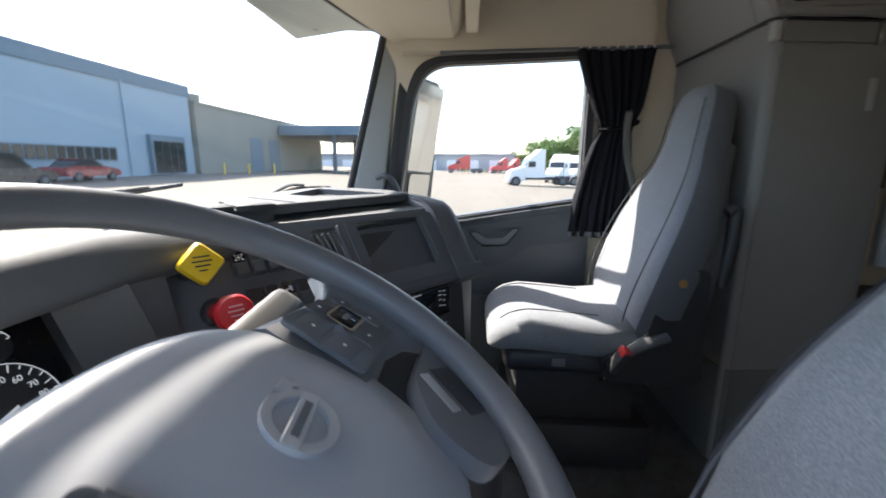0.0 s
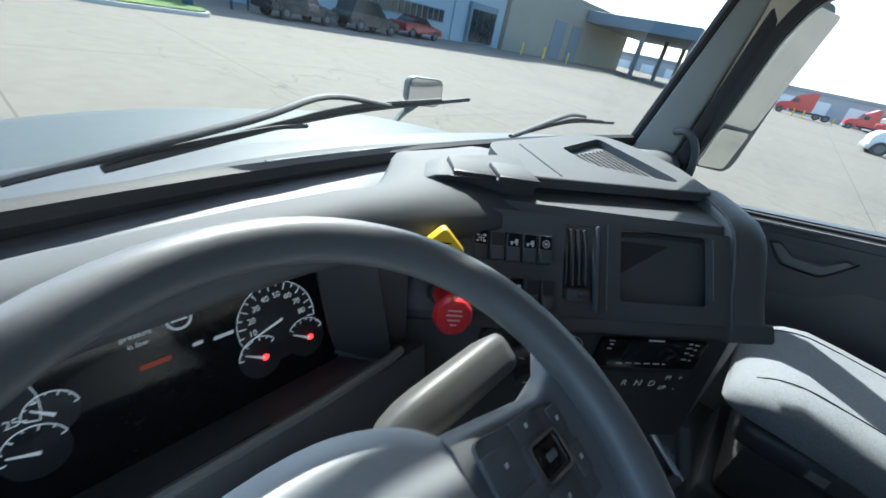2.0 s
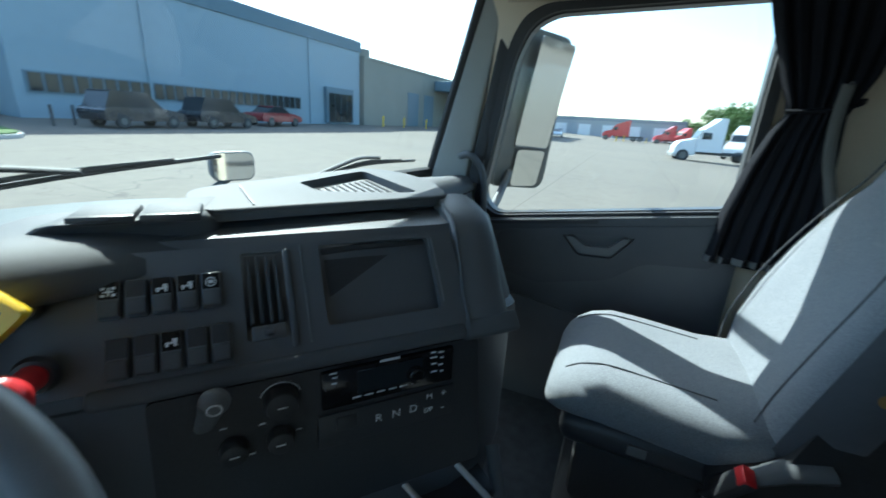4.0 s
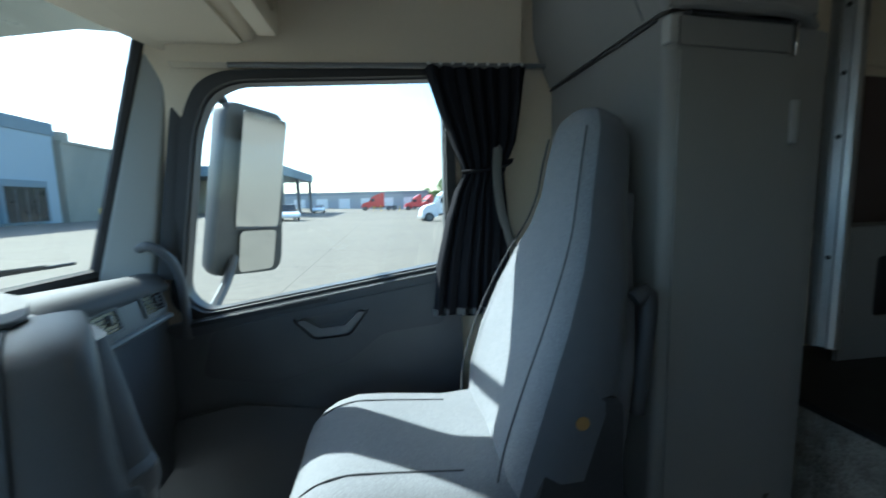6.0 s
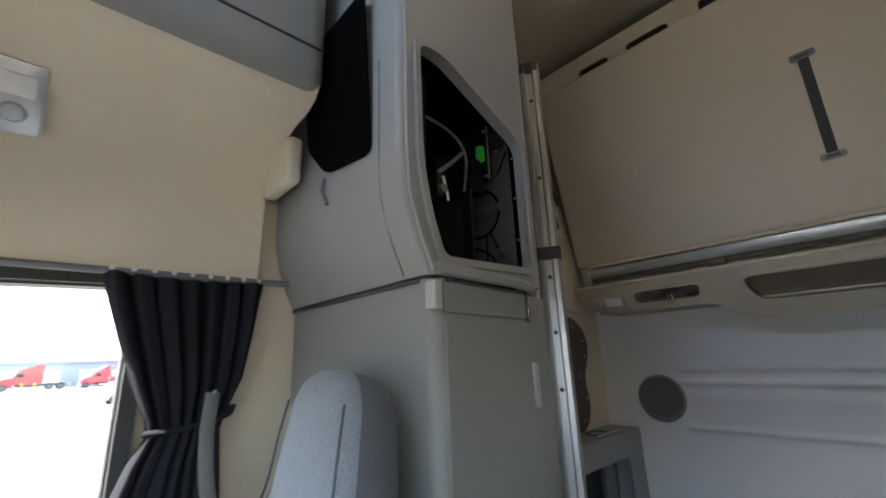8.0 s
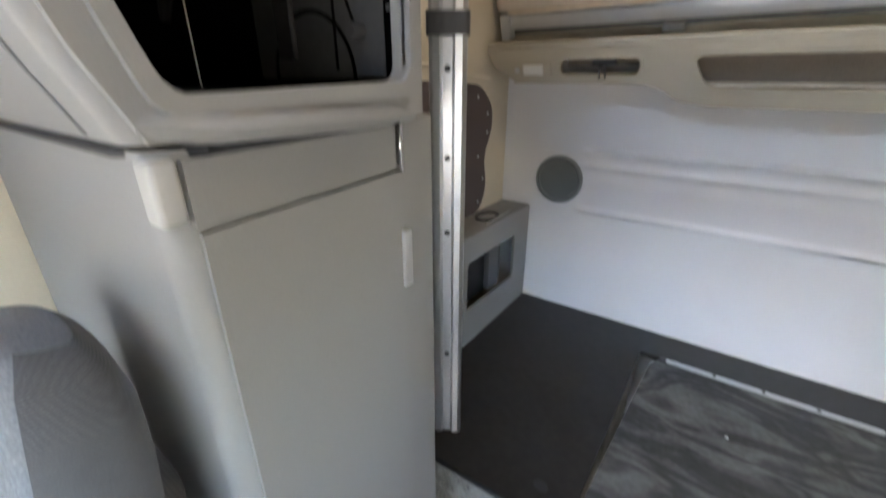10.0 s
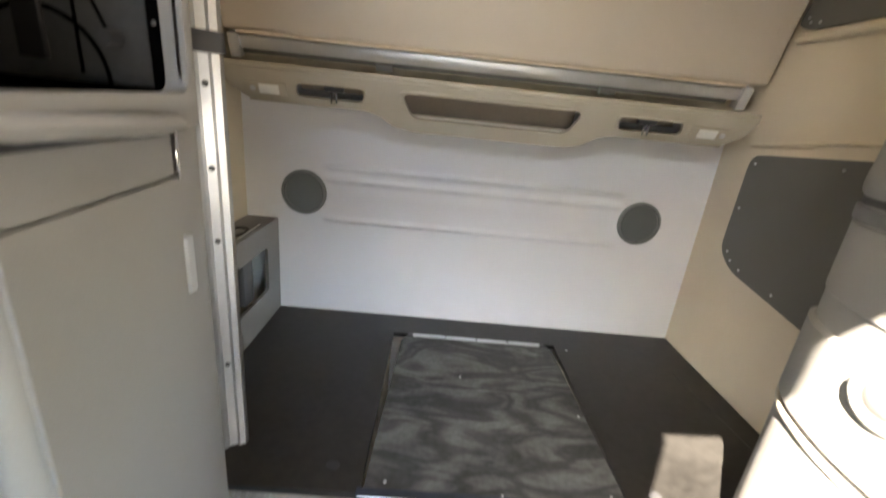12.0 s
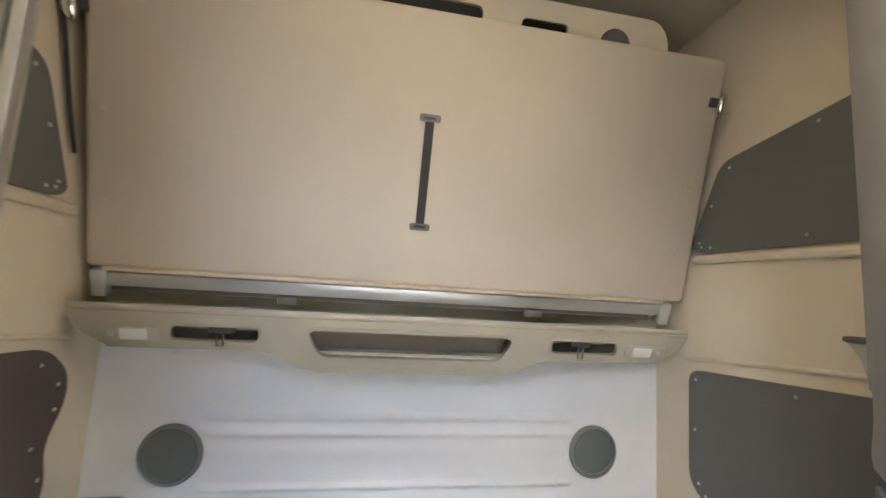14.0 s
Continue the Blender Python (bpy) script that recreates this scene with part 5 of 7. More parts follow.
part("top_pad", loft(_rings, closed=False, caps=False), DARK_TOP, dash, "grained grey dash top, sunlit", 60)
part("defrost_trough", loft(_trough, closed=False, caps=False), DARK, dash, "dark demister trough below the windscreen", 60)
# raised tray block on the top, its cheek running down beside the stack, and the pad with two buttons
_edge = rounded([(-0.035, 2.702), (0.300, 2.492), (0.345, 2.497), (0.470, 2.590), (0.545, 2.700), (0.575, 2.815), (0.48, 2.850), (0.06, 2.868), (0.0, 2.800)], [0.02, 0.015, 0.03, 0.03, 0.03, 0.05, 0.05, 0.04, 0.03])
_bowl = rounded([(0.190, 2.690), (0.240, 2.788), (0.500, 2.806), (0.320, 2.552), (0.295, 2.552)], [0.02, 0.02, 0.03, 0.015, 0.015])
_under = lambda d, z: [(p[0] + d * (0.55 if p[1] < 2.75 else 0), p[1] + d * (0.85 if p[1] < 2.75 else -0.3), z) for p in _edge]
_blk = part("tray_block", loft([_under(0.030, 0.800), _under(0.030, 0.848), _under(0.022, 0.856), _under(0.006, 0.860)]), DARK, dash, "undercut base of the tray block")
part("tray_rim", plate(_edge, [_bowl], 0.018, Matrix.Translation((0, 0, 0.8605))), DARK_TOP, _blk, "raised rim of the dash tray")
part("tray_joint", tube([(0.028, 2.682, 0.879), (0.075, 2.750, 0.879), (0.135, 2.835, 0.879)], 0.002, 6), BLACK, _blk, "dark joint across the tray block")
part("rim_edge", tube(smooth_path([(-0.028, 2.700, 0.8755), (0.13, 2.601, 0.8755), (0.292, 2.499, 0.8755), (0.345, 2.499, 0.874)], 4), 0.004, 8), DARK_TOP, _blk, "worn front edge of the tray block")
for _k in range(10):
    a, b = Vector((0.215, 2.700, 0.8615)).lerp(Vector((0.305, 2.568, 0.8615)), _k / 9), Vector((0.262, 2.775, 0.8615)).lerp(Vector((0.455, 2.765, 0.8615)), _k / 9)
    part("rib", tube([a, b], 0.0025, 6), RUBBER, _blk)
# cheek: a slab beside the stack panel that leans back to the tray block
_ck = [(0.700, 0.004), (0.716, 0.010), (0.760, -0.022), (0.800, -0.052), (0.834, -0.079), (0.852, -0.100), (0.864, -0.130), (0.870, -0.20), (0.872, -0.27), (0.700, -0.27)]
_rings = []
for base, drop, wide in ((0.131, 0.016, 0.24), (0.133, 0.005, 0.24), (0.139, 0.0, 0.24), (0.188, 0.0, 0.22), (0.203, 0.003, 0.23), (0.214, 0.010, 0.24), (0.220, 0.028, 0.25)):
    _rings.append([tuple(STK @ Vector((base + wide * max(0.0, -n - 0.02), z - drop * 0.6, n - drop * 0.8))) for z, n in _ck])
_chk = part("stack_cheek", loft(_rings), DARK, dash, "leaning cheek beside the screen bay", 45)
part("cheek_edge", tube([STK @ Vector((0.1335 + 0.24 * max(0.0, -n - 0.02), z - 0.001, n + 0.001)) for z, n in _ck[1:9]], 0.0032, 8), DARK_TOP, _chk, "worn inner edge of the cheek")
part("cheek_foot", rbox(0.128, 0.226, -0.030, 0.004, -0.03, 0.014, 0.007, 3, UP_), DARK_TOP, _chk, "grey rail end under the cheek")
PADM = axes((-0.095, 2.748, 0.852), SD, (0.643, 0.766, 0.0))
_pb = rounded([(-0.213, 2.796), (-0.040, 2.688), (0.059, 2.752), (-0.115, 2.865)], [0.02, 0.02, 0.03, 0.03])
_pt = rounded([(-0.193, 2.763), (-0.070, 2.684), (0.052, 2.789), (-0.105, 2.828)], [0.02, 0.02, 0.03, 0.03])
_pd = part("button_pad", loft([[(p[0], p[1], 0.836) for p in _pb], [(p[0], p[1], 0.862) for p in _pb], [(p[0] * 0.5 + q[0] * 0.5, p[1] * 0.5 + q[1] * 0.5, 0.874) for p, q in zip(_pb, _pt)], [(q[0], q[1], 0.879) for q in _pt]]), DARK_TOP, dash, "raised pad on the dash top")
for _x in (-0.036, 0.036):
    _bt = part("button", rbox(_x - 0.033, _x + 0.033, -0.036, 0.032, 0.022, 0.035, 0.005, 2, PADM), DARK_TOP, _pd, "grey rubber button with a dark edge")
    part("button_edge", rbox(_x - 0.034, _x + 0.034, -0.042, -0.034, 0.022, 0.034, 0.003, 2, PADM), BLACK, _bt)

# centre stack, upper field: switches, vent, blank screen bay
part("stack_panel", plate(rounded([(-0.425, -0.006), (0.136, -0.006), (0.136, 0.150), (-0.425, 0.150)], 0.006), [rect(-0.178, -0.118, 0.022, 0.138, 0.004), rect(-0.078, 0.094, 0.026, 0.142, 0.008)], 0.010, UP_), DARK, dash, "angled charcoal stack panel")
part("stack_rail", rbox(-0.34, 0.128, -0.026, -0.002, -0.012, 0.014, 0.008, 3, UP_), DARK_TOP, dash, "grey rail under the screen bay")
for _x, _a, _b in ((-0.102, 0.008, 0.145), (0.100, 0.036, 0.140)):
    part("groove_edge", tube([UP_ @ Vector((_x, _a, 0.0105)), UP_ @ Vector((_x, _b, 0.0105))], 0.0012, 6), PANEL_GREY, dash, "thin pale panel joint")
_bay = part("screen_bay", rbox(-0.088, 0.104, 0.018, 0.150, -0.032, -0.022, 0.001, 1, UP_), BLACK, dash, "dark blank screen bay")
part("blank_cover", rbox(-0.072, 0.052, 0.032, 0.130, -0.023, -0.012, 0.006, 3, UP_), BLACK, _bay, "black cover over the screen opening")
part("side_cover", rbox(0.056, 0.090, 0.032, 0.130, -0.023, -0.014, 0.004, 2, UP_), DARK, _bay)
part("bay_lip", tube([UP_ @ Vector(p) for p in ((-0.074, 0.134, 0.000), (-0.02, 0.138, -0.002), (0.09, 0.138, -0.002))], 0.005, 8), BLACK, _bay)
_vt = part("air_vent", rbox(-0.184, -0.112, 0.016, 0.144, -0.035, -0.028, 0.001, 1, UP_), BLACK, dash, "air vent with upright slats")
for _k in range(4):
    _x = -0.170 + 0.0115 * _k
    part("slat", rbox(_x - 0.002, _x + 0.002, 0.044, 0.134, -0.029, 0.006, 0.001, 1, UP_), DARK_TOP, _vt)
part("vent_frame", rbox(-0.126, -0.117, 0.006, 0.140, 0.004, 0.017, 0.004, 2, UP_), DARK_TOP, _vt, "pale edge of the vent")
part("vent_tab", rbox(-0.172, -0.130, 0.020, 0.040, -0.008, 0.013, 0.004, 2, UP_), DARK, _vt)
part("tab_grip", rbox(-0.158, -0.146, 0.026, 0.034, 0.012, 0.018, 0.002, 2, UP_), DARK_TOP, _vt)


def rocker(row, k, mark):
    x0 = -0.326 + 0.0255 * k + (0.007 if row else 0)
    y0, y1 = ((0.071, 0.115), (0.003, 0.049))[row]
    tilt = UP_ @ Matrix.Rotation(radians(0), 4, "X")
    sw = part("rocker_switch", rbox(x0, x0 + 0.022, y0, y1, 0.008, 0.020, 0.0025, 2, tilt), DARK, dash, "charcoal rocker switch")
    part("rocker_tip", rbox(x0 + 0.001, x0 + 0.021, y0 + 0.001, y0 + 0.021, 0.014, 0.0235, 0.003, 2, tilt), DARK_TOP, sw)
    part("rocker_face", rbox(x0 + 0.0015, x0 + 0.0205, y0 + 0.0225, y1 - 0.0015, 0.0185, 0.0202, 0.0005, 1, tilt), GLOSS if mark else BLACK, sw)
    if mark:
        b = bmesh.new()
        cx, cy = x0 + 0.011, y1 - 0.013
        if mark == 1:
            for dx in (-0.005, 0.005):
                for dy in (-0.004, 0.004):
                    rbox(cx + dx - 0.002, cx + dx + 0.002, cy + dy - 0.0015, cy + dy + 0.0015, 0.0202, 0.0208, 0, 1, tilt, b)
            rbox(cx - 0.0008, cx + 0.0008, cy - 0.005, cy + 0.005, 0.0202, 0.0208, 0, 1, tilt, b)
            rbox(cx - 0.005, cx + 0.005, cy - 0.0008, cy + 0.0008, 0.0202, 0.0208, 0, 1, tilt, b)
        elif mark == 2:
            rbox(cx - 0.006, cx + 0.002, cy - 0.003, cy - 0.001, 0.0202, 0.0208, 0, 1, tilt, b)
            rbox(cx + 0.001, cx + 0.006, cy - 0.003, cy + 0.003, 0.0202, 0.0208, 0, 1, tilt, b)
            for dx in (-0.004, 0.004):
                joined(plate(oval(cx + dx, cy - 0.0045, 0.0035, 0.0035, 10), [], 0.0006, tilt @ Matrix.Translation((0, 0, 0.0202))), None, b)
        else:
            joined(plate(oval(cx, cy, 0.012, 0.012, 20), [oval(cx, cy, 0.0095, 0.0095, 20)], 0.0006, tilt @ Matrix.Translation((0, 0, 0.0202))), None, b)
            rbox(cx - 0.003, cx + 0.003, cy - 0.002, cy + 0.002, 0.0202, 0.0208, 0, 1, tilt, b)
        part("symbol", b, INK, sw, "white symbol")


for _k, _m in enumerate((1, 0, 2, 2, 3)):
    rocker(0, _k, _m)
for _k, _m in enumerate((0, 0, 2, 0, 0)):
    rocker(1, _k, _m)

# lower field: radio, climate knobs, gear selector row
part("lower_panel", plate(rounded([(-0.30, 0.44), (0.18, 0.44), (0.155, 0.690), (-0.29, 0.690)], 0.012), [], 0.014, STK @ Matrix.Translation((0, 0, -0.014))), BLACK, dash, "black lower stack panel")
_rd = part("radio", rbox(-0.094, 0.108, 0.626, 0.686, -0.002, 0.008, 0.003, 2, STK), GLOSS, dash, "slim black car radio with a dark display")
part("display", rbox(-0.045, 0.055, 0.642, 0.680, 0.0075, 0.009, 0.001, 1, STK), WIN_DARK, _rd)
for _k in range(6):
    part("preset_mark", rbox(-0.052 + 0.018 * _k, -0.040 + 0.018 * _k, 0.6365, 0.6385, 0.008, 0.0086, 0, 1, STK), INK, _rd)
part("brand_bar", rbox(-0.012, 0.018, 0.686, 0.690, 0.008, 0.0086, 0, 1, STK), INK, _rd, "pale brand bar")
part("volume_knob", cyl(0.014, 0.012, 0.012, 20, STK @ Matrix.Translation((0.042, 0.655, 0.008)), bevel=0.002), GLOSS, _rd)
for _x, _y, _w in ((-0.078, 0.684, 0.010), (-0.076, 0.677, 0.007), (-0.077, 0.668, 0.008), (0.072, 0.684, 0.008), (0.085, 0.682, 0.009), (0.073, 0.675, 0.011), (0.087, 0.672, 0.006), (0.074, 0.664, 0.009), (0.086, 0.660, 0.008), (0.075, 0.650, 0.010), (0.088, 0.648, 0.006)):
    part("button_mark", rbox(_x - _w / 2, _x + _w / 2, _y - 0.0012, _y + 0.0012, 0.008, 0.0086, 0, 1, STK), INK, _rd)
_gs = part("gear_selector", rbox(-0.10, 0.115, 0.558, 0.615, -0.002, 0.005, 0.003, 2, STK), BLACK, dash, "row of gear selector buttons")
for _t, _x, _y, _z in (("R", -0.012, 0.588, 0.019), ("N", 0.016, 0.588, 0.019), ("D", 0.044, 0.588, 0.019), ("M", 0.071, 0.603, 0.014), ("+", 0.096, 0.603, 0.018), ("E/P", 0.070, 0.578, 0.012), ("-", 0.096, 0.577, 0.018)):
    part("letter", text_mesh(_t, _z, STK @ Matrix.Translation((_x, _y, 0.0052))), INK, _gs, "white letter " + ("plus" if _t == "+" else "minus" if _t == "-" else _t))
part("blank_button", rbox(-0.075, -0.045, 0.585, 0.608, 0.003, 0.008, 0.002, 2, STK), BLACK, _gs)


def knob(x, y, r, marks):
    k = part("climate_knob", cyl(r, r * 0.9, 0.02, 28, STK @ Matrix.Translation((x, y, 0)), bevel=0.003), BLACK, dash, "black climate knob")
    part("pointer", rbox(x - 0.006, x + 0.006, y - 0.001, y + 0.001, 0.0202, 0.0208, 0, 1, STK), INK, k)
    if marks:
        pts = [STK @ Vector((x + (r + 0.004) * math.cos(a), y + (r + 0.004) * math.sin(a), 0.001)) for a in (radians(20 + 14 * i) for i in range(11))]
        part("scale_arc", tube(pts, 0.0009, 5), INK, k)


knob(-0.145, 0.657, 0.022, True)
knob(-0.205, 0.600, 0.018, False)
knob(-0.150, 0.600, 0.018, False)
for _x, _y in ((-0.215, 0.632), (-0.185, 0.582), (-0.125, 0.602), (-0.17, 0.625)):
    part("climate_mark", rbox(_x - 0.004, _x + 0.004, _y - 0.001, _y + 0.001, 0.0, 0.0008, 0, 1, STK), INK, dash)
_lv = part("control_lever", tube([STK @ Vector(p) for p in ((-0.235, 0.642, 0.000), (-0.226, 0.673, 0.024), (-0.217, 0.703, 0.042))], [0.012, 0.014, 0.017], 14, flat=0.7), PANEL_GREY, dash, "short grey control lever")
part("lever_cap", ball(0.017, STK @ Matrix.Translation((-0.217, 0.703, 0.042)) @ Matrix.Diagonal((1, 1, 0.7, 1))), PANEL_GREY, _lv)
part("symbol", plate(oval(-0.217, 0.701, 0.017, 0.015, 20), [oval(-0.217, 0.701, 0.013, 0.011, 20)], 0.0006, STK @ Matrix.Translation((0, 0, 0.0545))), INK, _lv, "white ring symbol")
# open cubby and cup holder under the stack
_cb = part("lower_bin", plate([(-0.26, 0.30), (0.26, 0.30), (0.26, 0.44), (-0.26, 0.44)], [], 0.004, STK @ Matrix.Translation((0, 0, -0.16))), BLACK, dash, "open dark bin under the stack")
part("bin_floor", rbox(-0.22, 0.22, 0.352, 0.362, -0.16, 0.03, 0.003, 1, STK), BLACK, _cb)
part("bin_lip", tube([STK @ Vector(p) for p in ((-0.10, 0.350, 0.06), (0.15, 0.355, 0.06), (0.215, 0.365, 0.03), (0.23, 0.42, -0.03))], 0.014, 10), DARK_TOP, _cb, "grey bin lip")
for _x in (0.06, 0.165):
    part("bin_rail", tube([STK @ Vector(p) for p in ((_x - 0.04, 0.440, -0.05), (_x + 0.03, 0.365, 0.05))], 0.006, 8), SILVER, _cb, "bright rail in the bin")
part("cup_holder", loft([[tuple(STK @ Vector((0.13 + r * math.cos(a), h, 0.10 + r * math.sin(a)))) for a in (2 * math.pi * k / 24 for k in range(24))] for r, h in ((0.045, 0.20), (0.048, 0.31), (0.045, 0.315), (0.040, 0.31), (0.038, 0.21))], caps=False), DARK, _cb, "round cup holder")
_sa, _sb = Vector(sp(0.135, -0.044) + (0.748,)), Vector(sp(0.250, -0.080) + (0.748,))
LV = axes(_sa.lerp(_sb, 0.68), _sb - _sa, (0.46, 0.55, 1))
for _x in (-0.010, 0.001, 0.012):
    part("louvre", rbox(_x - 0.003, _x + 0.003, -0.012, 0.012, -0.004, 0.0015, 0.001, 1, LV), BLACK, dash, "small dark louvre")
# air brake knobs on the panel beside the cluster
def brake_knob(at, mat, square, label, size, out):
    m = axes(at, SD, (0.12, 0.22, 1.0))
    k = part("brake_knob", cyl(0.0135, 0.0115, out, 16, m @ Matrix.Translation((0, 0, -out))), mat, dash, label)
    n = 4 if square else 8
    pts = rounded([(0.031 * size * math.cos(math.pi * 2 * i / n + (math.pi / 2 if square else math.pi / 8)), 0.031 * size * math.sin(math.pi * 2 * i / n + (math.pi / 2 if square else math.pi / 8))) for i in range(n)], 0.007, 3)
    rings = [[tuple(m @ Vector((p[0] * q, p[1] * q, h))) for p in pts] for q, h in ((0.5, -0.016), (0.9, -0.008), (1.0, -0.004), (1.0, 0.005), (0.88, 0.010))]
    part("cap", loft(rings), mat, k)
    b = bmesh.new()
    for w, c in ((0.020, 0.009), (0.024, 0.003), (0.018, -0.003), (0.010, -0.009)):
        rbox(-w * size / 2, w * size / 2, c - 0.0010, c + 0.0010, 0.010, 0.0106, 0, 1, m, b)
    part("print", b, BLACK if square else material("pale_pink_print", (0.8, 0.45, 0.45), 0.6, bump=0), k)
    part("collar", cyl(0.020, 0.017, 0.010, 18, m @ Matrix.Translation((0, 0, -out))), BLACK, k)


brake_knob((-0.281, 2.678, 0.826), YELLOW, True, "yellow square parking brake knob", 1.0, 0.060)
brake_knob((-0.308, 2.622, 0.770), RED, False, "red octagonal trailer air knob", 0.82, 0.075)
part("sticker", rbox(-0.075, 0.01, 0.132, 0.146, 0.010, 0.012, 0.001, 1, UP_ @ Matrix.Translation((-0.388, 0, 0))), material("faded_yellow", (0.35, 0.24, 0.03), 0.6), dash, "faded yellow warning strip")

# instrument cluster
BEZEL = material("satin_bezel", (0.040, 0.043, 0.047), 0.42, vary=0.08, grain=300, bump=0.05)
CLUSTER_FLOOR = material("satin_dark_moulding", (0.105, 0.112, 0.120), 0.25, vary=0.1, grain=60, bump=0.02)
CM = axes((-0.63, 2.79, 0.70), (1, 0, 0), (0, 0.42, 0.91))
clus = part("instrument_panel", plate(rounded([(-0.245, -0.085), (0.275, -0.085), (0.275, 0.105), (-0.245, 0.105)], 0.03), [], -0.006, CM), GLOSS, dash, "dark glossy instrument cluster")
part("panel_floor", plate([(-0.28, 0.0), (0.285, 0.0), (0.262, 0.12), (-0.30, 0.12)], [], 0.006, axes((-0.63, 2.752, 0.618), (1, 0, 0), (0, -1, 0.84))), CLUSTER_FLOOR, clus, "smooth dark moulding below the dials")
_bz = [(-0.386, 2.735, 0.670), (-0.343, 2.670, 0.674), (-0.360, 2.712, 0.825), (-0.410, 2.765, 0.830)]
_bz = [tuple(Vector(_bz[k]).lerp(Vector(_bz[(k + 1) % 4]), t)) for k in range(4) for t in (0.04, 0.5, 0.96)]
part("bezel", loft([[(x, y, z) for x, y, z in _bz], [(x + 0.012, y + 0.03, z) for x, y, z in _bz]]), BEZEL, clus, "satin grey bezel panel beside the dials")
part("bezel_infill", loft([[(-0.347, y, 0.680), (-0.30, y, 0.680), (-0.30, y + 0.024, 0.828), (-0.364, y + 0.024, 0.828)] for y in (2.692, 2.712)]), DARK, clus, "dark panel between the dials and the stack")
part("bezel_edge", tube([(-0.388, 2.733, 0.672), (-0.366, 2.702, 0.671), (-0.343, 2.668, 0.675)], 0.0025, 6), DARK_TOP, clus)
part("panel_cheek", plate([(0, 0), (0.12, -0.03), (0.12, 0.17), (0, 0.19)], [], 0.01, axes((-0.885, 2.80, 0.63), (-0.2, -0.95, 0), (0, 0.2, 1))), DARK_TOP, clus)
part("ledge", tube([(-0.95, 2.66, 0.704), (-0.66, 2.66, 0.700), (-0.458, 2.66, 0.695), (-0.368, 2.656, 0.706), (-0.345, 2.66, 0.706)], 0.006, 8), PANEL_GREY, clus, "pale edge below the cluster")
part("knee_panel", loft([[(x, y, z) for y, z in ((2.658, 0.692), (2.625, 0.56), (2.66, 0.30), (2.78, 0.30), (2.80, 0.60))] for x in (-1.05, -0.30)]), DARK, clus)


def gauge(x, y, r, a0, a1, n, numbers=(), needle=None, red=True):
    g = part("gauge", plate(oval(x, y, 2 * r, 2 * r, 36), [], 0.001, CM), BLACK, clus, "round dial with white scale")
    b = bmesh.new()
    for i in range(n + 1):
        a = radians(a0 + (a1 - a0) * i / n)
        k = 0.80 if i % 2 == 0 else 0.88
        m = CM @ Matrix.Translation((x, y, 0.0012)) @ Matrix.Rotation(a, 4, "Z")
        rbox(r * k, r * 0.97, -0.0006, 0.0006, 0, 0.0006, 0, 1, m, b)
    pts = [CM @ Vector((x + r * math.cos(radians(a0 + (a1 - a0) * i / 24)), y + r * math.sin(radians(a0 + (a1 - a0) * i / 24)), 0.0015)) for i in range(25)]
    tube(pts, 0.0006, 4, b)
    part("scale", b, DISPLAY, g)
    for i, t in enumerate(numbers):
        a = radians(a0 + (a1 - a0) * (i + 0.5 if len(numbers) == 8 else i) / (len(numbers) - 1 if len(numbers) != 8 else 8))
        part("numeral", text_mesh(t, r * 0.20, CM @ Matrix.Translation((x + 0.66 * r * math.cos(a), y + 0.66 * r * math.sin(a), 0.0013)), thick=0.0002), DISPLAY, g)
    if needle is not None:
        m = CM @ Matrix.Translation((x, y, 0.004)) @ Matrix.Rotation(radians(needle), 4, "Z")
        part("needle", plate([(-r * 0.1, -0.0016), (r * 0.8, -0.0006), (r * 0.8, 0.0006), (-r * 0.1, 0.0016)], [], 0.001, m), DISPLAY, g)
        if red:
            part("warning_light", plate(oval(x + r * 0.15, y - r * 0.05, 0.0085, 0.007, 12), [], 0.001, CM @ Matrix.Translation((0, 0, 0.003))), NEEDLE, g, "lit red warning light")


gauge(0.196, 0.006, 0.050, 200, -12, 16, ("10", "20", "30", "40", "50", "60", "70", "80"), 195, False)
gauge(0.166, -0.030, 0.026, 170, 40, 6, (), 150)
gauge(0.228, -0.030, 0.026, 140, 20, 6, (), 150)
gauge(0.160, 0.080, 0.022, 190, 60, 6, (), 120, False)
gauge(0.213, 0.074, 0.018, 120, 10, 4, (), 160, False)
gauge(-0.075, 0.020, 0.052, 200, -20, 12, ("0", "5", "10", "15", "20", "25"), 150, False)
gauge(-0.035, -0.024, 0.024, 180, 20, 6, (), 160, False)
gauge(-0.018, 0.004, 0.020, 170, 10, 6, (), 140, False)
DIM = glowing("dim_print", (0.4, 0.43, 0.46), 0.12)
# driver display: brake symbol and bars of small text
b_ = bmesh.new()
joined(plate(oval(0.094, 0.050, 0.026, 0.026, 28), [oval(0.094, 0.050, 0.021, 0.021, 28)], 0.0008, CM @ Matrix.Translation((0, 0, 0.0008))), None, b_)
rbox(0.086, 0.102, 0.047, 0.053, 0.0008, 0.0016, 0, 1, CM, b_)
part("brake_symbol", b_, DIM, clus, "white brake warning symbol")
for _j, _t in enumerate(("Parking", "pressure", "is low")):
    part("display_text", text_mesh(_t, 0.0078, CM @ Matrix.Translation((0.055, 0.057 - 0.010 * _j, 0.0008)), thick=0.0002), DIM, clus, "white display text")
for _x, _y, _w in ((0.105, 0.016, 0.010), (0.132, 0.014, 0.022)):
    part("display_bar", rbox(_x - _w / 2, _x + _w / 2, _y - 0.002, _y + 0.002, 0.0008, 0.0012, 0, 1, CM), DIM, clus)
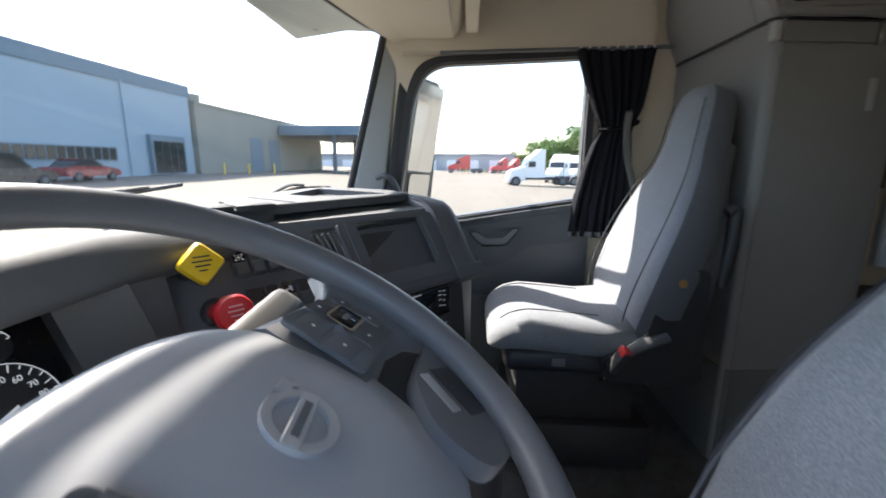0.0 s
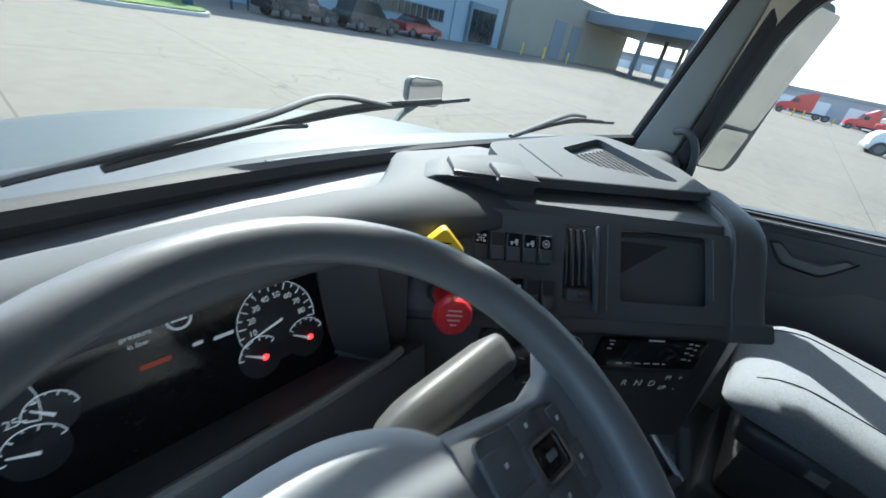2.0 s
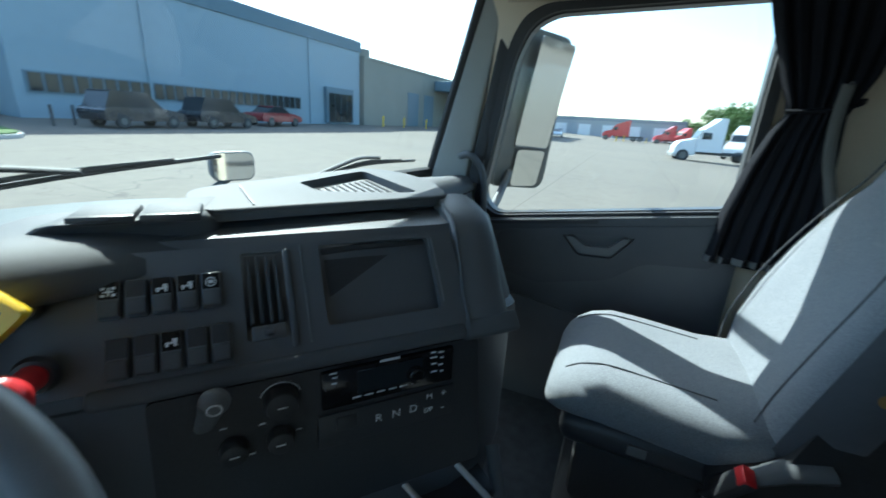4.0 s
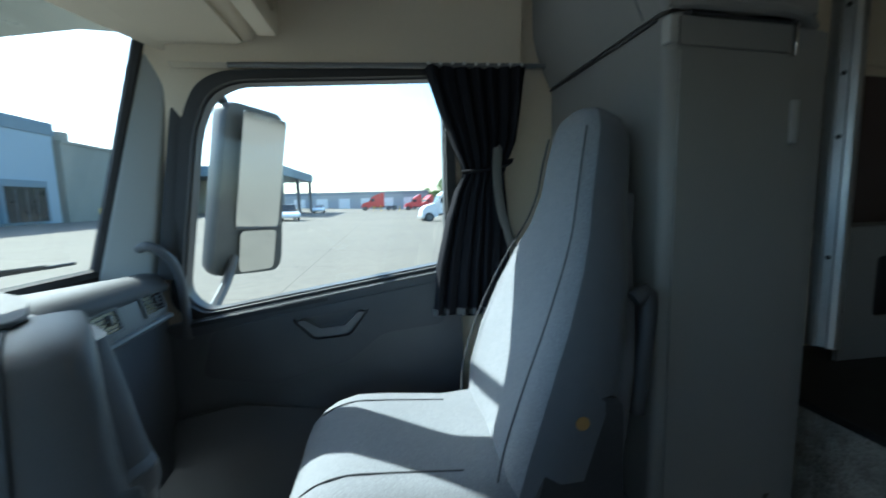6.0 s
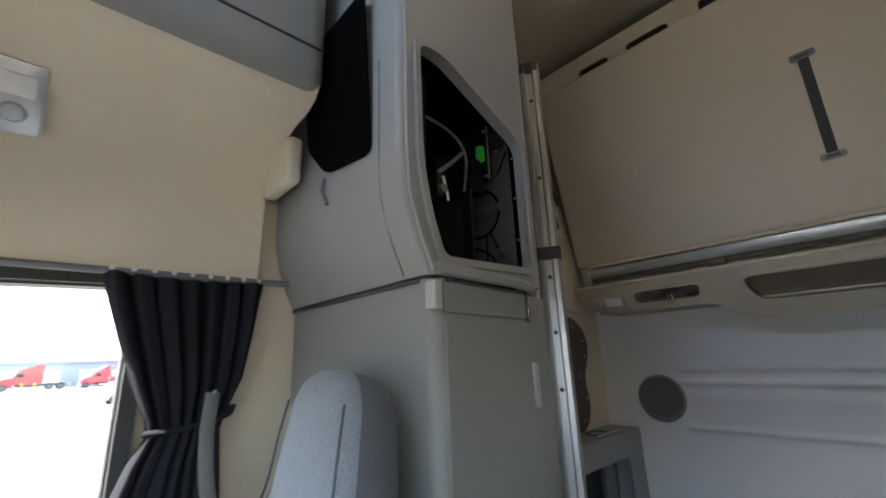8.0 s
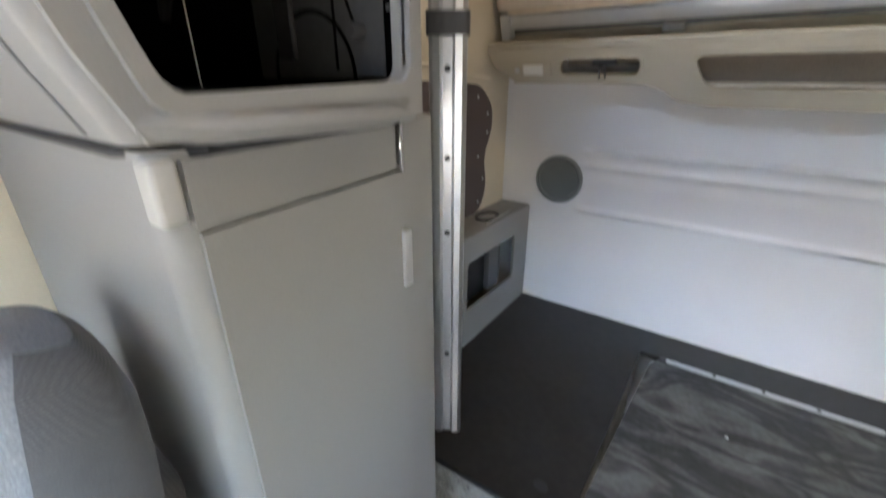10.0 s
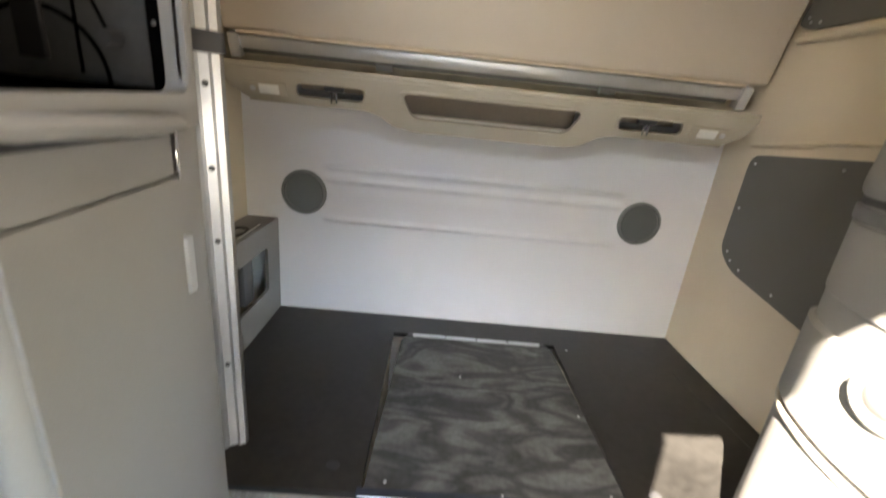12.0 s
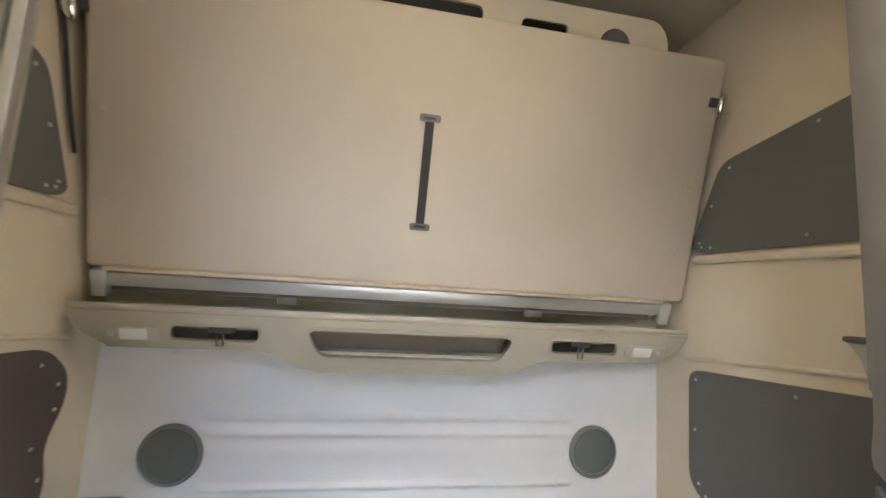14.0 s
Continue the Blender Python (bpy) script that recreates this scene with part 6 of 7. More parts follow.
part("warning_bar", rbox(0.050, 0.078, 0.010, 0.015, 0.0008, 0.0012, 0, 1, CM), glowing("dim_red_text", (0.30, 0.05, 0.03), 0.08), clus, "dim red warning text")
# passenger side vents on the dash
PV_ = axes((0.84, 2.674, 0.757), (1, 0.03, 0), (0, 0.25, 1))
part("vent_band", rbox(-0.24, 0.17, -0.052, 0.040, -0.012, 0.006, 0.006, 2, PV_), PANEL_GREY, dash, "grey trim band round the passenger vents")
part("band_lip", tube([PV_ @ Vector(p) for p in ((-0.24, -0.056, 0.004), (0.175, -0.056, 0.004))], 0.009, 8), PANEL_GREY, dash, "raised lip under the vents")
for _x in (-0.095, 0.108):
    m = PV_ @ Matrix.Translation((_x, 0, 0))
    pv = part("side_vent", plate(rounded([(-0.054, -0.034), (0.054, -0.034), (0.054, 0.030), (-0.054, 0.030)], 0.006), [rounded([(-0.046, -0.027), (0.046, -0.027), (0.046, 0.023), (-0.046, 0.023)], 0.004)], 0.011, m), DARK, dash, "dark frame of a passenger air vent")
    part("vent_hole", rbox(-0.048, 0.048, -0.029, 0.025, 0.0055, 0.0072, 0.0005, 1, m), GLOSS, pv)
    for _k in range(5):
        part("slat", rbox(-0.046, 0.046, -0.0215 + 0.010 * _k, -0.0195 + 0.010 * _k, 0.007, 0.0105, 0.0008, 1, m), DARK, pv)
    part("tab", rbox(0.012, 0.022, -0.012, 0.014, 0.009, 0.014, 0.002, 2, m), DARK, pv)
# three empty clip slots in the end of the centre stack
SL_ = axes((0.222, 2.3575, 0.752), (0.93, -0.36, 0), (-0.1, 0.57, 0.77))
for _k in range(3):
    part("clip_slot", rbox(-0.012 + 0.009 * _k, -0.007 + 0.009 * _k, -0.011, 0.011, -0.002, 0.0025, 0.001, 1, SL_), GLOSS, dash, "empty clip slot")
part("grab_loop", tube(smooth_path([(1.035, 2.735, 0.895), (1.006, 2.700, 0.906), (1.012, 2.668, 0.888), (1.035, 2.645, 0.84), (1.045, 2.635, 0.76), (1.045, 2.632, 0.62)], 5), 0.013, 10), DARK, dash, "curved dark hose beside the door")

# ---- steering wheel ----
wheel = thing("steering_wheel", "dark leather steering wheel with a grey airbag hub", "steering wheel", (-0.577, 2.45, 0.811))
WC = axes((-0.5626, 2.4453, 0.8243), (1, 0, 0), (0, 0.870, 0.492))
WM = WC @ Matrix.Rotation(radians(0), 4, "Z")
_rings = []
for k in range(72):
    a = 2 * math.pi * k / 72
    rr = 0.0175 + 0.0015 * math.cos(2 * a)
    _rings.append([tuple(WM @ Vector(((0.2123 + rr * math.cos(t)) * math.cos(a), (0.2123 + rr * math.cos(t)) * math.sin(a), rr * 0.95 * math.sin(t)))) for t in (2 * math.pi * j / 14 for j in range(14))])
_rings.append(_rings[0])
_rm = loft(_rings, caps=False)
bmesh.ops.remove_doubles(_rm, verts=_rm.verts, dist=1e-5)
part("rim", _rm, LEATHER, wheel)
_hp = rounded([(-0.132, 0.046), (-0.112, 0.086), (-0.05, 0.097), (0.015, 0.094), (0.066, 0.074), (0.100, 0.036), (0.112, -0.008), (0.114, -0.055), (0.097, -0.112), (0.060, -0.166), (-0.06, -0.168), (-0.108, -0.11), (-0.128, -0.02)], 0.03, 4)
_hc = (-0.005, -0.035)
hub = part("hub", loft([[tuple(WM @ Vector((_hc[0] + (p[0] - _hc[0]) * q, _hc[1] + (p[1] - _hc[1]) * q, h))) for p in _hp] for q, h in ((0.90, -0.10), (0.99, -0.075), (1.0, -0.048), (0.985, -0.037), (0.94, -0.028), (0.86, -0.022), (0.6, -0.017), (0.3, -0.0155), (0.05, -0.015))]), HUB, wheel, "grained grey airbag cover", 60)
_bx, _by = 0.0, -0.027
HM = WM @ Matrix.Translation((0, 0, -0.0165))
_lg = loft([[tuple(HM @ Vector((_bx + r * math.cos(a), _by + r * math.sin(a), h))) for a in (2 * math.pi * k / 36 for k in range(36))] for r, h in ((0.026, -0.002), (0.026, 0.004), (0.0255, 0.005), (0.0190, 0.005), (0.0185, -0.002))], caps=False)
rbox(-0.0245, 0.0245, -0.0065, 0.0065, -0.002, 0.0056, 0.001, 1, HM @ Matrix.Translation((_bx, _by, 0)) @ Matrix.Rotation(radians(6), 4, "Z"), _lg)
joined(plate([(0.004, 0.0), (0.004, 0.005), (0.009, 0.005), (0.0, 0.0145), (-0.009, 0.005), (-0.004, 0.005), (-0.004, 0.0)], [], 0.006, HM @ Matrix.Translation((_bx, _by, -0.002)) @ Matrix.Rotation(radians(-45), 4, "Z") @ Matrix.Translation((0, 0.024, 0))), None, _lg)
part("badge", _lg, SILVER, hub, "chrome ring badge with a bar and arrow")
part("badge_print", rbox(-0.016, 0.016, -0.0028, 0.0028, 0.0056, 0.0060, 0, 1, HM @ Matrix.Translation((_bx, _by, 0)) @ Matrix.Rotation(radians(6), 4, "Z")), DARK, hub, "dark bar across the badge")




def spoke(sgn):
    """A broad leather arm with a button panel and a small joystick."""
    SM = WM @ Matrix.Translation((0, 0, -0.012)) @ Matrix.Rotation(radians(-6 if sgn > 0 else 6), 4, "Z")
    s = part("spoke", loft([[tuple(SM @ Vector((sgn * x, y * w, z - dz))) for y, z in ((1, -0.028), (0.94, -0.008), (0.8, -0.002), (-0.8, -0.002), (-0.94, -0.008), (-1, -0.028), (0, -0.034))] for x, w, dz in ((0.075, 0.058, 0.006), (0.125, 0.052, 0.004), (0.168, 0.046, 0.000), (0.194, 0.056, -0.006), (0.212, 0.078, -0.008))]), LEATHER, wheel, "spoke with control buttons", 50)
    pad = part("button_panel", plate(rounded([(sgn * 0.085, -0.040), (sgn * 0.085, 0.044), (sgn * 0.178, 0.034), (sgn * 0.182, -0.036)], 0.008), [], 0.004, SM @ Matrix.Translation((0, 0, -0.004))), DARK, s, "dark wheel button panel")
    cx, cy = sgn * 0.142, 0.006
    fm = SM @ Matrix.Translation((cx, cy, 0))
    part("joystick_frame", plate(rect(-0.018, 0.018, -0.015, 0.015, 0.005), [rect(-0.0155, 0.0155, -0.0125, 0.0125, 0.004)], 0.004, fm), CHROME, pad, "chrome frame round the joystick")
    part("joystick", rbox(-0.014, 0.014, -0.011, 0.011, -0.002, 0.004, 0.003, 2, fm), GLOSS, pad)
    part("joystick_bar", rbox(-0.006, 0.006, -0.003, 0.003, 0.003, 0.0052, 0.001, 1, fm), PANEL_GREY, pad)
    for dx, dy, w, h in ((-0.040, 0.014, 0.018, 0.013), (-0.040, -0.018, 0.018, 0.013), (-0.006, 0.026, 0.014, 0.008), (-0.002, -0.028, 0.016, 0.010), (0.028, 0.016, 0.007, 0.010), (0.030, -0.016, 0.007, 0.012)):
        bt = part("button", rbox(sgn * dx - w, sgn * dx + w, dy - h, dy + h, -0.001, 0.0014, 0.001, 2, fm), DARK, pad)
        part("symbol", rbox(sgn * dx - 0.0016, sgn * dx + 0.0016, dy - 0.0016, dy + 0.0016, 0.0014, 0.0017, 0, 1, fm), INK, bt)


spoke(1)
spoke(-1)
for _sg in (1, -1):
    # lower arm: a leather web from hub to rim with an oval opening and a satin insert
    prof = rounded([(_sg * 0.055, -0.115), (_sg * 0.105, -0.088), (_sg * 0.188, -0.092), (_sg * 0.155, -0.152), (_sg * 0.085, -0.192), (_sg * 0.040, -0.165)], 0.02)
    web = part("lower_spoke", plate(prof, [], 0.018, WM @ Matrix.Translation((0, 0, -0.026))), LEATHER, wheel, "leather lower spoke")
    part("spoke_insert", rbox(-0.007, 0.007, -0.024, 0.024, -0.006, -0.0012, 0.003, 3, WM @ Matrix.Translation((_sg * 0.104, -0.115, -0.006)) @ Matrix.Rotation(_sg * radians(-38), 4, "Z")), SILVER, web, "satin grey spoke insert")
    part("spoke_button", rbox(-0.016, 0.016, -0.030, 0.030, -0.006, -0.0015, 0.010, 3, WM @ Matrix.Translation((_sg * 0.124, -0.133, -0.006)) @ Matrix.Rotation(_sg * radians(-38), 4, "Z")), BLACK, web)
part("column", loft([[tuple(WC @ Vector((p[0] * q, p[1] * q, h))) for p in oval(0, 0, 0.19, 0.15, 24)] for q, h in ((0.85, -0.06), (1.0, -0.09), (1.05, -0.16), (1.1, -0.26))]), DARK, wheel, "column shroud")


STALK_GREY = material("stalk_plastic", (0.085, 0.083, 0.079), 0.5, vary=0.05, grain=900, bump=0.12, dist=0.0006)


def stalk(p0, p1, r, name_label):
    d = (Vector(p1) - Vector(p0)).normalized()
    m = axes(p0, d, (0, -0.574, 0.819))
    L = (Vector(p1) - Vector(p0)).length
    k = part("stalk", loft([[tuple(m @ Vector((x, q * y, q * z))) for y, z in rounded([(-r, -r * 0.8), (r, -r * 0.8), (r, r * 0.8), (-r, r * 0.8)], r * 0.5, 3)] for x, q in ((0, 0.55), (0.012, 0.78), (0.03, 0.95), (0.05, 1.0), (L * 0.9, 0.98), (L * 0.97, 0.92), (L, 0.75))]), STALK_GREY, wheel, name_label)
    for i in range(3):
        part("symbol", rbox(L * 0.72 + 0.012 * i, L * 0.72 + 0.012 * i + 0.006, -0.004, 0.004, r * 0.8, r * 0.8 + 0.0006, 0, 1, m), INK, k)


stalk((-0.486, 2.546, 0.772), (-0.336, 2.541, 0.789), 0.026, "broad grey control stalk")
stalk((-0.50, 2.50, 0.765), (-0.376, 2.474, 0.800), 0.016, "grey lower control stalk")


# ---- seats ----
def ring_xy(w, d, p=3.2, hollow=0.0, n=32):
    """A rounded box section; its +y side is hollowed between the bolsters."""
    out = []
    for k in range(n):
        a = 2 * math.pi * k / n
        c, s_ = math.cos(a), math.sin(a)
        x, y = w / 2 * math.copysign(abs(c) ** (2 / p), c), d / 2 * math.copysign(abs(s_) ** (2 / p), s_)
        if y > 0:
            y -= hollow * max(0, 1 - (2.2 * x / w) ** 2)
        out.append((x, y))
    return out


def seat(cx, dy, label, dz=0.0):
    d = thing("truck_seat", label, "seat", (cx, 1.95 + dy, FLOOR_Z), "front seats")
    # backrest: sections along a leaning, tapering line
    secs = [(1.780, 0.36, 0.44, 0.16, 0.02), (1.765, 0.42, 0.47, 0.19, 0.03), (1.742, 0.52, 0.525, 0.225, 0.055), (1.708, 0.64, 0.53, 0.22, 0.06), (1.670, 0.76, 0.495, 0.19, 0.045), (1.637, 0.86, 0.425, 0.155, 0.022),
            (1.612, 0.93, 0.345, 0.135, 0.012), (1.595, 1.00, 0.285, 0.125, 0.008), (1.583, 1.08, 0.265, 0.12, 0.005), (1.575, 1.14, 0.245, 0.11, 0.004), (1.572, 1.175, 0.20, 0.09, 0.002), (1.570, 1.195, 0.12, 0.055, 0)]
    rings = []
    for y, z, w, t, h in secs:
        rings.append([(cx + p[0], y + dy + p[1], z + dz + 0.30 * p[1]) for p in ring_xy(w, t, 2.6, h)])
    back = part("backrest", loft(rings), SEAT_CLOTH, d, "blue-grey woven cloth high backrest", 70)
    skin = []
    for y, z, w, t, h in secs:
        full = ring_xy(w, t, 3.0, 0)
        skin.append([(cx + full[k % 32][0] * 1.014, y + dy + full[k % 32][1] * 1.03, z + dz + 0.30 * full[k % 32][1]) for k in range(14, 35)])
    part("side_cloth", loft(skin, closed=False, caps=False), SEAT_SIDE, back, "darker grey twill side panel", 70)
    for sg in (1, -1):
        pts = [(cx + sg * w * 0.40, y + dy + t * 0.50 * 0.90 - h * 0.2, z + dz + 0.30 * t * 0.45) for y, z, w, t, h in secs[1:10]]
        part("seam", tube(smooth_path(pts, 4), 0.0022, 6), SEAM, back, "dark stitched seam")
    # plastic shell behind
    rings = []
    for y, z, w, t, h in secs[:9]:
        rings.append([(cx + p[0] * 0.94, y + dy - t * 0.30 + p[1] * 0.6, z + dz - 0.06 + 0.30 * p[1]) for p in ring_xy(w, t, 3.0, 0)])
    part("back_shell", loft(rings), SEAT_SIDE, d, "dark shell behind the backrest", 70)
    # cushion: sections from rear to front
    secs2 = [(1.72, 0.42, 0.38, 0.12), (1.78, 0.421, 0.46, 0.16), (1.9, 0.408, 0.495, 0.155), (2.05, 0.423, 0.5, 0.15), (2.13, 0.428, 0.495, 0.148), (2.185, 0.42, 0.475, 0.138), (2.22, 0.408, 0.445, 0.118), (2.245, 0.396, 0.4, 0.09), (2.258, 0.383, 0.33, 0.055)]
    rings = []
    for y, z, w, t in secs2:
        ring = []
        for x, q in ring_xy(w, t, 2.9, 0):
            up = q > 0
            ring.append((cx + x, y + dy, z + dz + q - (0.014 * max(0, 1 - (2.6 * x / w) ** 2) if up else 0)))
        rings.append(ring)
    cu = part("cushion", loft(rings), SEAT_CLOTH, d, "blue-grey woven cloth cushion", 70)
    def top(x, k):
        y, z, w, t = secs2[k]
        q = t / 2 * max(0.0, 1 - abs(2 * x / w) ** 2.9) ** (1 / 2.9)
        return (cx + x, y + dy, z + dz + q - 0.014 * max(0, 1 - (2.6 * x / w) ** 2) + 0.0005)
    for x in (-0.150, 0.150):
        part("seam", tube(smooth_path([top(x, k) for k in range(2, 7)], 4), 0.0018, 6), SEAM, cu)
    part("seat_pan", rbox(cx - 0.235, cx + 0.235, 1.74 + dy, 2.21 + dy, 0.305, 0.385, 0.03, 3), BLACK, d, "black seat pan")
    part("label_tag", rbox(cx - 0.240, cx - 0.234, 2.02 + dy, 2.06 + dy, 0.335, 0.36, 0.001, 1), PANEL_GREY, d) if cx > 0 else None
    part("suspension", rbox(cx - 0.20, cx + 0.20, 1.78 + dy, 2.17 + dy, 0.12, 0.30, 0.02, 2), RUBBER, d, "rubber suspension bellows")
    part("base", rbox(cx - 0.22, cx + 0.22, 1.72 + dy, 2.2 + dy, FLOOR_Z, 0.12, 0.02, 2), BLACK, d)
    sg = -1 if cx > 0 else 1
    part("side_cover", loft([[(cx + sg * x, y + dy, z) for y, z in rounded([(1.62, 0.30), (1.90, 0.30), (1.92, 0.37), (1.80, 0.43), (1.76, 0.58), (1.72, 0.66), (1.63, 0.66)], 0.03)] for x in (0.225, 0.262)]), RUBBER, d, "dark side hinge cover")
    part("recliner_cap", cyl(0.0125, 0.0125, 0.008, 14, axes((cx + sg * 0.262, 1.709 + dy, 0.62), (0, -sg, 0), (0, 0, -1.0))), AMBER_FOAM, d, "exposed yellow foam at the hinge")
    part("armrest", tube(smooth_path([(cx + sg * 0.215, 1.575 + dy, 0.60), (cx + sg * 0.215, 1.560 + dy, 0.74), (cx + sg * 0.215, 1.558 + dy, 0.83), (cx + sg * 0.215, 1.585 + dy, 0.82)], 4), 0.016, 10), BLACK, d, "folded black armrest")
    return d


seat(0.665, 0.0, "high-back passenger truck seat in blue-grey woven cloth, partly sunlit")
seat(-0.60, 0.27, "high-back driver seat in blue-grey woven cloth", -0.02)
buckle((0.372, 1.875, 0.395), (25, -18, 0), "black belt buckle with a red button beside the passenger seat", "", 1.15)
_bs = thing("belt_stalk_cover", "grey moulded belt anchor arm beside the passenger seat", "belt anchor", (0.40, 1.8, 0.36))
part("arm", tube([(0.412, 1.735, 0.452), (0.398, 1.80, 0.432), (0.380, 1.862, 0.402)], [0.030, 0.026, 0.018], 10, flat=0.6), DARK_TOP, _bs)


# ---- curtain at the passenger window ----
def curtain(s, label):
    d = thing("curtain", label, "curtain", (s * 1.04, 1.75, 0.66), "window curtains")
    rows = [(1.415, 1.585, 1.905, 0.010), (1.37, 1.59, 1.895, 0.015), (1.28, 1.60, 1.865, 0.016), (1.19, 1.615, 1.83, 0.014), (1.12, 1.645, 1.80, 0.011), (1.09, 1.655, 1.795, 0.010), (1.04, 1.65, 1.82, 0.013), (0.95, 1.64, 1.85, 0.017), (0.80, 1.635, 1.885, 0.019), (0.68, 1.63, 1.90, 0.020), (0.655, 1.63, 1.905, 0.020)]
    n = 90
    rings = []
    for z, y0, y1, amp in rows:
        ring = []
        for side in (1, -1):
            rng = range(n + 1) if side == 1 else range(n, -1, -1)
            for i in rng:
                t = i / n
                ph = 2 * math.pi * 7.5 * t + 0.8 * math.sin(5 * t)
                x = 1.035 + amp * math.sin(ph) + 0.3 * amp * math.sin(2.3 * ph + 1)
                y = y0 + (y1 - y0) * t + 0.4 * amp * math.cos(ph)
                ring.append((s * (x + side * 0.0012), y, z - 0.01 * math.sin(3 * t)))
        rings.append(ring)
    c = part("cloth", loft(rings), CURTAIN, d, "", 80)
    part("hem", loft([[(p[0], p[1], z) for p in rings[-1]] for z in (0.668, 0.648)]), PANEL_GREY, c, "grey bottom hem")
    part("tie_band", tube(smooth_path([(s * 1.02, 1.80, 1.095), (s * 1.005, 1.73, 1.10), (s * 1.01, 1.66, 1.115), (s * 1.035, 1.64, 1.13)], 5), 0.012, 8, flat=0.5), CURTAIN, d)
    part("strap", tube(smooth_path([(s * 1.0, 1.689, 1.165), (s * 0.99, 1.695, 1.08), (s * 0.985, 1.685, 0.98), (s * 0.985, 1.655, 0.88), (s * 0.99, 1.63, 0.80)], 5), 0.014, 8, flat=0.25), PAD_GREY, d, "grey tie strap")
    part("snap", cyl(0.006, 0.005, 0.004, 12, axes((s * 0.992, 1.689, 1.166), (0, 1, 0), (0, 0, -s))), CHROME, d)
    for k in range(9):
        part("glider", ball(0.006, Matrix.Translation((s * 1.04, 1.60 + 0.036 * k, 1.419)), u=8, v=6), WHITE, d)
    return d


curtain(1, "black pleated curtain tied back at the passenger window")
curtain(-1, "black pleated curtain tied back at the driver window")


# ---- overhead fittings ----
def locker(s):
    d = thing("overhead_locker", "grey overhead locker with rounded edges above the side window", "locker", (s * 0.9, 1.95, 1.85), "overhead lockers")
    part("body", rbox(0.735, 0.92, 1.585, 2.36, 1.792, 2.58, 0.045, 5, Matrix.Diagonal((s, 1, 1, 1))), CABINET, d)
    part("lid_seam", tube([(s * 0.734, 1.60, 1.895), (s * 0.734, 2.34, 1.895)], 0.003, 6), BLACK, d)
    part("end_bracket", rbox(0.875, 1.03, 1.575, 1.612, 1.63, 1.75, 0.012, 3, Matrix.Diagonal((s, 1, 1, 1)) @ Matrix.Translation((0, 0, 0))), CREAM, d, "moulded end bracket")
    return d


locker(1)
locker(-1)
rl = thing("roof_lamp", "small white cab lamp with a round lens above the passenger window", "lamp", (0.99, 2.08, 1.69))
LM = axes((0.984, 2.070, 1.704), (0, 1, 0), (-0.66, 0, 0.75))
LM = LM if (LM.to_3x3() @ Vector((0, 0, 1))).z < 0 else LM @ pose(0, 0, 0, 0, 180, 0)
part("bezel", rbox(-0.040, 0.040, -0.068, 0.068, -0.004, 0.008, 0.006, 2, LM), SILVER, rl)
part("lens", rbox(-0.027, 0.027, 0.005, 0.045, 0.006, 0.011, 0.003, 2, LM), WHITE, rl, "white lens")
part("spot", cyl(0.019, 0.015, 0.006, 20, LM @ Matrix.Translation((0, -0.027, 0.008))), SILVER, rl, "round swivel spot")


def cubby(s):
    """The open shelf box at the end of the overhead console."""
    d = thing("overhead_cubby", "cream framed open cubby with dark inside above the windscreen", "cubby", (s * 0.75, 2.36, 1.5), "overhead cubbies")
    m = axes((0, 2.350, 0), (1, 0, 0), (0, 0, 1))
    c = lambda x: s * x
    hole = rounded([(c(0.965), 1.512), (c(0.62), 1.500), (c(0.62), 1.615), (c(0.985), 1.632)], [0.03, 0.03, 0.03, 0.03], 5)
    part("frame", plate(rounded([(c(1.0), 1.460), (c(0.56), 1.452), (c(0.56), 1.690), (c(1.045), 1.690)], [0.04, 0.04, 0.04, 0.06], 5), [hole], 0.045, m), CREAM, d)
    part("inside", plate([(c(0.99), 1.49), (c(0.60), 1.48), (c(0.60), 1.64), (c(1.0), 1.65)], [], 0.004, m), PAD_GREY, d, "dark inside of the cubby")
    part("flap", rbox(0.52, 1.0, 2.40, 2.62, 1.448, 1.462, 0.006, 2, Matrix.Diagonal((s, 1, 1, 1))), CREAM, d, "cream flap under the console")
    return d


cubby(1)
cubby(-1)
# case added to go with the sleeper fill light, never in view
cl = thing("fill_light_case", "unseen white lamp case added where the sleeper fill light hangs", "lamp", (-0.05, 1.12, 2.6))
part("bezel", rbox(-0.22, 0.12, 1.03, 1.21, 2.598, 2.622, 0.01, 2), WHITE, cl)


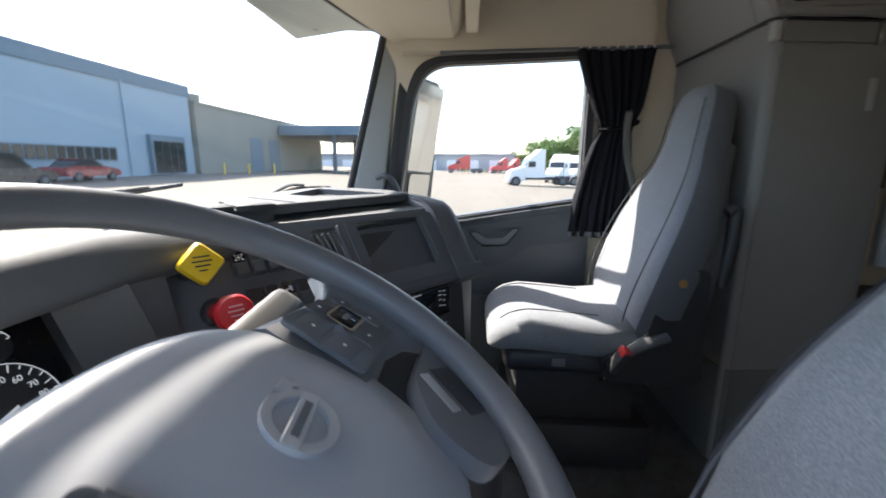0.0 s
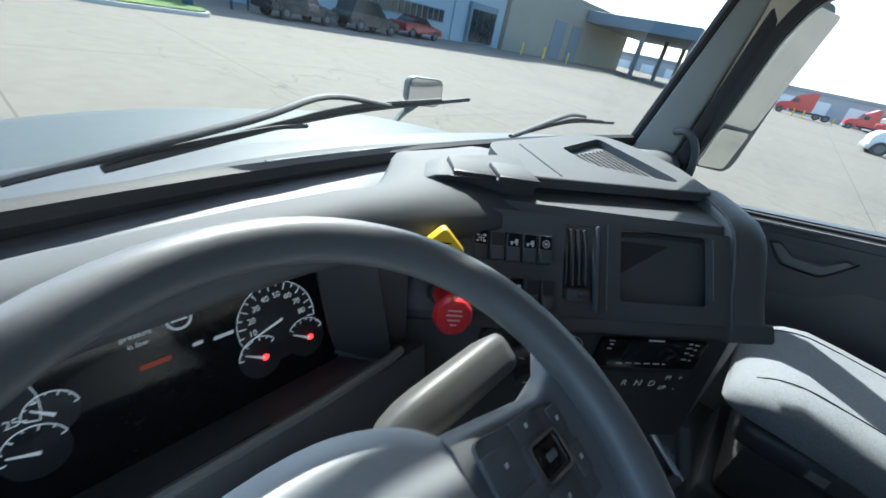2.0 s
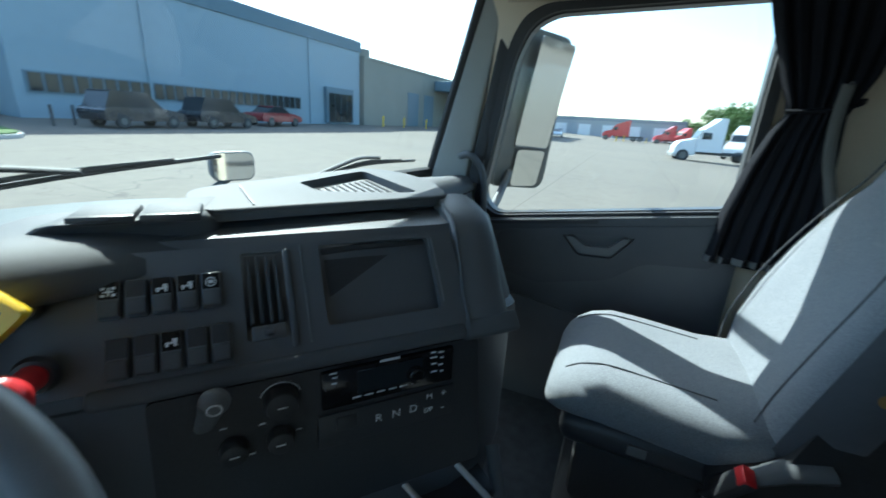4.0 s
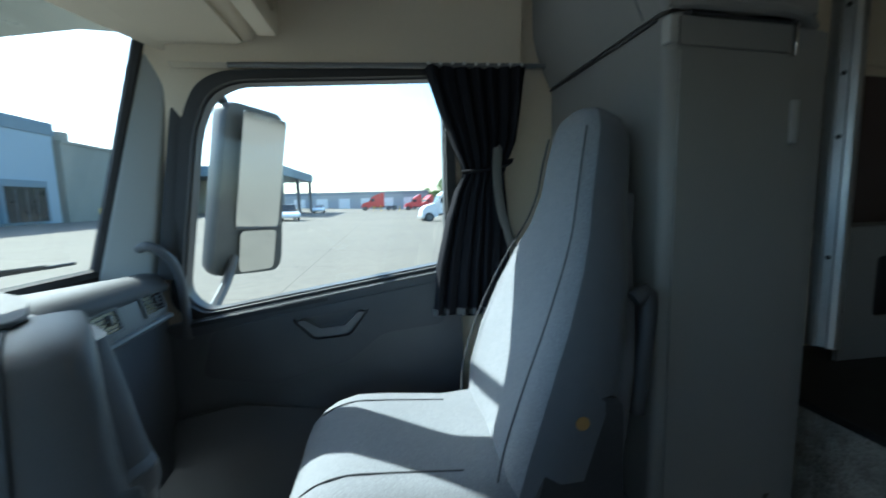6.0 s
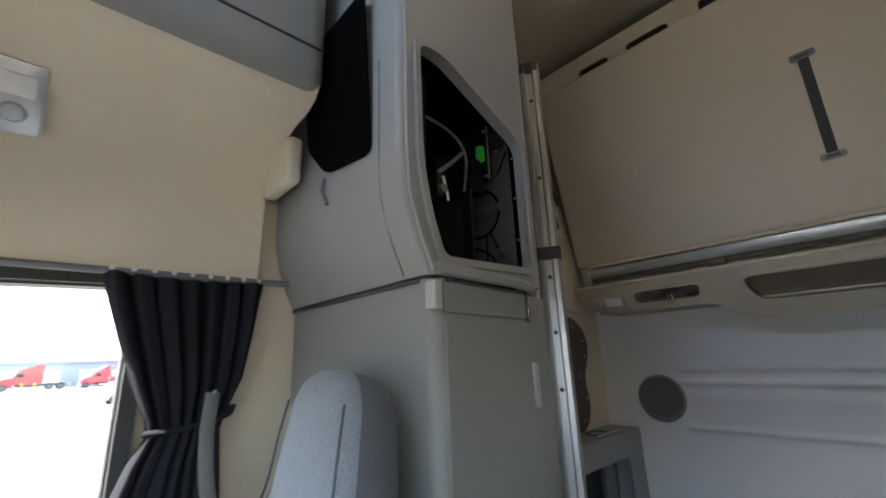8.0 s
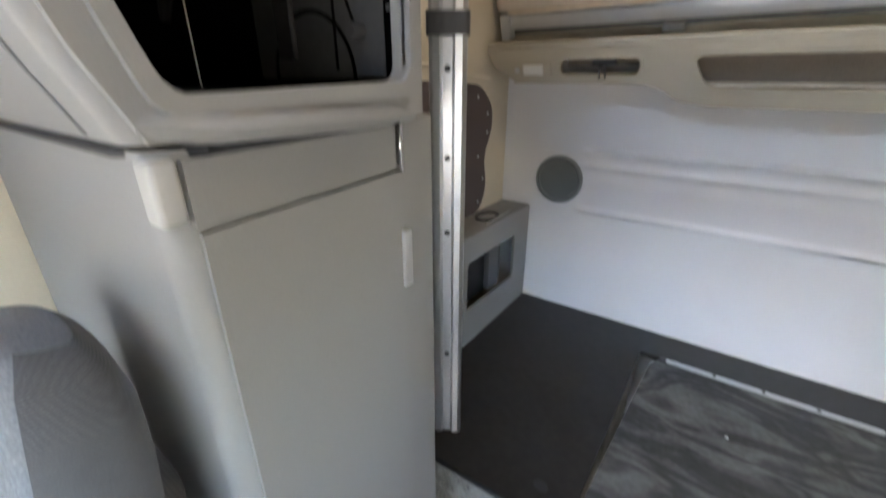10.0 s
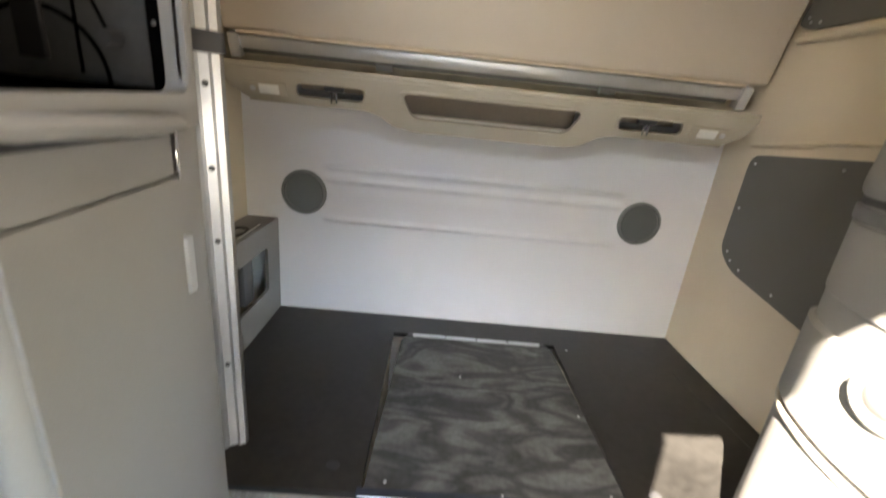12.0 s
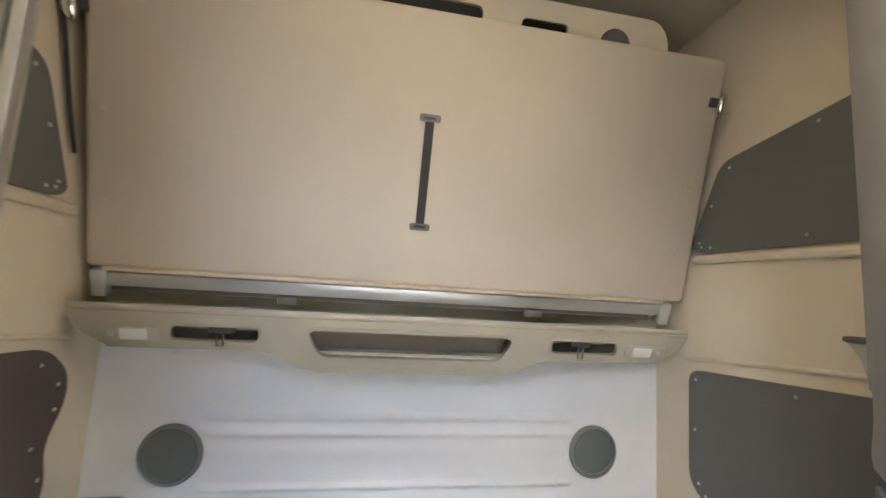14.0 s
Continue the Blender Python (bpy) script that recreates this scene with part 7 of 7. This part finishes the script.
# ---- outside of the cab ----
def passenger_mirror():
    d = thing("door_mirror", "tall grey door mirror with two mirror glasses outside the passenger window", "mirror", (1.80, 2.66, 0.70))
    u, v = Vector((0.892, -0.452, 0)), Vector((0, 0, 1))
    m = axes((1.835, 2.655, 0.91), u, v) @ Matrix.Rotation(radians(8), 4, "X")
    prof = rounded([(-0.245, -0.205), (0.192, -0.245), (0.158, 0.540), (-0.185, 0.545)], [0.05, 0.09, 0.07, 0.06], 6)
    part("housing", loft([[tuple(m @ Vector((0.0 + p[0] * q, 0.15 + (p[1] - 0.15) * (0.9 + 0.1 * q), h))) for p in prof] for q, h in ((0.45, -0.13), (0.85, -0.10), (0.97, -0.05), (1.0, -0.02), (0.99, 0.0), (0.97, 0.006))]), MIRROR_SHELL, d, "dark blue-grey mirror shell")
    tip = lambda y: m @ Matrix.Translation((0, y, 0.026)) @ Matrix.Rotation(radians(3.5), 4, "X") @ Matrix.Translation((0, -y, 0))
    part("main_glass", plate(rounded([(-0.135, 0.009), (0.137, -0.008), (0.134, 0.508), (-0.135, 0.518)], 0.02), [], 0.003, tip(0.25)), MIRROR, d, "main mirror glass")
    part("wide_glass", plate(rounded([(-0.105, -0.210), (0.118, -0.222), (0.116, -0.022), (-0.115, -0.012)], 0.03), [], 0.003, tip(-0.12) @ Matrix.Translation((0, 0, -0.012))), MIRROR, d, "wide angle mirror glass")
    part("divider", tube([m @ Vector((-0.13, 0.0, 0.010)), m @ Vector((0.14, -0.014, 0.010))], 0.006, 8), BLACK, d)
    part("arm", tube(smooth_path([(1.72, 2.72, 0.78), (1.62, 2.73, 0.68), (1.36, 2.70, 0.60), (1.12, 2.62, 0.58)], 5), 0.02, 8), BLACK, d, "lower mirror arm")
    part("arm", tube(smooth_path([(1.78, 2.70, 1.40), (1.66, 2.71, 1.48), (1.36, 2.68, 1.53), (1.12, 2.62, 1.52)], 5), 0.02, 8), BLACK, d, "upper mirror arm")


passenger_mirror()


def wiper(pts, blade, label):
    d = thing("wiper", label, "wiper", pts[0], "windscreen wipers")
    part("arm", tube(smooth_path(pts, 5), [0.012] * (5 * (len(pts) - 1) + 1), 8, flat=0.5), RUBBER, d)
    part("blade", tube(smooth_path(blade, 5), 0.008, 6, flat=0.7), RUBBER, d)
    part("frame", tube(smooth_path([Vector(blade[0]).lerp(Vector(blade[-1]), 0.15) + Vector((0, -0.0, 0.012)), Vector(blade[0]).lerp(Vector(blade[-1]), 0.5) + Vector((0, 0, 0.03)), Vector(blade[0]).lerp(Vector(blade[-1]), 0.85) + Vector((0, 0, 0.012))], 5), 0.005, 6), RUBBER, d)
    part("hose", tube(smooth_path([pts[0], Vector(pts[1]) + Vector((0.02, 0.01, -0.02)), Vector(pts[1]) + Vector((0.12, 0.01, -0.015))], 5), 0.004, 6), RUBBER, d)


wiper([(-0.62, 3.10, 0.80), (-0.32, 3.09, 0.868), (-0.14, 3.13, 0.90), (0.02, 3.12, 0.885)], [(-0.52, 3.09, 0.808), (-0.1, 3.13, 0.868), (0.35, 3.15, 0.895)], "black windscreen wiper parked low on the driver side")
wiper([(0.52, 3.08, 0.80), (0.75, 3.05, 0.858), (0.85, 3.05, 0.870), (0.95, 3.04, 0.866)], [(0.55, 3.08, 0.805), (0.85, 3.05, 0.845), (1.17, 3.0, 0.846)], "black windscreen wiper parked low on the passenger side")
hood = thing("truck_hood", "grey-green painted truck hood and cowl ahead of the windscreen", "hood", (0, 3.6, 0.3))
part("cowl", loft([[(x, y0 - 0.10 * (x / 1.06) ** 2 * k, z) for x in [-1.06 + 0.212 * i for i in range(11)]] for y0, z, k in ((3.03, 0.745, 1.8), (3.10, 0.765, 1.8), (3.22, 0.76, 1.6), (3.34, 0.745, 1.5))], closed=False, caps=False), BLACK, hood, "black cowl grille")
part("panel", loft([[(x * w, y, z - 0.10 * (x / 1.06) ** 2 - 0.05 * (x / 1.06) ** 6) for x in [-1.06 + 0.106 * i for i in range(21)]] for y, z, w in ((3.18, 0.735, 1.0), (3.5, 0.735, 0.98), (3.8, 0.70, 0.95), (4.2, 0.60, 0.88), (4.5, 0.44, 0.80), (4.6, 0.1, 0.78))], closed=False, caps=False), HOOD, hood, "sloping painted hood", 60)
_cw = []
for _i in range(21):
    _u = -1 + 0.1 * _i
    _w = shield(_u, 0)
    _cw.append([(_w.x, _w.y + a, _w.z + b - 0.06 * _u * _u) for a, b in ((0.0, -0.03), (0.03, -0.004), (0.10, -0.014), (0.17, -0.032), (0.20, -0.07))])
part("cowl", loft(_cw, closed=False, caps=False), RUBBER, hood, "black plastic cowl below the windscreen", 60)
for _i in range(9):
    _x = -0.8 + 0.2 * _i
    part("cowl_slot", rbox(_x - 0.07, _x + 0.07, shield(_x / 1.06, 0).y + 0.06, shield(_x / 1.06, 0).y + 0.075, 0.775, 0.785, 0.002), BLACK, hood)
hm = thing("hood_mirror", "small white-backed round-cornered mirror on the hood", "mirror", (0.95, 3.95, 0.6))
HMM = axes((1.10, 4.0, 0.73), (0.95, -0.3, 0), (0, 0, 1))
part("housing", loft([[tuple(HMM @ Vector((p[0] * q, p[1] * q, h))) for p in rounded([(-0.11, -0.075), (0.11, -0.075), (0.11, 0.075), (-0.11, 0.075)], 0.05, 5)] for q, h in ((0.5, -0.09), (0.9, -0.06), (1.0, 0.0), (0.96, 0.008))]), PANEL_GREY, hm)
part("glass", plate(rounded([(-0.10, -0.066), (0.10, -0.066), (0.10, 0.066), (-0.10, 0.066)], 0.04, 5), [], 0.003, HMM @ Matrix.Translation((0, 0, 0.0085))), MIRROR, hm)
part("arm", tube(smooth_path([(1.08, 4.03, 0.66), (0.95, 4.0, 0.62), (0.80, 3.9, 0.60)], 4), 0.018, 8), HOOD, hm)
VISOR = material("tinted_visor", (0.24, 0.29, 0.27), 0.3, vary=0.05, bump=0, coat=0.3)
vis = thing("outer_sun_visor", "grey-green outer sun visor above the windscreen", "sun visor", (0, 3.1, 1.5))


def visor_strip(name, section, label="", span=(-1.02, 1.02)):
    """A strip along the top of the windscreen from its forward and upward offsets."""
    part(name, loft([[tuple(shield(u, 1) + Vector((0, dy * (1 + u * u), dz - 0.012))) for u in [span[0] + (span[1] - span[0]) * i / 20 for i in range(21)]] for dy, dz in section], closed=False, caps=False), VISOR, vis, label)


visor_strip("blade", ((0.03, 0.03), (0.09, 0.035), (0.196, 0.004), (0.196, -0.002), (0.085, 0.028), (0.03, 0.022)))
# invented bar, out of view: its shadow makes the bands on the hub
visor_strip("shadow_bar", ((0.206, 0.002), (0.217, 0.0), (0.217, -0.006), (0.206, -0.004), (0.206, 0.002)), "unseen thin bar added to cast shadow bands on the wheel hub", (-0.8, 0.25))
for _u in (-0.75, -0.28, 0.2):
    part("bracket", rbox(-0.006, 0.006, -0.01, 0.03, -0.006, 0.006, 0.002, 1, Matrix.Translation(shield(_u, 1) + Vector((0, 0.18 * (1 + _u * _u), -0.012)))), BLACK, vis, "small bracket for the added shadow bar")


# ---- the yard outside ----
def gz(y):
    return GROUND_Z + SLOPE * y


_b = bmesh.new()
_b.faces.new([_b.verts.new((x, y, gz(y))) for x, y in ((-3000, -3000), (3000, -3000), (3000, 3000), (-3000, 3000))])
structure("ground", _b, CONCRETE, "pale sunlit concrete truck yard")


def building():
    d = thing("warehouse", "blue-grey clad warehouse with a dark parapet and a strip of windows", "building", (18, 36, gz(31)))
    z0 = gz(31) - 0.5
    part("wall", rbox(11.2, 41.3, 31, 60, z0, 8.0, 0, 1), BLUE_WALL, d)
    part("set_back_wall", rbox(-30, 11.2, 37, 60, z0, 6.5, 0, 1), DARK_BLUE, d, "darker set-back wall")
    part("parapet", rbox(11.1, 41.5, 30.9, 60.1, 7.45, 8.55, 0.02, 1), DARK_BLUE, d, "dark parapet")
    band = part("window_band", rbox(11.7, 31.75, 30.92, 31.05, 1.10, 2.20, 0.01, 1), DARK_BLUE, d)
    for k in range(28):
        part("pane", rbox(11.82 + 0.71 * k, 12.40 + 0.71 * k, 30.88, 30.95, 1.20, 2.10, 0.01, 1), WIN_DARK, band)
    dr = part("entrance", rbox(35.1, 39.6, 30.6, 31.02, 0.0, 3.45, 0.02, 1), DARK_BLUE, d, "glazed entrance")
    for k in range(4):
        part("pane", rbox(35.4 + 1.0 * k, 36.3 + 1.0 * k, 30.55, 30.63, 0.1, 2.9, 0.01, 1), WIN_DARK, dr)
    for x in (18, 33):
        part("downpipe", rbox(x - 0.08, x + 0.08, 30.85, 31.0, z0, 7.6, 0.01, 1), BLUE_WALL, d)


building()


def wing():
    d = thing("workshop_wing", "low tan block workshop wing with a canopy on posts", "building", (58, 30, gz(30)))
    z0 = gz(30) - 0.6
    part("wall", rbox(41.6, 78, 30.6, 58, z0, 6.95, 0, 1), TAN_WALL, d)
    part("parapet", rbox(41.6, 78.1, 30.5, 58, 6.9, 7.2, 0.02, 1), TAN_WALL, d)
    part("roof_tank", cyl(1.2, 1.2, 0.9, 20, Matrix.Translation((43.0, 32.2, 7.15))), TAN_WALL, d, "low round drum on the roof")
    part("canopy", rbox(60, 84, 16, 30.4, 5.0, 6.4, 0.03, 1), DARK_BLUE, d, "slate canopy")
    for x in (61, 72, 83):
        for y in (16.5, 22.5):
            part("post", rbox(x - 0.25, x + 0.25, y - 0.25, y + 0.25, gz(y), 5.0, 0.02, 1), PANEL_GREY, d)
    for x in (52, 57):
        part("door", rbox(x, x + 3.2, 30.52, 30.65, z0, 4.2, 0.02, 1), DARK_BLUE, d)


wing()


def bollard(x, y):
    d = thing("bollard", "yellow painted steel bollard", "bollard", (x, y, gz(y)), "yellow bollards")
    part("tube", cyl(0.09, 0.09, 1.15, 14, Matrix.Translation((x, y, gz(y)))), YELLOW, d)
    part("cap", ball(0.09, Matrix.Translation((x, y, gz(y) + 1.15)), u=12, v=8), YELLOW, d)


for _p in ((43.2, 29.0), (46.8, 28.2), (49.2, 26.3), (88, 4.5), (92, 3.2), (95, -1)):
    bollard(*_p)


def wheel_part(p, r, w, parent, name="wheel"):
    k = part(name, cyl(r, r, w, 20, Matrix.Translation(p) @ pose(0, 0, 0, 90)), RUBBER, parent)
    part("rim", cyl(r * 0.6, r * 0.5, w + 0.03, 16, Matrix.Translation((p[0], p[1] + 0.015, p[2])) @ pose(0, 0, 0, 90)), PAD_GREY, k)


def car(x, y, turn, paint, label, van=False):
    """A parked car, its nose along local +x."""
    d = thing("parked_car", label, "car", (0, 0, 0), "parked cars")
    h = 1.75 if van else 1.45
    body = [(-2.25, 0.35), (-2.3, 0.75), (-2.2, 0.95), (-1.9 if van else -1.3, 1.0), (1.0, 0.98), (2.1, 0.78), (2.3, 0.6), (2.25, 0.35)]
    roof = [(-2.1 if van else -1.6, 0.95), (-1.75 if van else -0.9, h), (0.1, h), (1.05, 0.95)]
    m = XZ(0)
    part("body", plate(rounded(body, 0.12), [], -1.8, m @ Matrix.Translation((0, 0, 0.9))), paint, d)
    part("cabin", loft([[(a[0], sy, a[1]) for a in roof] for sy in (-0.75, 0.75)]), WIN_DARK, d, "dark glazed cabin")
    part("roof", rbox(-1.8 if van else -0.95, 0.12, -0.72, 0.72, h - 0.06, h + 0.02, 0.03, 2), paint, d)
    for wx in (-1.4, 1.4):
        for wy in (-0.72, 0.92):
            wheel_part((wx, wy, 0.33), 0.33, 0.2, d)
    d.matrix_world = Matrix.Translation((x, y, gz(y))) @ Matrix.Rotation(radians(turn), 4, "Z")
    return d


car(14.0, 26.2, 8, DARK_PAINT, "dark parked sport utility car in front of the warehouse", True)
car(19.2, 26.4, 6, DARK_PAINT, "black parked van in front of the warehouse", True)
car(25.6, 28.2, 5, MAROON, "maroon parked car in front of the warehouse", False)
car(4.6, 31.9, 6, BLUE_PAINT, "dark blue parked saloon car beyond the lawn", False)
car(5.6, 35.0, 183, WHITE_PAINT, "white parked pickup beyond the lawn", True)
car(46.5, 12.6, 200, WHITE_PAINT, "white parked pickup in the yard", True)
car(74, 13.6, 185, WHITE_PAINT, "white parked saloon car far in the yard", False)


def semi(x, y, turn, paint, label, sleeper=2.6):
    """A parked semi tractor, its nose along local +x."""
    d = thing("parked_truck", label, "truck", (0, 0, 0), "parked trucks")
    m = XZ(0)
    cab = [(-sleeper, 0.9), (-sleeper, 3.95), (-sleeper + 0.5, 3.98), (-0.2, 3.3), (0.3, 3.0), (0.75, 2.1), (0.75, 0.9)]
    nose = [(0.7, 0.55), (0.7, 2.1), (2.1, 1.75), (2.5, 1.3), (2.55, 0.5)]
    part("cab", plate(rounded(cab, 0.15), [], -2.3, m @ Matrix.Translation((0, 0, 1.15))), paint, d)
    part("hood", plate(rounded(nose, 0.15), [], -2.0, m @ Matrix.Translation((0, 0, 1.0))), paint, d)
    part("windscreen", loft([[(0.42, sy, 2.88), (0.84, sy, 2.12), (0.76, sy, 2.10), (0.34, sy, 2.86)] for sy in (-1.0, 1.0)]), WIN_DARK, d)
    for sy in (-1.16, 1.16):
        part("side_window", rbox(-0.35, 0.45, sy - 0.02, sy + 0.02, 2.05, 2.65, 0.05, 2), WIN_DARK, d)
    part("bumper", rbox(2.3, 2.65, -1.1, 1.1, 0.35, 0.75, 0.08, 2), SILVER, d)
    part("chassis", rbox(-5.4, 0.5, -0.45, 0.45, 0.65, 0.95, 0.02, 1), BLACK, d)
    for wx in (1.75, -3.5, -4.8):
        for wy in (-0.85, 1.15):
            wheel_part((wx, wy, 0.52), 0.52, 0.3, d)
    d.matrix_world = Matrix.Translation((x, y, gz(y))) @ Matrix.Rotation(radians(turn), 4, "Z")
    return d


semi(95, 5.0, 92, RED_PAINT, "red parked semi tractor at the far fence")
semi(106, -5.2, 96, RED_PAINT, "red parked semi tractor at the far fence", 1.6)
semi(114, -9.0, 120, RED_PAINT, "red parked semi tractor at the far fence", 1.6)
semi(46.7, -4.3, 97, WHITE_PAINT, "white parked semi tractor seen from its side", 1.4)
for _k in range(4):
    semi(60 + 3.5 * _k, -10.2 - 3.0 * _k, 150, WHITE_PAINT, "white parked semi tractor in a row", 1.6)

fence = thing("far_building", "long low grey building closing the yard", "building", (120, 20, gz(20)))
part("wall", rbox(118, 130, -10, 70, gz(0) - 1, 3.2, 0, 1), material("far_grey_wall", (0.36, 0.38, 0.40), 0.8, vary=0.05, grain=1, bump=0), fence)
part("parapet", rbox(117.8, 130, -10, 70, 3.0, 3.8, 0, 1), material("far_parapet", (0.25, 0.28, 0.31), 0.8, vary=0.05, grain=1, bump=0), fence)
for _k in range(12):
    part("dock_door", rbox(117.85, 118.1, -6 + 6 * _k, -3 + 6 * _k, gz(0), 2.0, 0.02, 1), WHITE_PAINT, fence)


def trailer(x, y, turn):
    d = thing("parked_trailer", "grey box trailer added behind as a dark form for the mirror", "trailer", (0, 0, 0), "parked trailers")
    part("box", rbox(-6.5, 6.5, -1.25, 1.25, 1.1, 3.9, 0.04, 1), TRAILER, d)
    part("skirt", rbox(-6.3, 6.3, -1.1, 1.1, 0.85, 1.1, 0.02, 1), BLACK, d)
    for wx in (-5.2, -4.0):
        for wy in (-0.95, 1.2):
            wheel_part((wx, wy, 0.5), 0.5, 0.28, d)
    part("landing_leg", rbox(3.6, 3.8, -0.9, 0.9, 0.0, 0.9, 0.02, 1), SILVER, d)
    d.matrix_world = Matrix.Translation((x, y, gz(y))) @ Matrix.Rotation(radians(turn), 4, "Z")


TRAILER = material("trailer_grey", (0.16, 0.17, 0.17), 0.5, vary=0.1, grain=2, bump=0.05)
# row added behind the cab only to give the door mirror dark reflections
for _k in range(5):
    trailer(9 + 4.2 * _k, -42 - 0.6 * _k, 88)


def lawn(pts, label):
    pts = rounded(pts, 0.8, 5)
    d = thing("lawn_island", label, "lawn", (pts[0][0], pts[0][1], gz(pts[0][1])), "lawn islands")
    b = loft([[(p[0], p[1], gz(p[1]) - 0.05) for p in pts], [(p[0], p[1], gz(p[1]) + 0.14) for p in pts]])
    part("kerb", b, material("kerb_concrete", (0.5, 0.48, 0.44), 0.9, vary=0.1, grain=4), d)
    cx, cy = sum(p[0] for p in pts) / len(pts), sum(p[1] for p in pts) / len(pts)
    g = [(cx + (p[0] - cx) * 0.96, cy + (p[1] - cy) * 0.93) for p in pts]
    part("turf", loft([[(p[0], p[1], gz(p[1]) + 0.12) for p in g], [(p[0], p[1], gz(p[1]) + 0.19) for p in g]]), GRASS, d)


lawn([(1.2, 22.3), (3.6, 21.1), (7.6, 21.7), (8.1, 25.3), (7.9, 26.6), (5.8, 25.3), (2.6, 23.6)], "green lawn island with a concrete kerb")
lawn([(1.0, 24.6), (6.4, 27.9), (7.3, 29.2), (6.1, 30.2), (4.1, 30.0), (1.8, 28.6)], "green lawn island beside the parked cars")
for _x, _y in ((3.8, 23.0), (7.35, 23.6)):
    sg = thing("sign_post", "short blue sign panel on the lawn", "sign", (_x, _y, gz(_y)))
    part("panel", rbox(_x - 0.2, _x + 0.2, _y - 0.06, _y + 0.06, gz(_y) + 0.1, gz(_y) + 1.35, 0.03, 2), BLUE_PAINT, sg)
    part("foot", rbox(_x - 0.12, _x + 0.12, _y - 0.05, _y + 0.05, gz(_y), gz(_y) + 0.2, 0.01, 1), SILVER, sg)
pl = thing("light_pole", "slim pale light pole on the lawn", "pole", (5.35, 25.1, gz(25.1)))
part("mast", cyl(0.10, 0.07, 9.0, 12, Matrix.Translation((5.35, 25.1, gz(25.1)))), SILVER, pl)
part("base", cyl(0.24, 0.22, 0.45, 16, Matrix.Translation((5.35, 25.1, gz(25.1) + 0.1))), TAN_WALL, pl, "concrete base")
for _x, _y in ((10.5, 26.5), (11.6, 27.0), (12.7, 27.3)):
    bp = thing("bollard", "thin black steel bollard before the warehouse", "bollard", (_x, _y, gz(_y)), "black bollards")
    part("tube", cyl(0.06, 0.06, 0.9, 12, Matrix.Translation((_x, _y, gz(_y)))), BLACK, bp)
    part("cap", ball(0.06, Matrix.Translation((_x, _y, gz(_y) + 0.9)), u=10, v=6), BLACK, bp)


def hedge(x0, x1, y0, y1, h, seed):
    """A clipped low hedge of many small leaves."""
    rnd = random.Random(seed)
    vs, fs = [], []
    for _ in range(2600):
        p = Vector((rnd.uniform(x0, x1), rnd.uniform(y0, y1), gz(y0) + h * rnd.random() ** 0.6 + rnd.gauss(0, 0.05)))
        a1 = Vector((rnd.gauss(0, 1), rnd.gauss(0, 1), rnd.gauss(0, 1))).normalized()
        a2 = a1.cross(Vector((rnd.gauss(0, 1), rnd.gauss(0, 1), rnd.gauss(0, 1)))).normalized()
        i = len(vs)
        vs += [p - a1 * 0.13, p + a2 * 0.09, p + a1 * 0.13, p - a2 * 0.09]
        fs.append((i, i + 1, i + 2, i + 3))
    me = bpy.data.meshes.new("hedge")
    me.from_pydata([tuple(v) for v in vs], [], fs)
    me.materials.append(LEAF)
    tagged(new("hedge", me), "low clipped green hedge along the warehouse", "hedge", kind="stuff")


hedge(7.0, 14.5, 33.2, 34.6, 1.0, 5)


def tree(x, y, h, seed):
    rnd = random.Random(seed)
    d = thing("tree", "leafy green tree at the edge of the yard", "tree", (x, y, gz(0)), "trees at the yard")
    z0 = gz(0) - 0.5
    b = tube([(x, y, z0), (x + 0.1, y, z0 + h * 0.3), (x, y + 0.2, z0 + h * 0.6)], [0.3, 0.2, 0.08], 8)
    for k in range(5):
        a = rnd.uniform(0, 6.28)
        s = Vector((x, y, z0 + h * rnd.uniform(0.3, 0.5)))
        tube([s, s + Vector((math.cos(a) * h * 0.12, math.sin(a) * h * 0.12, h * 0.15)), s + Vector((math.cos(a) * h * 0.22, math.sin(a) * h * 0.22, h * 0.3))], [0.12, 0.08, 0.03], 6, b)
    part("trunk", b, BARK, d)
    clumps = [(Vector((x, y, z0 + h * 0.52)) + Vector((rnd.gauss(0, 0.22) * h, rnd.gauss(0, 0.30) * h, rnd.gauss(0, 0.17) * h)), rnd.uniform(0.12, 0.19) * h) for _ in range(14)]
    vs, fs = [], []
    for c, r in clumps:
        for _ in range(150):
            q = Vector((rnd.gauss(0, 1), rnd.gauss(0, 1), rnd.gauss(0, 1))).normalized() * r * rnd.uniform(0.5, 1.05)
            p = c + q
            a1 = Vector((rnd.gauss(0, 1), rnd.gauss(0, 1), rnd.gauss(0, 1))).normalized()
            a2 = a1.cross(Vector((rnd.gauss(0, 1), rnd.gauss(0, 1), rnd.gauss(0, 1)))).normalized()
            s = h * 0.028
            i = len(vs)
            vs += [p - a1 * s, p + a2 * s * 0.6, p + a1 * s, p - a2 * s * 0.6]
            fs.append((i, i + 1, i + 2, i + 3))
    me = bpy.data.meshes.new("crown")
    me.from_pydata([tuple(v) for v in vs], [], fs)
    me.materials.append(LEAF)
    c = new("crown", me)
    c.parent = d
    c.location = -Vector(d.location)


for _k in range(17):
    tree(118 + 6 * (_k % 3), -7.5 - 3.0 * _k, min(17.0, 4.2 + 1.25 * _k + 0.8 * (_k % 2)), 40 + _k)
